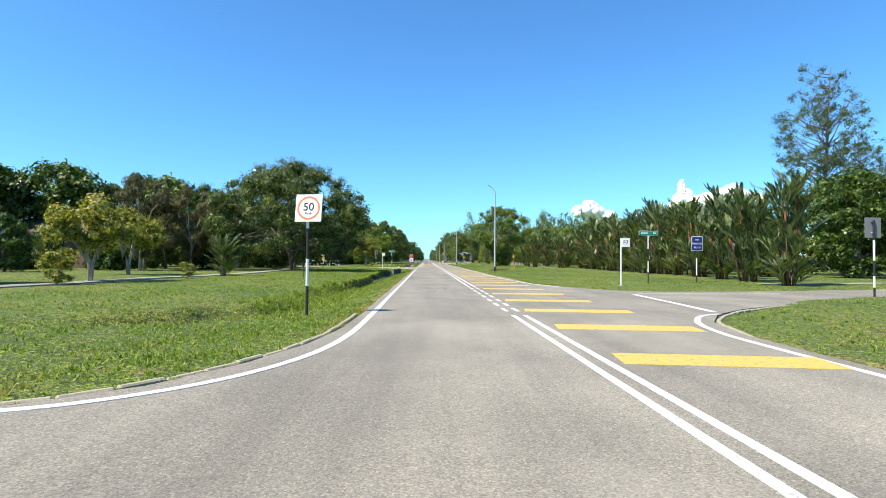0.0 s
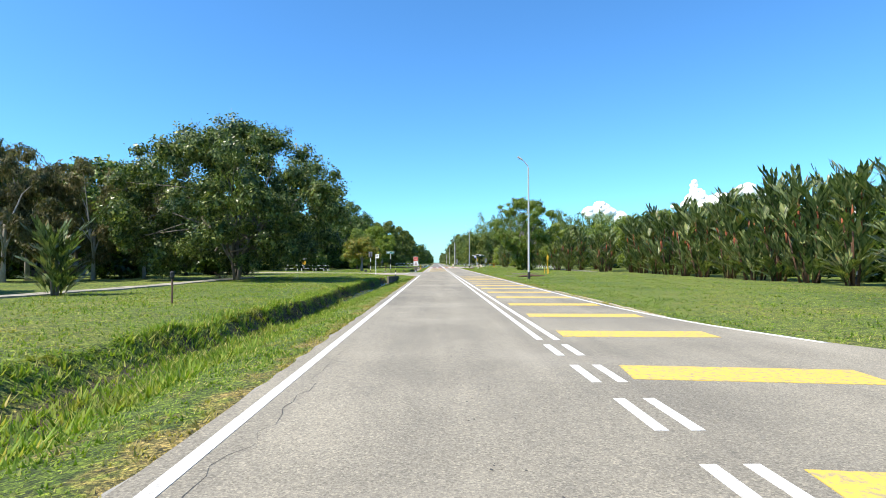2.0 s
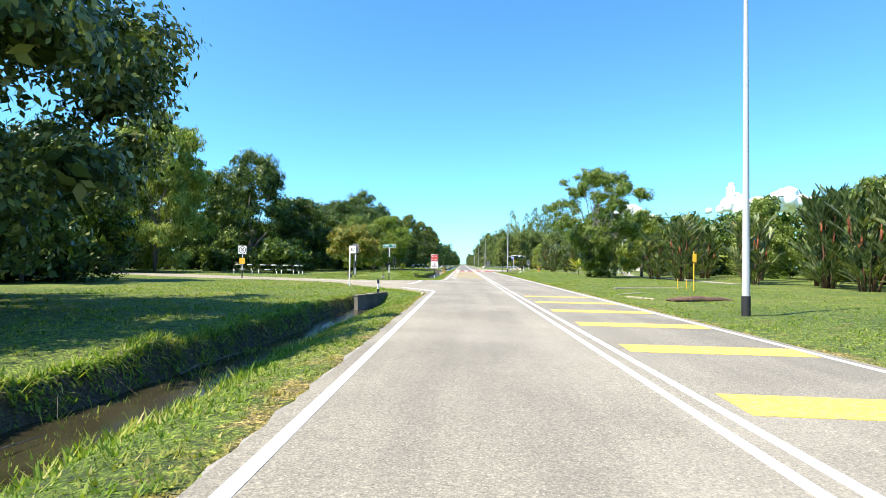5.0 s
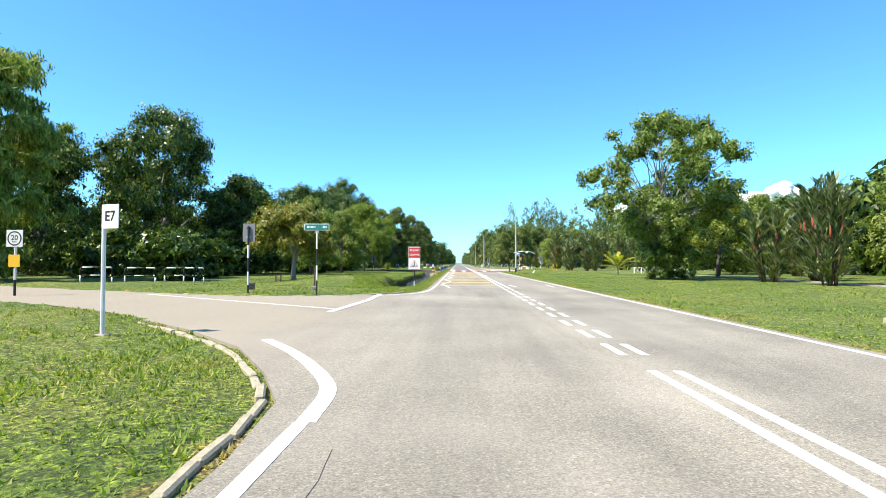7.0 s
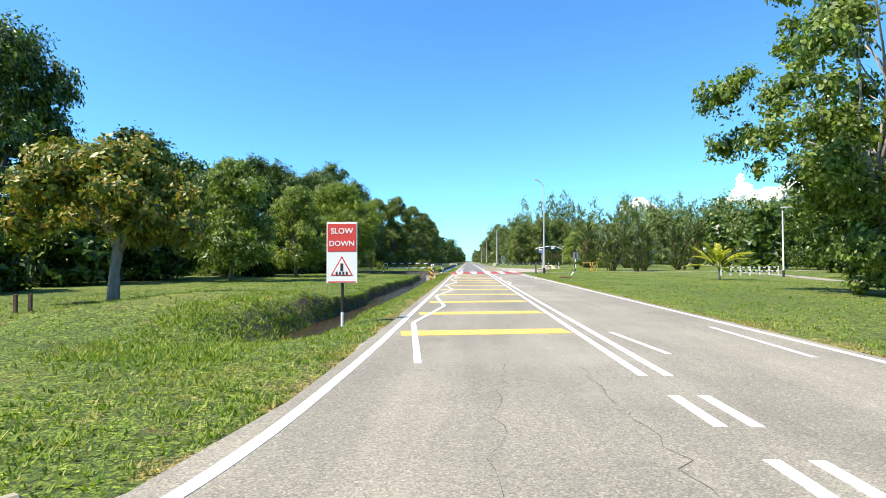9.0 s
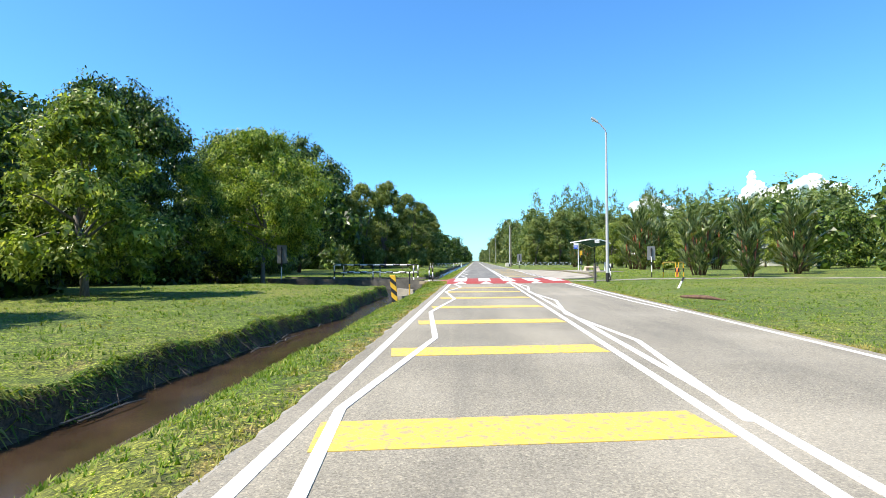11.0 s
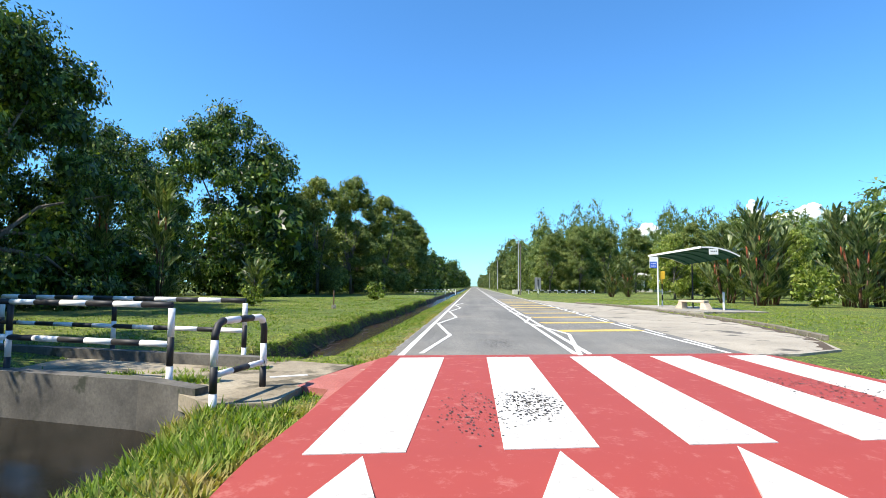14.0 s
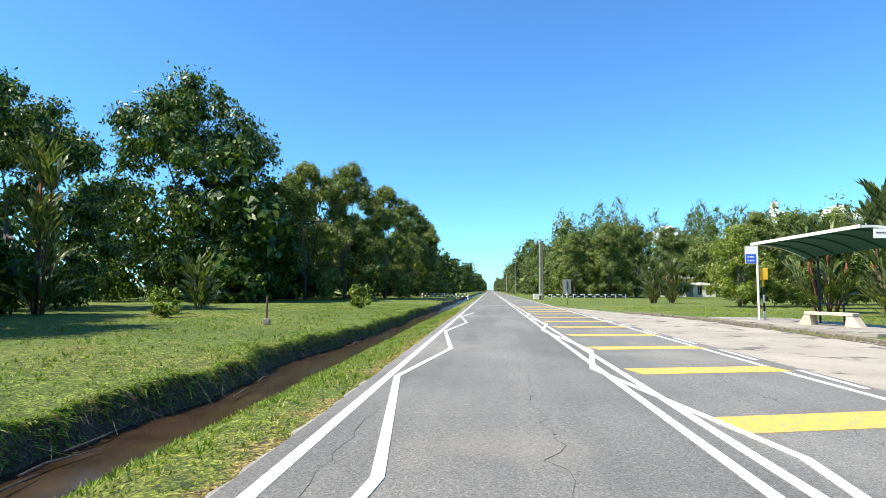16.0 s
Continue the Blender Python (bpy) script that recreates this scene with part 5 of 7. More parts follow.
# ---- low banded fence, gate posts and huts in the distance ----
def low_fence(x0, y0, x1, y1, n, label):
    e = empty("low_fence", x0, y0, 0.05, label=label, category="fence")
    d = Vector((x1 - x0, y1 - y0, 0))
    for z, f in ((0.62, 0), (0.3, 1)):
        banded_pipe(e, [(0, 0, z), (d.x, d.y, z)], 0.06, d.length / 22, "rail", f)
    for k in range(n):
        p = d * (k / (n - 1))
        part("post", Shape().box(p.x, p.y, 0.3, 0.12, 0.12, 0.8, bevel=0.01), SIGN_WHITE, e)


low_fence(7.6, 213, 22, 219.6, 9, "low black and white painted fence beside a side road")
low_fence(20.6, 116.2, 26, 117.6, 7, "low white painted fence by the footway")
low_fence(-9.5, 205, -3.0, 203.5, 5, "low black and white painted fence over the ditch")
gp = empty("gate_pier", 7.0, 211.5, gz(7.0, 211.5), label="squat white painted pier", category="pier")
part("pier", Shape().box(0, 0, 0.35, 1.0, 0.8, 0.9, 0.1, 0.04), WALL_CREAM, gp)


def hut(x, y, w, d, h, label, roof_over=0.8, turn=0.0, openings=2, roof_mat=None, roof_h=1.2, wall_mat=None):
    wall_paint = wall_mat or WALL_CREAM
    e = empty("house", x, y, 0.0, turn, label=label, category="house")
    t = 0.2
    part("wall", Shape().box(0, d / 2, h / 2, w, t, h), wall_paint, e)
    for k in (-1, 1):
        part("wall", Shape().box(k * (w / 2 - t / 2), 0, h / 2, t, d - t, h), wall_paint, e)
    n = openings
    pier = w / (n * 2 + 1)
    for k in range(n + 1):
        part("wall", Shape().box(-w / 2 + pier * (2 * k + 0.5), -d / 2, h / 2, pier, t, h), wall_paint, e)
    for k in range(n):
        cx = -w / 2 + pier * (2 * k + 1.5)
        part("wall", Shape().box(cx, -d / 2, h - 0.2, pier, t, 0.4), wall_paint, e)
        part("wall", Shape().box(cx, -d / 2, 0.3, pier, t, 0.6), wall_paint, e)
        win = part("window", Shape().box(cx, -d / 2 + 0.04, (h + 0.2) / 2, pier, 0.03, h - 1.0), DARK_GLASS, e)
        part("window_frame", Shape().box(cx, -d / 2 - 0.02, (h + 0.2) / 2, 0.07, 0.05, h - 1.0), SIGN_WHITE, win)
    o = roof_over
    a, b = w / 2 + o, d / 2 + o
    r = min(a, b)
    part("roof", Shape().add([(-a, -b, h), (a, -b, h), (a, b, h), (-a, b, h), (-(a - r), 0, h + roof_h), (a - r, 0, h + roof_h), (-a, -b, h - 0.18), (a, -b, h - 0.18), (a, b, h - 0.18), (-a, b, h - 0.18)],
                             [(0, 1, 5, 4), (1, 2, 5), (2, 3, 4, 5), (3, 0, 4), (0, 6, 7, 1), (1, 7, 8, 2), (2, 8, 9, 3), (3, 9, 6, 0), (6, 9, 8, 7)]), roof_mat or ROOF_TILE, e)
    return e


hut(-46, 56, 12, 9, 4.2, "house with a wide brown roof half hidden by trees", roof_h=2.4, wall_mat=ROOF_TILE)
hut(-39.5, 60, 4.5, 5, 3.0, "small brown house with a hipped roof behind trees", wall_mat=ROOF_TILE)
hut(43.2, 261, 4.6, 4, 4.6, "small white open kiosk with a pale roof among trees", 1.4, roof_mat=WALL_CREAM, roof_h=0.5)
hut(50, 262, 5.0, 4, 3.0, "small white outbuilding among trees", 0.5, roof_mat=WALL_CREAM, roof_h=0.5)
hut(59, 198, 12, 8, 3.2, "long white bungalow with a pale roof behind palms", 1.0, roof_mat=WALL_CREAM, roof_h=1.6, openings=4)


flag = empty("flag_pole", 31.5, 58.0, gz(31.5, 58.0), label="limp red flag with a white mark on a thin pole", category="flag pole")
part("pole", Shape().tube([(0, 0, -0.3), (0, 0, 5.9)], [0.045, 0.03], 8), SIGN_WHITE, flag)
fs = Shape()
for k in range(7):
    w = 0.12 + 0.28 * math.sin(0.35 + 0.38 * k)
    fs.v += [(0.03, 0.0, 5.85 - 0.22 * k), (0.03 + w, 0.10 * math.sin(1.9 * k), 5.72 - 0.23 * k)]
    if k:
        q = len(fs.v)
        fs.f.append((q - 4, q - 3, q - 1, q - 2))
cloth = part("cloth", fs, RED, flag, "limp red cloth")
part("white_mark", Shape().box(0.2, -0.11, 5.3, 0.16, 0.01, 0.3), SIGN_WHITE, cloth)


# ---- plants ----
rng = np.random.default_rng(7)


def leaf_cloud(centres, radii, n, size, droop=0.0, slim=0.5, shell=0.45, seed=0, three=False):
    """Leaves scattered in clumps, with fewer large ones deep inside; returns places and faces."""
    r = np.random.default_rng(seed)
    w = radii.min(axis=1) ** 2
    inner = n // 7
    # each clump carries twigs, and each twig a spray of leaves
    per = 22
    td = r.normal(size=(len(centres) * per, 3))
    td /= np.linalg.norm(td, axis=1)[:, None]
    tr = (shell + (1.08 - shell) * r.random(len(td)) ** 0.6)[:, None]
    pick = r.choice(len(centres), n, p=w / w.sum())
    twig = pick * per + r.integers(0, per, n)
    d = td[twig]
    p = centres[pick] + (d * tr[twig] + r.normal(size=(n, 3)) * 0.17) * radii[pick]
    loose = r.normal(size=(inner, 3))
    d[:inner] = loose / np.linalg.norm(loose, axis=1)[:, None]
    p[:inner] = centres[pick[:inner]] + d[:inner] * (0.55 * r.random(inner) ** 0.5)[:, None] * radii[pick[:inner]]
    # leaves lie roughly along the outside of their clump, hanging a little
    a = r.normal(size=(n, 3))
    a -= d * (a * d).sum(axis=1)[:, None] * 0.75
    a = a * 0.8 + d * 0.25
    a[:, 2] -= droop
    a /= np.linalg.norm(a, axis=1)[:, None]
    b = np.cross(a, d + r.normal(size=(n, 3)) * 0.38)
    b /= np.linalg.norm(b, axis=1)[:, None] + 1e-9
    s = size * (0.55 + 0.9 * r.random(n))[:, None]
    s[:inner] *= 2.0
    if three:
        v = np.stack([p + b * s * slim * 0.62 - a * s * 0.4, p + a * s * 0.6, p - b * s * slim * 0.62 - a * s * 0.4], 1).reshape(-1, 3)
        return v, np.arange(3 * n).reshape(n, 3)
    v = np.stack([p - a * s * 0.5, p + b * s * slim * 0.5 - a * s * 0.05, p + a * s * 0.5, p - b * s * slim * 0.5 - a * s * 0.05], 1).reshape(-1, 3)
    return v, np.arange(4 * n).reshape(n, 4)


def wood(shape, trunk_h, trunk_r, targets, lean, r, fork=0.4, kink=0.25):
    """A trunk that forks into limbs towards the clumps."""
    top = Vector((lean[0], lean[1], trunk_h))
    shape.tube([(0, 0, -0.3), (lean[0] * 0.15, lean[1] * 0.15, trunk_h * 0.35), (lean[0] * 0.6, lean[1] * 0.6, trunk_h * 0.75), top],
               [trunk_r * 1.25, trunk_r * 0.9, trunk_r * 0.75, trunk_r * 0.6], 9)
    for t in targets:
        t = Vector(t)
        start = Vector((lean[0] * 0.6, lean[1] * 0.6, trunk_h * r.uniform(fork, 0.95)))
        mid = start.lerp(t, 0.5) + Vector((r.uniform(-kink, kink), r.uniform(-kink, kink), 0.12 * (t - start).length))
        shape.tube([start, start.lerp(mid, 0.5), mid, t], [trunk_r * 0.5, trunk_r * 0.36, trunk_r * 0.26, trunk_r * 0.08], 6)


def tree_kind(name, h, rad, base, leaf, n, size, bark=None, clumps=26, droop=0.2, slim=0.5, seed=1, trunk=0.18, squash=1.0, tight=0.30, stems=1, limbs=9, top_bias=0.0, label="", dome=0.0, leader=False, profile=None, three=False):
    """A tree template: an Empty with a trunk part and a crown part."""
    r = random.Random(seed)
    g = np.random.default_rng(seed)
    zc, rz = (h + base) / 2, (h - base) / 2
    c = []
    while len(c) < clumps:
        if profile:
            # the crown's half width from its foot to its top, as shares of the height and of the widest place
            u = g.random()
            w = rad * float(np.interp(u, *zip(*profile)))
            q, a = w * (0.25 + 0.72 * g.random() ** 0.55), g.uniform(0, 6.28)
            q *= 1 + 0.12 * math.sin(3 * a + seed) + 0.08 * math.sin(5 * a + 9 * u)
            c.append((math.cos(a) * q, math.sin(a) * q * squash, base + u * (h - base)))
            continue
        if dome:
            # foliage from the ground up under a domed top, with a lumpy outline
            u = g.random() ** 0.95
            w = rad * (1 - u ** dome) ** 0.5 * (0.75 + 0.25 * min(u / 0.15, 1.0))
            q, a = w * (0.35 + 0.62 * g.random() ** 0.6), g.uniform(0, 6.28)
            q *= 1 + 0.16 * math.sin(3 * a + seed) + 0.1 * math.sin(5 * a + 9 * u)
            c.append((math.cos(a) * q, math.sin(a) * q * squash, base + u * (h - base)))
            continue
        d = g.normal(size=3)
        d /= np.linalg.norm(d)
        k = 0.45 + 0.5 * g.random() ** 0.7 + (0.2 * g.random() if g.random() < 0.25 else 0.0)
        if d[2] < -0.3 and g.random() < top_bias:
            continue
        c.append((d[0] * rad * k * (0.85 + 0.3 * g.random()), d[1] * rad * k * squash, zc + d[2] * rz * k))
    c = np.array(c)
    rr = np.stack([rad * tight * (0.6 + 0.8 * g.random(clumps))] * 3, 1)
    rr[:, 2] *= 0.8
    # fill the given height and width
    c[:, 2] = base + (c[:, 2] - (c[:, 2] - rr[:, 2]).min()) * (h - base) / ((c[:, 2] + rr[:, 2]).max() - (c[:, 2] - rr[:, 2]).min())
    reach = np.percentile(np.hypot(c[:, 0], c[:, 1]) + rr[:, 0], 92)
    c[:, :2] *= rad / reach
    far = np.hypot(c[:, 0], c[:, 1]) + rr[:, 0]
    c[:, :2] *= np.minimum(1.0, 1.02 * rad / np.maximum(far, 1e-6))[:, None]
    order = sorted(range(clumps), key=lambda i: r.random())[:limbs]
    e = empty(name, 0, 0, 0, label=label, category="tree")
    for k in range(stems):
        s = Shape()
        a = 2 * math.pi * k / max(stems, 1) + r.random()
        lean = (math.cos(a) * rad * (0.12 if stems == 1 else 0.28), math.sin(a) * rad * (0.12 if stems == 1 else 0.28))
        if leader:
            s.tube([(0, 0, -0.3), (0.2, 0, h * 0.35), (0.5, 0.2, h * 0.7), (0.9, 0.2, h * 0.97)], [trunk, trunk * 0.8, trunk * 0.45, 0.02], 9)
            for i in order:
                t = Vector(c[i])
                z = max(t.z - 0.75 * math.hypot(t.x, t.y), base * 0.6)
                p = Vector((0.9 * (z / h) ** 1.5, 0.2 * z / h, z))
                s.tube([p, p.lerp(t, 0.5) - Vector((0, 0, 0.3)), t], [trunk * 0.22, trunk * 0.14, 0.015], 5)
        else:
            wood(s, base + (h - base) * 0.35, trunk / (1 if stems == 1 else 1.5), [c[i] for i in order[k::stems]], lean, r)
        part("trunk" if stems == 1 else "stem", s, bark or BARK, e, smooth=True)
    v, f = leaf_cloud(c, rr, n, size, droop, slim, seed=seed, three=three)
    part("crown", array_mesh("crown", v, f, leaf), leaf, e)
    return e


def frond(s, root, way, length, rise, droop, leaflets=13, width=0.28, seed=0):
    """A feather palm leaf: a bent midrib with paired leaflets."""
    r = random.Random(seed)
    way = Vector((way[0], way[1], 0)).normalized()
    side = Vector((-way.y, way.x, 0))
    root = Vector(root)

    def at(t):
        return root + way * (length * (math.cos(rise) * t + 0.12 * t * t)) + Vector((0, 0, length * (math.sin(rise) * t - droop * t * t)))

    rib = [at(t) for t in (0, 0.3, 0.6, 0.85, 1.0)]
    for p, q, w in zip(rib, rib[1:], (0.03, 0.024, 0.016, 0.01)):
        k = len(s.v)
        s.v += [tuple(p + side * w), tuple(p - side * w), tuple(q - side * w * 0.7), tuple(q + side * w * 0.7)]
        s.f.append((k, k + 1, k + 2, k + 3))
    for i in range(leaflets):
        t = 0.22 + 0.76 * i / (leaflets - 1)
        p = at(t)
        d = (at(min(t + 0.05, 1.05)) - at(t - 0.05)).normalized()
        up = side.cross(d)
        ll = width * length * (1.0 - 0.55 * abs(t - 0.5) * 1.6)
        for sg in (-1, 1):
            tip = p + d * ll * 0.95 + side * sg * ll * 0.42 + up * ll * r.uniform(0.05, 0.25) - Vector((0, 0, ll * 0.08))
            m = p.lerp(tip, 0.45) + d * 0.04 * length * 0.5
            k = len(s.v)
            wd = d * 0.02 * length * 0.62 + side * sg * 0.026 * length
            s.v += [tuple(p - wd * 0.6), tuple(m - wd), tuple(tip), tuple(m + wd)]
            s.f.append((k, k + 1, k + 2, k + 3))


def blade(s, root, way, length, rise, droop, seed=0, wide=0.078):
    """A stiff upright feather leaf: paired leaflets close together, folded up along a short-stalked rib."""
    r = random.Random(seed)
    way = Vector((way[0], way[1], 0)).normalized()
    side = Vector((-way.y, way.x, 0))
    root = Vector(root)

    def at(t):
        return root + way * (length * (math.cos(rise) * t + 0.20 * t * t)) + Vector((0, 0, length * (math.sin(rise) * t - droop * t * t)))

    rib = [at(t) for t in (0, 0.25, 0.5, 0.75, 1.0)]
    for p, q, w in zip(rib, rib[1:], (0.026, 0.022, 0.016, 0.01)):
        k = len(s.v)
        s.v += [tuple(p + side * w), tuple(p - side * w), tuple(q - side * w * 0.7), tuple(q + side * w * 0.7)]
        s.f.append((k, k + 1, k + 2, k + 3))
    n = 10
    for i in range(n):
        t = 0.20 + 0.72 * i / (n - 1)
        p = at(t)
        d = (at(t + 0.05) - at(t - 0.05)).normalized()
        up = side.cross(d) * -1
        ll = wide * 4.2 * length * (1.0 - 0.45 * abs(t - 0.6)) * r.uniform(0.85, 1.12)
        for sg in (-1, 1):
            tip = p + d * ll * 0.92 + side * sg * ll * r.uniform(0.22, 0.36) + up * ll * r.uniform(0.05, 0.25)
            m = p.lerp(tip, 0.6) + side * sg * ll * 0.05
            wd = side * sg * 0.028 * length - d * 0.015 * length
            k = len(s.v)
            s.v += [tuple(p - wd * 0.5), tuple(m - wd), tuple(tip), tuple(m + wd)]
            s.f.append((k, k + 1, k + 2, k + 3))


def palm_kind(name, h, stems, seed, label, spread=0.55, frond_len=2.0, per=8, bark=None, leaf=None, rise=(58, 87), low=True, leaflets=9, feather=False):
    """A clumping feather palm with upright fronds on reddish stems."""
    r = random.Random(seed)
    e = empty(name, 0, 0, 0, label=label, category="palm")
    lf = Shape()
    for k in range(stems):
        a = 2.4 * k + r.uniform(-0.4, 0.4)
        u = k / max(stems - 1, 1)
        top = max((h - frond_len * 0.9) * (1 - 0.86 * u ** 1.25) * r.uniform(0.9, 1.0), 0.25)
        q = r.uniform(0.35, 1.1) if stems > 1 else 0.0
        x, y = math.cos(a) * spread * q, math.sin(a) * spread * q
        lx, ly = x * 1.5, y * 1.5
        if top > 0.4:
            part("stem", Shape().tube([(x * 0.6, y * 0.6, -0.2), ((x * 0.6 + lx) / 2, (y * 0.6 + ly) / 2, top * 0.5), (lx, ly, top + 0.3)], [0.06, 0.045, 0.035], 6), bark or RED_STEM, e, smooth=True)
            if bark is None and u < 0.55:
                sheath = top * 0.86
                fx, fy = lx * 0.96, ly * 0.96
                part("crownshaft", Shape().tube([(fx, fy, sheath - 0.35), (fx * 1.01, fy * 1.01, sheath + 0.1), (lx, ly, top + 0.12)], [0.045, 0.06, 0.045], 6), RED_SHAFT, e, "orange-red leaf sheath", smooth=True)
        n = per + r.randint(-1, 1)
        for j in range(n):
            b = 2 * math.pi * j / n + r.uniform(-0.4, 0.4)
            if feather:
                frond(lf, (lx, ly, top - r.uniform(0, 0.3)), (math.cos(b), math.sin(b)), frond_len * r.uniform(0.75, 1.15), radians(r.uniform(*rise)), r.uniform(0.15, 0.5), leaflets, 0.34, r.random())
            else:
                blade(lf, (lx, ly, top - r.uniform(0, 0.35)), (math.cos(b), math.sin(b)), frond_len * r.uniform(0.7, 1.15), radians(r.uniform(*rise)), r.uniform(0.04, 0.34), r.random())
    if low:
        for j in range(34):
            b = r.uniform(0, 6.28)
            blade(lf, (math.cos(b) * 0.4, math.sin(b) * 0.4, r.uniform(0.05, 0.9)), (math.cos(b), math.sin(b)), frond_len * r.uniform(0.5, 0.85), radians(r.uniform(42, 82)), r.uniform(0.1, 0.4), r.random())
    part("crown", lf, leaf or LEAF_PALM, e)
    return e


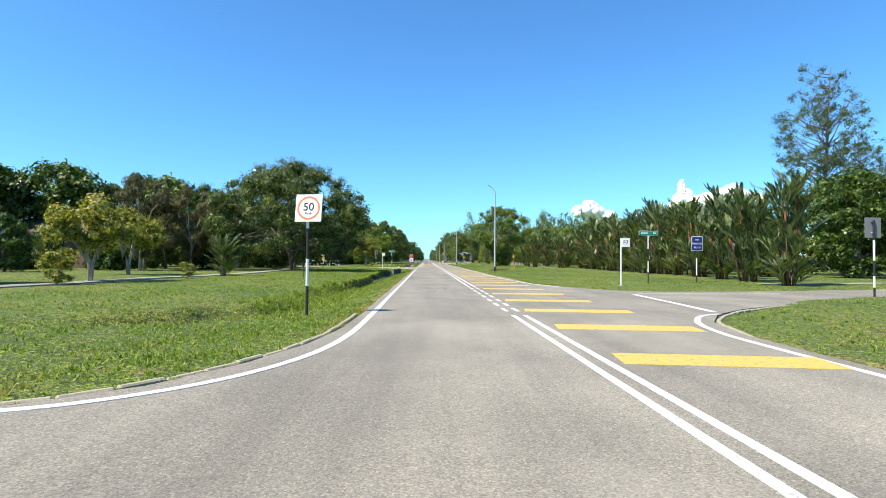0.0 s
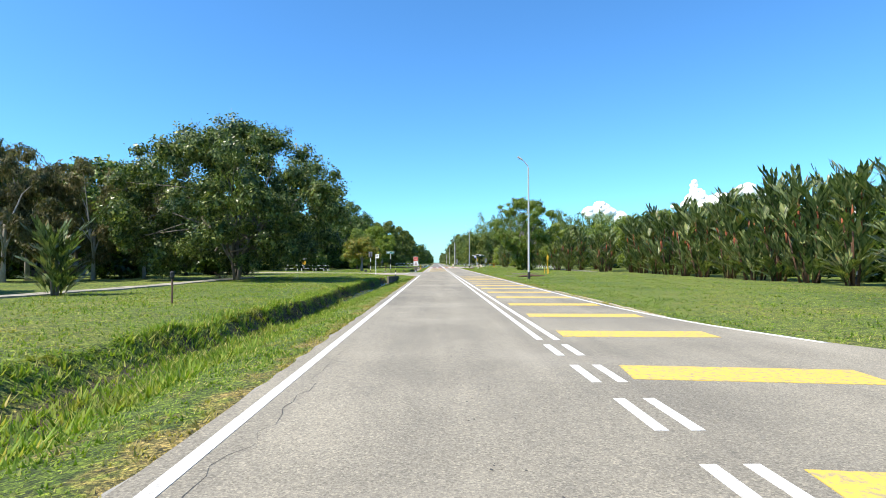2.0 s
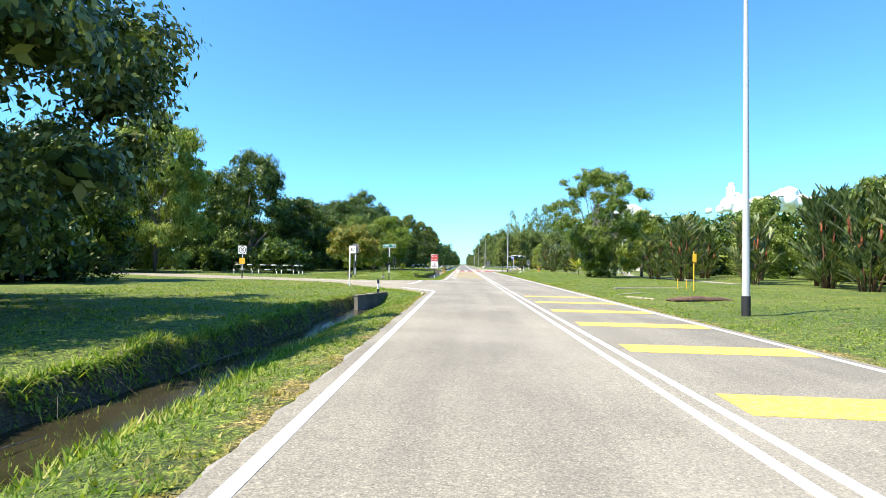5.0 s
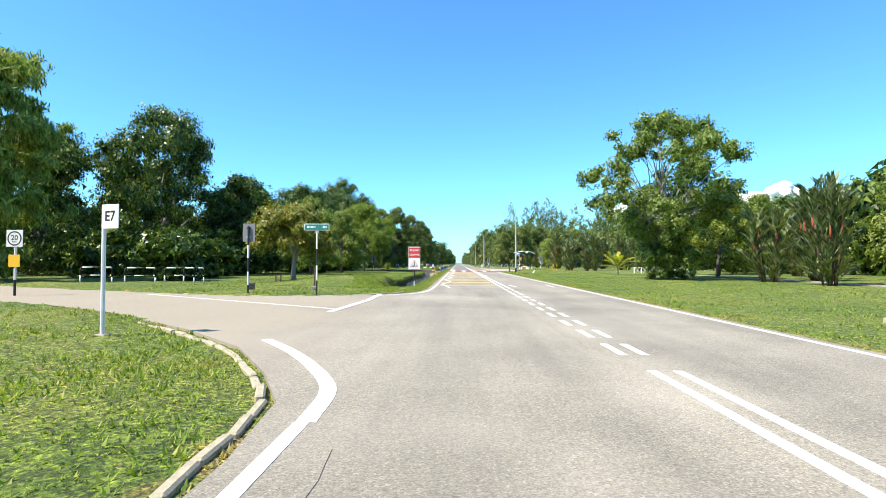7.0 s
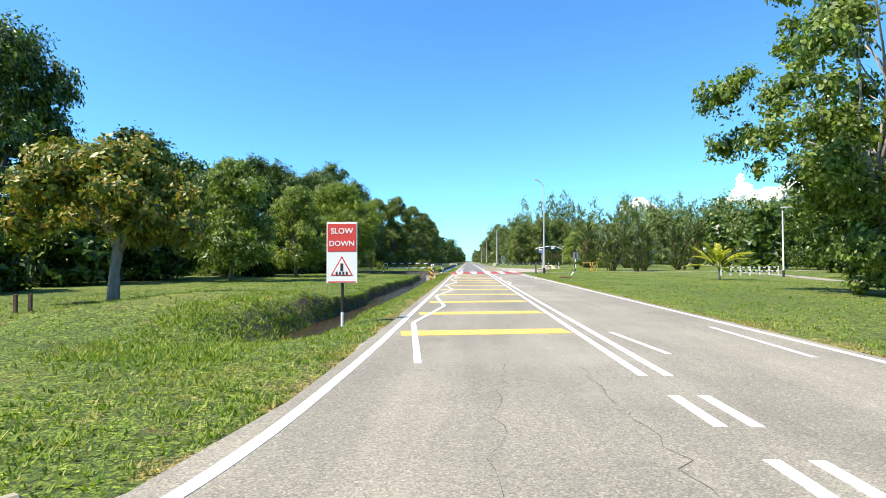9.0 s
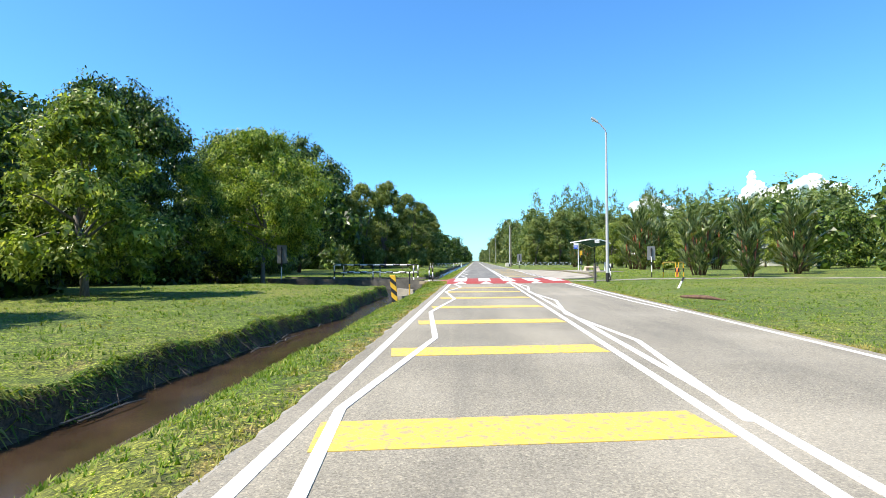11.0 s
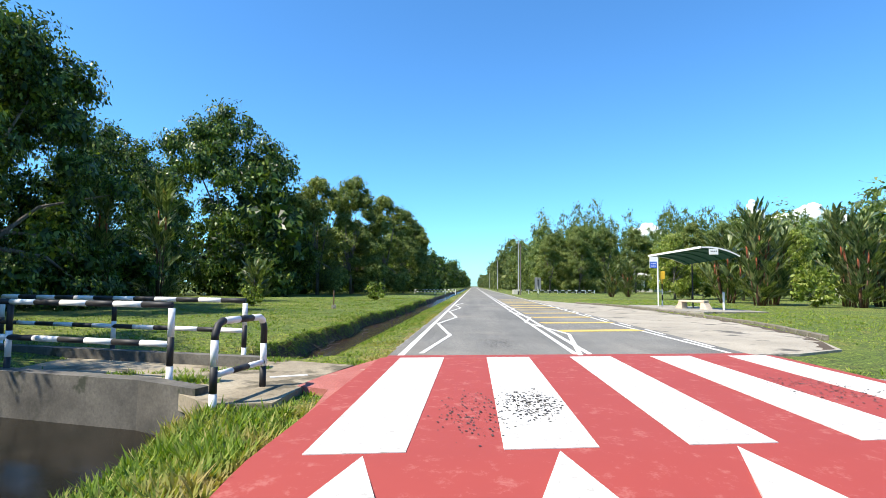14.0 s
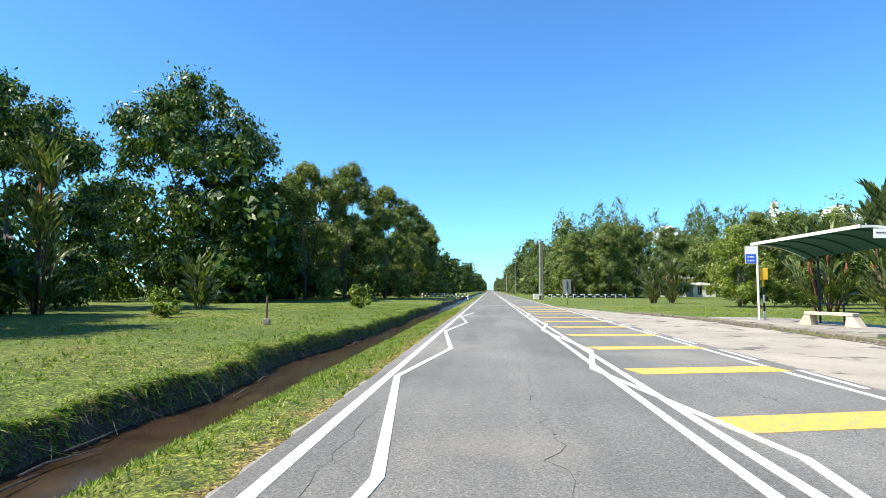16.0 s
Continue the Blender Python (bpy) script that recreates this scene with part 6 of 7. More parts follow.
KINDS = {
    "broad": tree_kind("broadleaf_tree", 11.4, 8.3, 0.6, LEAF_GLOSSY, 110000, 0.185, clumps=170, seed=4, trunk=0.24, tight=0.125, stems=6, limbs=50, droop=0.5, squash=0.75, profile=[(0, 0.55), (0.15, 0.8), (0.35, 0.97), (0.6, 1.0), (0.76, 0.85), (0.9, 0.5), (1, 0.15)], label="spreading dense broadleaf tree with branches down to the grass"),
    "airy": tree_kind("broadleaf_tree", 11.5, 5.6, 1.0, LEAF_BRIGHT, 56000, 0.185, BARK_PALE, clumps=130, seed=5, trunk=0.21, tight=0.135, stems=6, limbs=60, droop=0.5, profile=[(0, 0.18), (0.2, 0.42), (0.42, 0.86), (0.6, 1.0), (0.8, 0.92), (0.92, 0.6), (1, 0.3)], label="tall airy broadleaf tree with pale limbs and gaps in its crown"),
    "round": tree_kind("round_tree", 9.5, 4.4, 0.0, LEAF_DARK, 26000, 0.22, clumps=75, seed=8, trunk=0.2, tight=0.20, dome=2.4, three=True, label="rounded dark green tree with a dense crown"),
    "mound": tree_kind("dense_tree", 14, 6.4, 0.0, LEAF_DARK, 56000, 0.23, clumps=130, seed=11, trunk=0.3, tight=0.165, droop=0.8, slim=0.45, profile=[(0, 0.85), (0.3, 1.0), (0.55, 0.95), (0.75, 0.76), (0.9, 0.48), (1, 0.2)], label="tall dense dark tree with foliage to the ground"),
    "weeping": tree_kind("weeping_tree", 12.3, 4.6, 0.2, LEAF_FINE, 22000, 0.46, clumps=60, seed=13, trunk=0.22, tight=0.22, droop=1.6, slim=0.2, dome=2.0, three=True, label="feathery drooping tree with narrow leaves"),
    "brown": tree_kind("sparse_tree", 9.8, 3.3, 1.0, LEAF_BROWN, 12000, 0.27, BARK_PALE, clumps=44, seed=17, trunk=0.15, tight=0.22, droop=1.0, slim=0.25, three=True, label="sparse brownish tree with thin hanging twigs"),
    "bamboo": tree_kind("bamboo_clump", 15.5, 5.6, 0.2, LEAF_BAMBOO, 60000, 0.36, clumps=120, seed=15, trunk=0.12, tight=0.165, droop=1.3, slim=0.22, stems=5, limbs=20, profile=[(0, 0.75), (0.3, 1.0), (0.6, 0.95), (0.82, 0.75), (1, 0.4)], label="tall feathery yellow-green bamboo clump"),
    "yellow": tree_kind("yellowing_tree", 5.0, 2.9, 1.7, LEAF_YELLOW, 26000, 0.17, BARK_PALE, clumps=60, seed=19, trunk=0.17, tight=0.20, droop=0.6, profile=[(0, 0.85), (0.3, 1.0), (0.6, 0.9), (0.85, 0.62), (1, 0.3)], label="small umbrella-shaped tree with yellowing leaves and a pale trunk"),
    "golden": tree_kind("yellowing_tree", 4.7, 2.5, 1.7, LEAF_GOLD, 12000, 0.17, BARK_PALE, clumps=44, seed=20, trunk=0.13, tight=0.20, stems=3, limbs=18, droop=0.4, profile=[(0, 0.55), (0.3, 1.0), (0.6, 0.95), (0.85, 0.6), (1, 0.25)], label="small open tree with golden yellow leaves and pale forked trunks"),
    "pale_bush": tree_kind("bush", 2.0, 0.95, 0.0, LEAF_GOLD, 1800, 0.15, clumps=24, seed=30, trunk=0.04, tight=0.30, limbs=8, stems=3, label="small yellow-green leafy bush on the lawn"),
    "lime": tree_kind("garden_tree", 9.4, 3.8, 0.7, LEAF_BRIGHT, 20000, 0.22, clumps=75, seed=23, trunk=0.17, tight=0.21, droop=0.5, slim=0.42, dome=1.7, three=True, label="light green garden tree with a loose pointed crown"),
    "garden": tree_kind("garden_tree", 11.0, 4.9, 1.6, LEAF_LIME, 62000, 0.165, clumps=120, seed=25, trunk=0.15, tight=0.16, droop=0.7, slim=0.42, profile=[(0, 0.6), (0.25, 0.95), (0.5, 1.0), (0.75, 0.85), (0.9, 0.55), (1, 0.25)], label="bright green garden tree with small leaves and a dark trunk"),
    "olive": tree_kind("roadside_tree", 15.5, 5.2, 0.2, LEAF_OLIVE, 34000, 0.25, clumps=100, seed=27, trunk=0.2, tight=0.17, droop=0.3, slim=0.42, dome=1.9, three=True, label="olive green roadside tree with a loose uneven crown"),
    "back": tree_kind("background_tree", 14, 6.4, 0.0, LEAF_DARK, 11000, 0.45, clumps=60, seed=12, trunk=0.3, tight=0.25, droop=0.6, dome=2.2, three=True, label="dark tree in the woods behind the lawn"),
    "bush": tree_kind("bush", 2.0, 1.0, 0.0, LEAF_BRIGHT, 1000, 0.2, clumps=18, seed=29, trunk=0.04, tight=0.34, limbs=6, stems=3, label="small leafy bush on the lawn"),
    "under": tree_kind("undergrowth_shrub", 4.4, 3.0, 0.0, LEAF_DARK, 5000, 0.34, clumps=34, seed=31, trunk=0.08, tight=0.28, limbs=6, stems=3, dome=2.2, three=True, label="dark undergrowth shrub below the trees"),
    "tall": tree_kind("casuarina", 26.5, 5.6, 8.0, LEAF_FINE, 20000, 0.25, BARK, clumps=230, seed=41, trunk=0.30, tight=0.13, slim=0.18, droop=-0.3, limbs=120, leader=True, three=True, label="very tall open casuarina with thin dark branches"),
    "palm_a": palm_kind("sealing_wax_palm", 7.3, 13, 43, "clump of upright feather palms with reddish stems", 0.62, 2.1, 7),
    "palm_b": palm_kind("sealing_wax_palm", 6.5, 12, 47, "clump of upright feather palms with reddish stems", 0.7, 2.05, 7),
    "palm_c": palm_kind("sealing_wax_palm", 5.4, 11, 53, "low clump of upright feather palms with reddish stems", 0.72, 1.8, 7),
    "slim_palm": palm_kind("sealing_wax_palm", 8.0, 6, 57, "slender feather palm with bare reddish stems below dark trees", 0.35, 1.9, 8),
    "coconut": palm_kind("young_palm", 2.3, 1, 59, "young yellow-green palm with arching fronds", 0.1, 1.7, 14, leaf=LEAF_LEMON, bark=BARK, rise=(25, 70), low=False, leaflets=16, feather=True),
    "fan": palm_kind("young_palm", 3.4, 6, 61, "young upright palm bush on the lawn", 0.22, 1.6, 9, bark=BARK, rise=(58, 84), leaflets=9),
}
USED = set()


def plant(kind, x, y, size=1.0, turn=None, tall=1.0):
    ob = KINDS[kind]
    turn = rng.uniform(0, 360) if turn is None else turn
    m = pose(x, y, gz(x, y) - 0.04, 0, 0, turn) @ Matrix.Diagonal((size, size, size * tall, 1))
    if kind not in USED:
        USED.add(kind)
        ob.matrix_basis = m
        KINDS[kind] = ob
        FIRST[kind] = (size, tall)
        return ob
    s0, t0 = FIRST[kind]
    c = copy_thing(ob, pose(x, y, gz(x, y) - 0.04, 0, 0, turn))
    c.scale = (size, size, size * tall)
    return c


FIRST = {}
plant("airy", 13.8, 89.7, 1.0, 180)
plant("broad", -13.9, 43.0, 1.0, 0)
# left side, near junction
for kind, x, y, s, *more in (("golden", -17.3, 16.0, 0.95), ("golden", -21.5, 27.0, 1.0), ("pale_bush", -16.9, 13.0, 0.9), ("pale_bush", -15.0, 21.8, 0.55), ("fan", -14.5, 26.3, 0.9), ("fan", -21.5, 13.5, 1.2), ("fan", -26, 15, 1.4),
                      ("brown", -27.6, 40, 0.95), ("brown", -24.8, 44.5, 0.9), ("brown", -29.5, 44.5, 1.05), ("brown", -22.5, 47, 0.85), ("round", -24.0, 57, 0.85), ("round", -31, 52, 0.9),
                      ("back", -38, 66, 0.95), ("back", -46, 56, 0.95), ("back", -52, 52, 0.9), ("round", -27.5, 62, 0.95), ("back", -45, 40, 0.62), ("back", -52, 46, 0.75), ("back", -58, 60, 0.9), ("weeping", -42, 60, 0.9),
                      ("fan", -35, 38, 1.1), ("round", -34, 32, 0.5), ("under", -31, 41, 0.8), ("under", -26, 50, 0.9), ("under", -20.5, 57, 1.0), ("under", -35.5, 49, 0.9), ("under", -40, 44, 0.9),
                      # round the second side road
                      ("round", -21.5, 61.5, 0.85), ("bamboo", -30.0, 83.5, 1.0), ("mound", -38, 80, 1.0), ("under", -19, 85.5, 0.8), ("mound", -27.8, 100, 1.02, 1.1), ("mound", -36, 96, 0.95), ("back", -34, 108, 0.9),
                      ("mound", -20.5, 123, 0.84), ("under", -21, 92, 0.9), ("under", -22, 99, 1.0), ("under", -20.5, 106, 1.0), ("yellow", -11.5, 88.0, 1.02), ("round", -22.5, 106, 1.08), ("under", -36, 88, 0.9), ("under", -42, 84, 0.9), ("under", -27, 92, 0.9), ("under", -48, 90, 0.9), ("under", -33, 99, 0.9), ("lime", -14.5, 103, 0.8), ("lime", -13.5, 112, 0.75),
                      ("round", -25, 121, 1.0), ("back", -31, 126, 0.9), ("under", -17.5, 129.5, 0.8), ("under", -24, 128, 1.0), ("round", -21, 114, 0.9), ("under", -17.5, 112, 0.9), ("under", -18.5, 124, 0.8),
                      # by the crossing and beyond
                      ("garden", -13.7, 127.6, 0.96), ("mound", -26, 134, 0.95), ("mound", -25, 146, 1.0), ("mound", -21, 141, 0.95), ("under", -20, 136.5, 0.9), ("under", -21, 150, 0.9), ("slim_palm", -19.6, 147.3, 0.85), ("slim_palm", -19.8, 152.8, 1.0),
                      ("bush", -13.6, 152.3, 0.65), ("mound", -27.6, 178, 1.5, 1.01), ("round", -21.5, 180, 1.0), ("mound", -26.5, 158, 0.92), ("bush", -8.3, 164.5, 0.8), ("under", -20.5, 172, 0.9), ("fan", -16.5, 160, 1.0),
                      ("olive", -20.0, 187, 0.97), ("olive", -16.6, 191, 1.02), ("round", -18, 198, 1.15), ("olive", -13.2, 197, 0.92), ("olive", -11.4, 205, 0.86), ("olive", -10.6, 217, 0.8), ("lime", -13.5, 216, 1.3)):
    plant(kind, x, y, s, tall=more[0] if more else 1.0)
# right side: palm hedge and trees behind
for i, (x, y, s) in enumerate(((18.0, 14.6, 0.9), (18.9, 19.4, 1.0), (19.6, 23.6, 0.95), (20.3, 27.8, 1.05), (20.6, 31.6, 0.95), (21.3, 35.6, 1.05), (21.9, 39.4, 1.0), (22.6, 43.0, 1.08), (22.9, 46.6, 1.0), (22.7, 50.4, 1.05),
                               (22.9, 54, 0.98), (23.1, 57.6, 1.05), (23.2, 61.4, 1.0), (23.3, 65, 1.0), (23.5, 68.6, 0.95), (22.2, 75.5, 0.9), (25.8, 73, 1.0), (24.2, 79.5, 0.9), (18.9, 80.6, 0.82), (18.3, 84.9, 0.78), (22.4, 87, 0.9),
                               (27, 94, 0.95), (30, 101, 0.95), (17.4, 137.4, 0.8), (21.6, 138.2, 0.85), (19.2, 133.4, 0.6), (26.2, 139.8, 0.85), (28.8, 145, 0.95), (19.6, 158.8, 1.0), (22.5, 162.5, 1.02), (24.6, 156.2, 0.85),
                               (20.8, 166, 1.0), (26.2, 160, 1.05), (29, 160.5, 1.05), (33, 150, 1.0), (24.5, 13.0, 0.9), (28.5, 15.2, 0.9), (17.5, 190, 0.7), (20.5, 193, 0.7))):
    plant(("palm_a", "palm_b", "palm_a", "palm_c")[i % 4], x, y, s * (0.92 if y < 34 else 1.0) * (1.0 if i % 4 != 3 else 1.15))
for kind, x, y, s in (("tall", 47, 50, 0.95), ("tall", 60, 60, 0.8), ("coconut", 15.3, 105, 1.2), ("bush", 13.6, 89.2, 0.9), ("bush", 15.2, 89.5, 0.75), ("bush", 14.6, 90.8, 0.85), ("bush", 13.2, 90.5, 0.6), ("bush", 21.2, 155.4, 1.3), ("lime", 20.8, 96.5, 0.85),
                      ("round", 33, 28, 0.9), ("back", 38, 36, 0.68), ("round", 30, 38, 0.8), ("round", 33, 48, 0.85), ("back", 42, 28, 0.75), ("back", 50, 34, 0.8), ("round", 31, 58, 0.85), ("back", 36, 66, 0.6),
                      ("lime", 29, 72, 0.85), ("back", 35, 80, 0.6), ("lime", 30, 88, 0.9), ("back", 40, 92, 0.68), ("round", 26.5, 108, 0.9), ("lime", 33, 112, 0.95), ("back", 40, 108, 0.7), ("back", 48, 100, 0.8),
                      ("back", 38, 124, 0.68), ("back", 48, 130, 0.8), ("back", 45, 142, 0.7), ("lime", 44, 178, 0.8), ("back", 52, 172, 0.6), ("olive", 24, 181, 0.55), ("olive", 30, 186, 0.6), ("lime", 21, 178, 0.75),
                      ("round", 27, 176, 0.7), ("lime", 33, 178, 0.8), ("olive", 37, 190, 0.62), ("olive", 14.5, 224, 0.72), ("olive", 20.5, 226, 0.85), ("olive", 27.5, 234, 0.9), ("olive", 35, 238, 0.9), ("olive", 24, 238, 0.95), ("olive", 18, 240, 0.85),
                      ("olive", 58, 232, 1.0), ("under", 27, 40, 0.8), ("under", 28, 50, 0.8), ("under", 29, 62, 0.8), ("under", 27, 30, 0.7)):
    plant(kind, x, y, s)


def far_wood(name, x0, x1, y0, y1, n_trees, h, seed, label, leaf, density=900, size=0.75):
    """Rows of far trees, crowns and trunks, as one mass."""
    g = np.random.default_rng(seed)
    tx, ty = g.uniform(x0, x1, n_trees), np.linspace(y0, y1, n_trees) + g.normal(size=n_trees) * 3
    th = h * g.uniform(0.75, 1.15, n_trees)
    c, r = [], []
    for x, y, t in zip(tx, ty, th):
        for k in range(12):
            z = t * (0.06 + 0.84 * k / 11)
            w = t * 0.30 * (1 - abs(k / 11 - 0.4) * 0.9)
            a = g.uniform(0, 6.28)
            c.append((x + math.cos(a) * w * g.random(), y + math.sin(a) * w * g.random(), z))
            q = t * g.uniform(0.10, 0.2)
            r.append((q, q, q * 0.9))
    v, f = leaf_cloud(np.array(c), np.array(r), n_trees * density, size, 0.4, 0.5, 0.4, seed, True)
    tagged(new(name, array_mesh(name, v, f, leaf)), label, "woods", kind="stuff")


far_wood("far_trees", -18, -10.5, 224, 520, 44, 13, 71, "row of dark green trees lining the far road", LEAF_DARK)
far_wood("far_trees", 11, 20, 286, 520, 36, 15.0, 73, "row of grey-green trees lining the far road", LEAF_FINE)
far_wood("far_trees", -40, -22, 175, 420, 40, 12, 79, "dark woods behind the roadside trees", LEAF_DARK, 700)
def tall_wood(x0, x1, y0, y1, n_trees, h, seed, label, density=1500):
    """Tall far casuarinas: open tapering crowns of upswept wispy sprays over bare trunks, as one mass."""
    g = np.random.default_rng(seed)
    c, r = [], []
    for k in range(n_trees):
        x, y, t = g.uniform(x0, x1), g.uniform(y0, y1), h * g.uniform(0.72, 1.08)
        wide = t * g.uniform(0.17, 0.27)
        for j in range(26):
            u = j / 25
            w = wide * (1 - u) ** 0.45 * (0.4 + 0.6 * min(u / 0.25, 1))
            a = g.uniform(0, 6.28)
            c.append((x + math.cos(a) * w, y + math.sin(a) * w, t * (0.12 + 0.85 * u)))
            q = t * g.uniform(0.045, 0.10) * (1.15 - 0.6 * u)
            r.append((q, q, q * 1.5))
    v, f = leaf_cloud(np.array(c), np.array(r), n_trees * density, 0.85, -0.9, 0.22, 0.3, seed, True)
    tagged(new("far_trees", array_mesh("far_trees", v, f, LEAF_OLIVE)), label, "woods", kind="stuff")


tall_wood(36, 128, 316, 345, 72, 31.5, 131, "tall wispy casuarina woods beyond the side road")
tall_wood(28, 40, 346, 760, 60, 32.0, 133, "tall wispy casuarinas receding along the road", 900)
far_wood("far_trees", 55, 90, 175, 260, 40, 17.0, 111, "olive green woods beyond the bus stop", LEAF_OLIVE, 900, 0.6)
far_wood("far_trees", 30, 75, 272, 292, 34, 15.0, 119, "tall olive green woods behind the kiosk", LEAF_OLIVE, 1900, 0.5)
far_wood("far_trees", 14, 27, 232, 290, 30, 14.0, 123, "olive green trees beside the road", LEAF_OLIVE, 2000, 0.45)
far_wood("far_trees", 34, 60, 60, 160, 40, 9.5, 113, "green woods behind the palms", LEAF_DARK, 800, 0.75)
far_wood("far_trees", -32, -20, 178, 260, 24, 13, 117, "dark woods behind the roadside trees", LEAF_DARK, 1000, 0.7)
far_wood("far_trees", -13, -7, 520, 1100, 34, 12, 89, "distant trees closing in on the road", LEAF_DARK, 500, 1.2)
far_wood("far_trees", 9, 15, 520, 1100, 34, 12, 97, "distant trees closing in on the road", LEAF_FINE, 500, 1.2)
far_wood("far_trees", -75, -50, 0, 190, 60, 13, 101, "dark woods behind the lawns", LEAF_DARK, 450, 0.95)
far_wood("far_trees", 56, 80, 0, 240, 64, 11.5, 103, "woods behind the palms", LEAF_DARK, 450, 0.95)
far_wood("far_trees", -30, 34, -150, -60, 40, 12, 107, "woods beside the road behind", LEAF_DARK, 300, 1.2)


# ---- grass ----
def grass(name, x0, x1, y0, y1, n, h, seed, label, power=1.0, blades=4, low=-0.47):
    """Tufts of a few broad blades each, denser in patches."""
    g = np.random.default_rng(seed)
    n = n // blades
    x = x0 + (x1 - x0) * g.random(n) ** power
    y = g.uniform(y0, y1, n)
    patch = 0.5 + 0.5 * np.sin(x * 1.7 + 2 * np.sin(y * 0.9)) * np.cos(y * 1.3 + np.sin(x * 2.1))
    keep = g.random(n) < 0.35 + 0.65 * patch
    x, y, patch = x[keep], y[keep], patch[keep]
    tall = (0.5 + 1.0 * g.random(len(x)) ** 2) * (0.7 + 0.5 * patch)
    x, y, tall = (np.repeat(q, blades) for q in (x, y, tall))
    k = len(x)
    a = g.uniform(0, 6.28, k)
    x, y = x + np.cos(a) * 0.03, y + np.sin(a) * 0.03
    ok = ~paved(x, y)
    z = ground_height(x, y)
    ok &= z > low
    x, y, z, tall, a = x[ok], y[ok], z[ok], tall[ok], a[ok]
    k = len(x)
    hh = h * tall * g.uniform(0.7, 1.2, k)
    w = 0.007 + 0.008 * g.random(k) + 0.05 * hh
    out = hh * g.uniform(0.2, 1.3, k)
    base = np.stack([x, y, z - 0.01], 1)
    side = np.stack([-np.sin(a) * w, np.cos(a) * w, 0 * w], 1)
    tip = base + np.stack([np.cos(a) * out, np.sin(a) * out, hh], 1)
    v = np.stack([base - side, base + side, tip], 1).reshape(-1, 3)
    tagged(new(name, array_mesh(name, v, np.arange(3 * k).reshape(k, 3), GRASS)), label, "grass", kind="stuff")


GL = "short tufty green grass with some dry blades"
grass("grass", -1.8, -4.2, -8, 60, 130000, 0.05, 1, GL)
grass("grass", -1.8, -4.2, 74, 170, 170000, 0.05, 2, GL)
grass("grass", -4.3, -15, -8, 66, 180000, 0.06, 3, GL, power=1.7)
grass("grass", -4.3, -15, 70, 175, 200000, 0.06, 4, GL, power=1.7)
grass("grass", 5.2, 18, -6, 130, 230000, 0.055, 5, GL, power=1.8)
grass("grass", 9, 18, 130, 175, 40000, 0.07, 6, GL)


grass("ditch_weeds", -5.3, -3.2, 4, 44, 60000, 0.13, 7, "rank half-dead weeds along the ditch bed", low=-0.9)
grass("ditch_weeds", -5.2, -3.4, 44, 55, 5000, 0.10, 8, "sparse weeds standing in the ditch", low=-0.9)


grass("grass", -1.85, -3.3, 123.2, 126.4, 9000, 0.10, 9, "rank tufts of half-dry grass beside the crossing")
grass("bank_grass", -3.3, -6.2, 78.3, 90, 26000, 0.075, 10, "thick green grass over the bank at the head of the ditch", low=-0.62)


def weeds(x0, y0, x1, y1, n, spread, h, seed):
    """Weeds along a joint or at the foot of a wall."""
    g = np.random.default_rng(seed)
    t = np.repeat(g.random(n) ** 1.3, 6)
    k = len(t)
    x = x0 + (x1 - x0) * t + g.normal(size=k) * spread
    y = y0 + (y1 - y0) * t + g.normal(size=k) * spread
    a = g.uniform(0, 6.28, k)
    hh = h * g.uniform(0.4, 1.3, k)
    base = np.stack([x, y, np.full(k, 0.028)], 1)
    side = np.stack([-np.sin(a), np.cos(a), 0 * a], 1) * (0.006 + 0.05 * hh)[:, None]
    tip = base + np.stack([np.cos(a) * hh, np.sin(a) * hh, hh], 1)
    v = np.stack([base - side, base + side, tip], 1).reshape(-1, 3)
    tagged(new("weeds", array_mesh("weeds", v, np.arange(3 * k).reshape(k, 3), GRASS)), "small weeds in a joint of the concrete", "weeds", kind="stuff")


weeds(-3.3, 128.7, -5.2, 127.9, 90, 0.05, 0.06, 81)
weeds(-3.6, 127.5, -4.2, 127.75, 60, 0.08, 0.09, 82)
weeds(-3.4, 129.45, -9, 130.6, 140, 0.06, 0.07, 83)


def lip_x(y):
    """Where the lawn breaks off above the ditch."""
    w = 0.18 * wobble(0 * y, y, 0.35, 3) + 0.08 * wobble(0 * y, y, 1.3, 4) + 0.05 * wobble(0 * y, y, 4.1, 5)
    soft = 1 - ease(12, 26, y)
    return -4.86 + 1.2 * w - 0.45 * soft


def overhang(y0, y1, n, seed):
    """Longer grass that hangs over the ditch edge."""
    g = np.random.default_rng(seed)
    y = g.uniform(y0, y1, n)
    x = lip_x(y) + g.normal(size=n) * 0.09 + 0.06
    z = ground_height(x, y)
    ln = 0.07 + 0.16 * g.random(n) ** 2
    base = np.stack([x, y, z], 1)
    tip = base + np.stack([ln * g.uniform(0.3, 1.0, n), g.normal(size=n) * ln * 0.5, ln * g.uniform(-0.9, 0.5, n)], 1)
    side = np.stack([g.normal(size=n) * 0.006, 0.011 + 0.006 * g.random(n), 0 * y], 1)
    v = np.stack([base - side, base + side, tip], 1).reshape(-1, 3)
    tagged(new("ditch_edge_grass", array_mesh("ditch_edge_grass", v, np.arange(3 * n).reshape(n, 3), GRASS)), "longer grass hanging over the ditch edge", "grass", kind="stuff")


overhang(10, 55, 17000, 51)
overhang(84, 121.5, 13000, 52)
overhang(131.5, 172, 16000, 53)


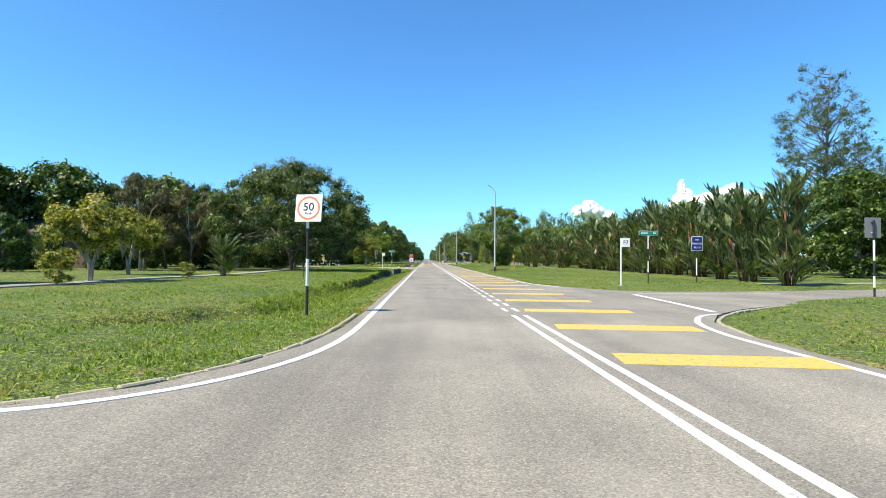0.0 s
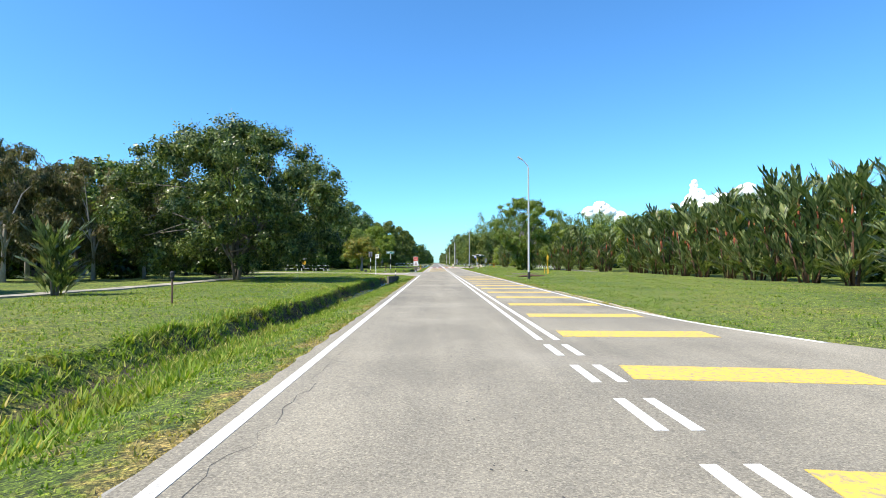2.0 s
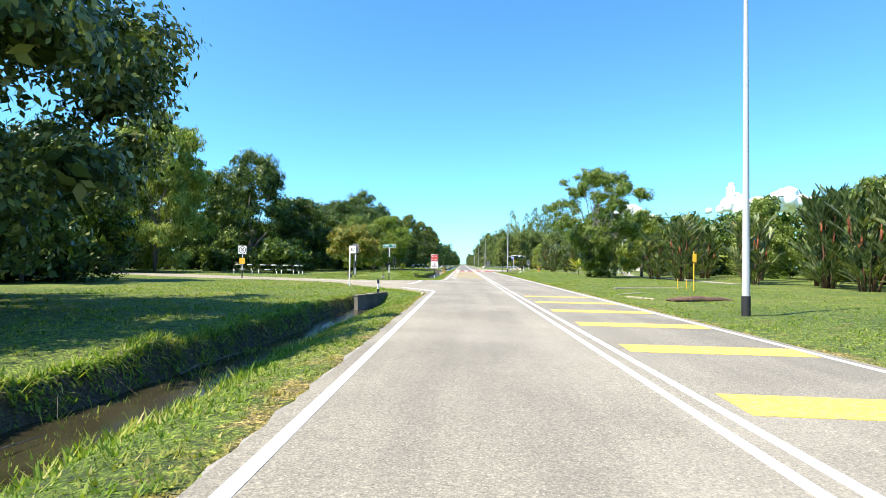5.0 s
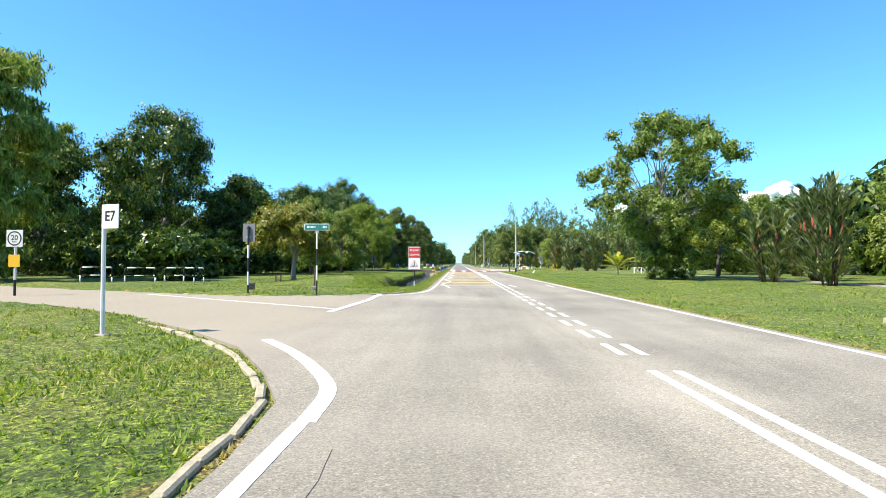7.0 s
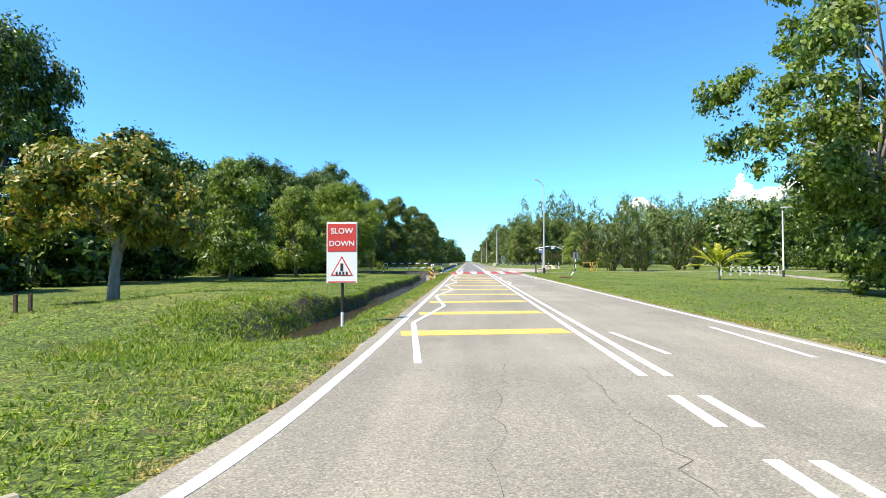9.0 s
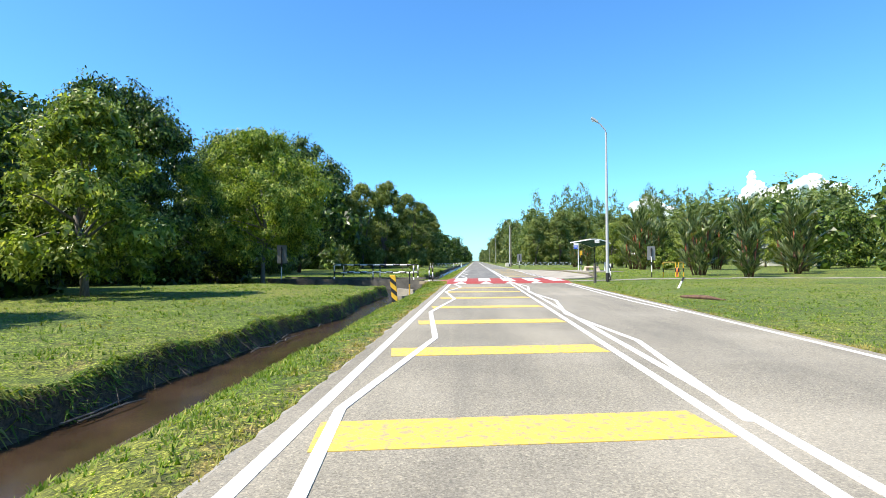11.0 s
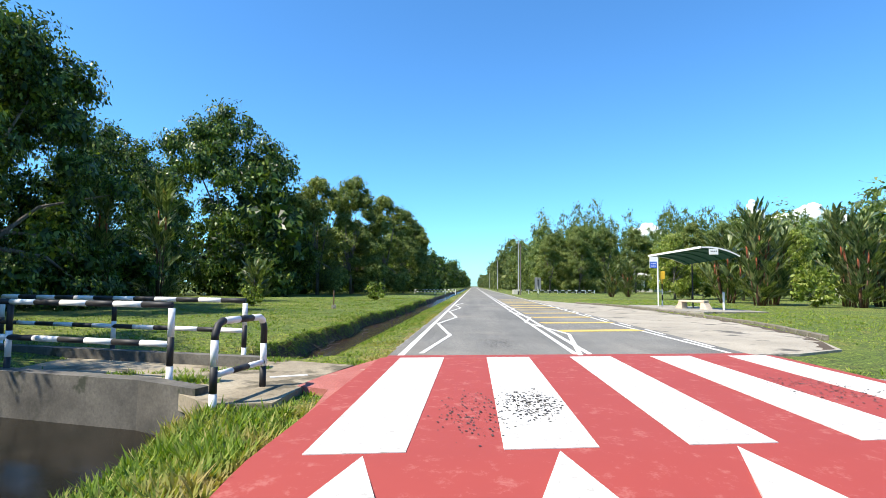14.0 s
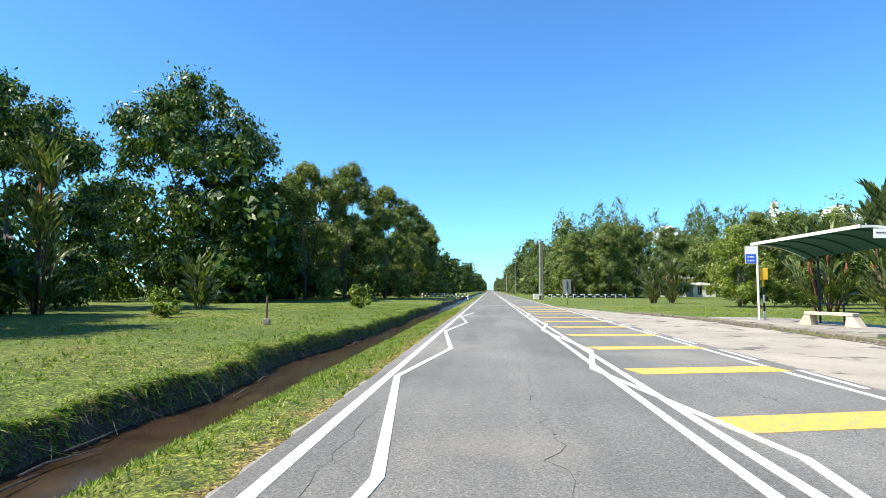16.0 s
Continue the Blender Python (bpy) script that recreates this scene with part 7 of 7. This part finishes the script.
def roots(y0, y1, n, seed):
    """Bare roots and twigs on the bank, some trailing into the water."""
    r = random.Random(seed)
    s = Shape()
    for k in range(n):
        y = r.uniform(y0, y1)
        x = float(lip_x(np.array([y]))[0]) + 0.1
        q = [(x, y, -0.12), (x + r.uniform(0.05, 0.16), y + r.uniform(-0.1, 0.1), -0.3), (x + r.uniform(0.15, 0.45), y + r.uniform(-0.35, 0.35), -0.47)]
        t = r.uniform(0.002, 0.006)
        s.tube(q, [t, t * 0.8, t * 0.4], 4, False)
    for k in range(n // 6):
        y = r.uniform(y0, y1)
        x = float(lip_x(np.array([y]))[0]) + r.uniform(0.25, 0.6)
        s.tube([(x, y, -0.44), (x + r.uniform(-0.1, 0.1), y + r.uniform(0.3, 0.7), -0.43), (x + r.uniform(-0.15, 0.15), y + r.uniform(0.8, 1.3), -0.46)], [0.012, 0.014, 0.006], 5, False)
    tagged(part("ditch_roots", s, ROOT), "bare grey-brown roots and twigs along the ditch bank", "roots", kind="stuff")


ROOT = bark_mat("bare_root", (0.05, 0.04, 0.03), (0.2, 0.165, 0.13))
roots(16, 54, 110, 61)
roots(100, 121, 60, 62)
roots(131.5, 150, 75, 63)


# ---- clouds low over the horizon ----
def cloud(x, y, z, w, h, seed):
    r = random.Random(seed)
    bm = bmesh.new()
    for k in range(40):
        a = r.gauss(0, 0.40)
        top = h * math.exp(-a * a * 3.0) * r.uniform(0.0, 1.0) ** 0.8
        q = w * r.uniform(0.08, 0.17) * (1.1 - 0.5 * top / h)
        bmesh.ops.create_icosphere(bm, subdivisions=2, radius=q, matrix=Matrix.Translation((a * w * 0.5, r.uniform(-0.15, 0.15) * w, top)))
    for v in bm.verts:
        v.co += v.normal * w * 0.022 * (noise.noise(v.co * (16.0 / w)) + 0.5 * noise.noise(v.co * (45.0 / w)))
    me = bpy.data.meshes.new("cloud")
    bm.to_mesh(me)
    bm.free()
    me.materials.append(CLOUD_MAT)
    me.polygons.foreach_set("use_smooth", [True] * len(me.polygons))
    ob = new("cloud", me)
    ob.location = (x, y, z)
    tagged(ob, "white cumulus cloud low over the trees", "cloud", kind="structure")


for ang, elev, w, h, seed in ((17.2, 5.0, 270, 105, 1), (26.4, 6.2, 170, 150, 2), (30.6, 5.9, 330, 90, 3), (28.4, 5.6, 260, 70, 4)):
    d = 3400.0
    cloud(math.sin(radians(ang)) * d, math.cos(radians(ang)) * d, d * math.tan(radians(elev)) - h * 0.3, w, h, seed)
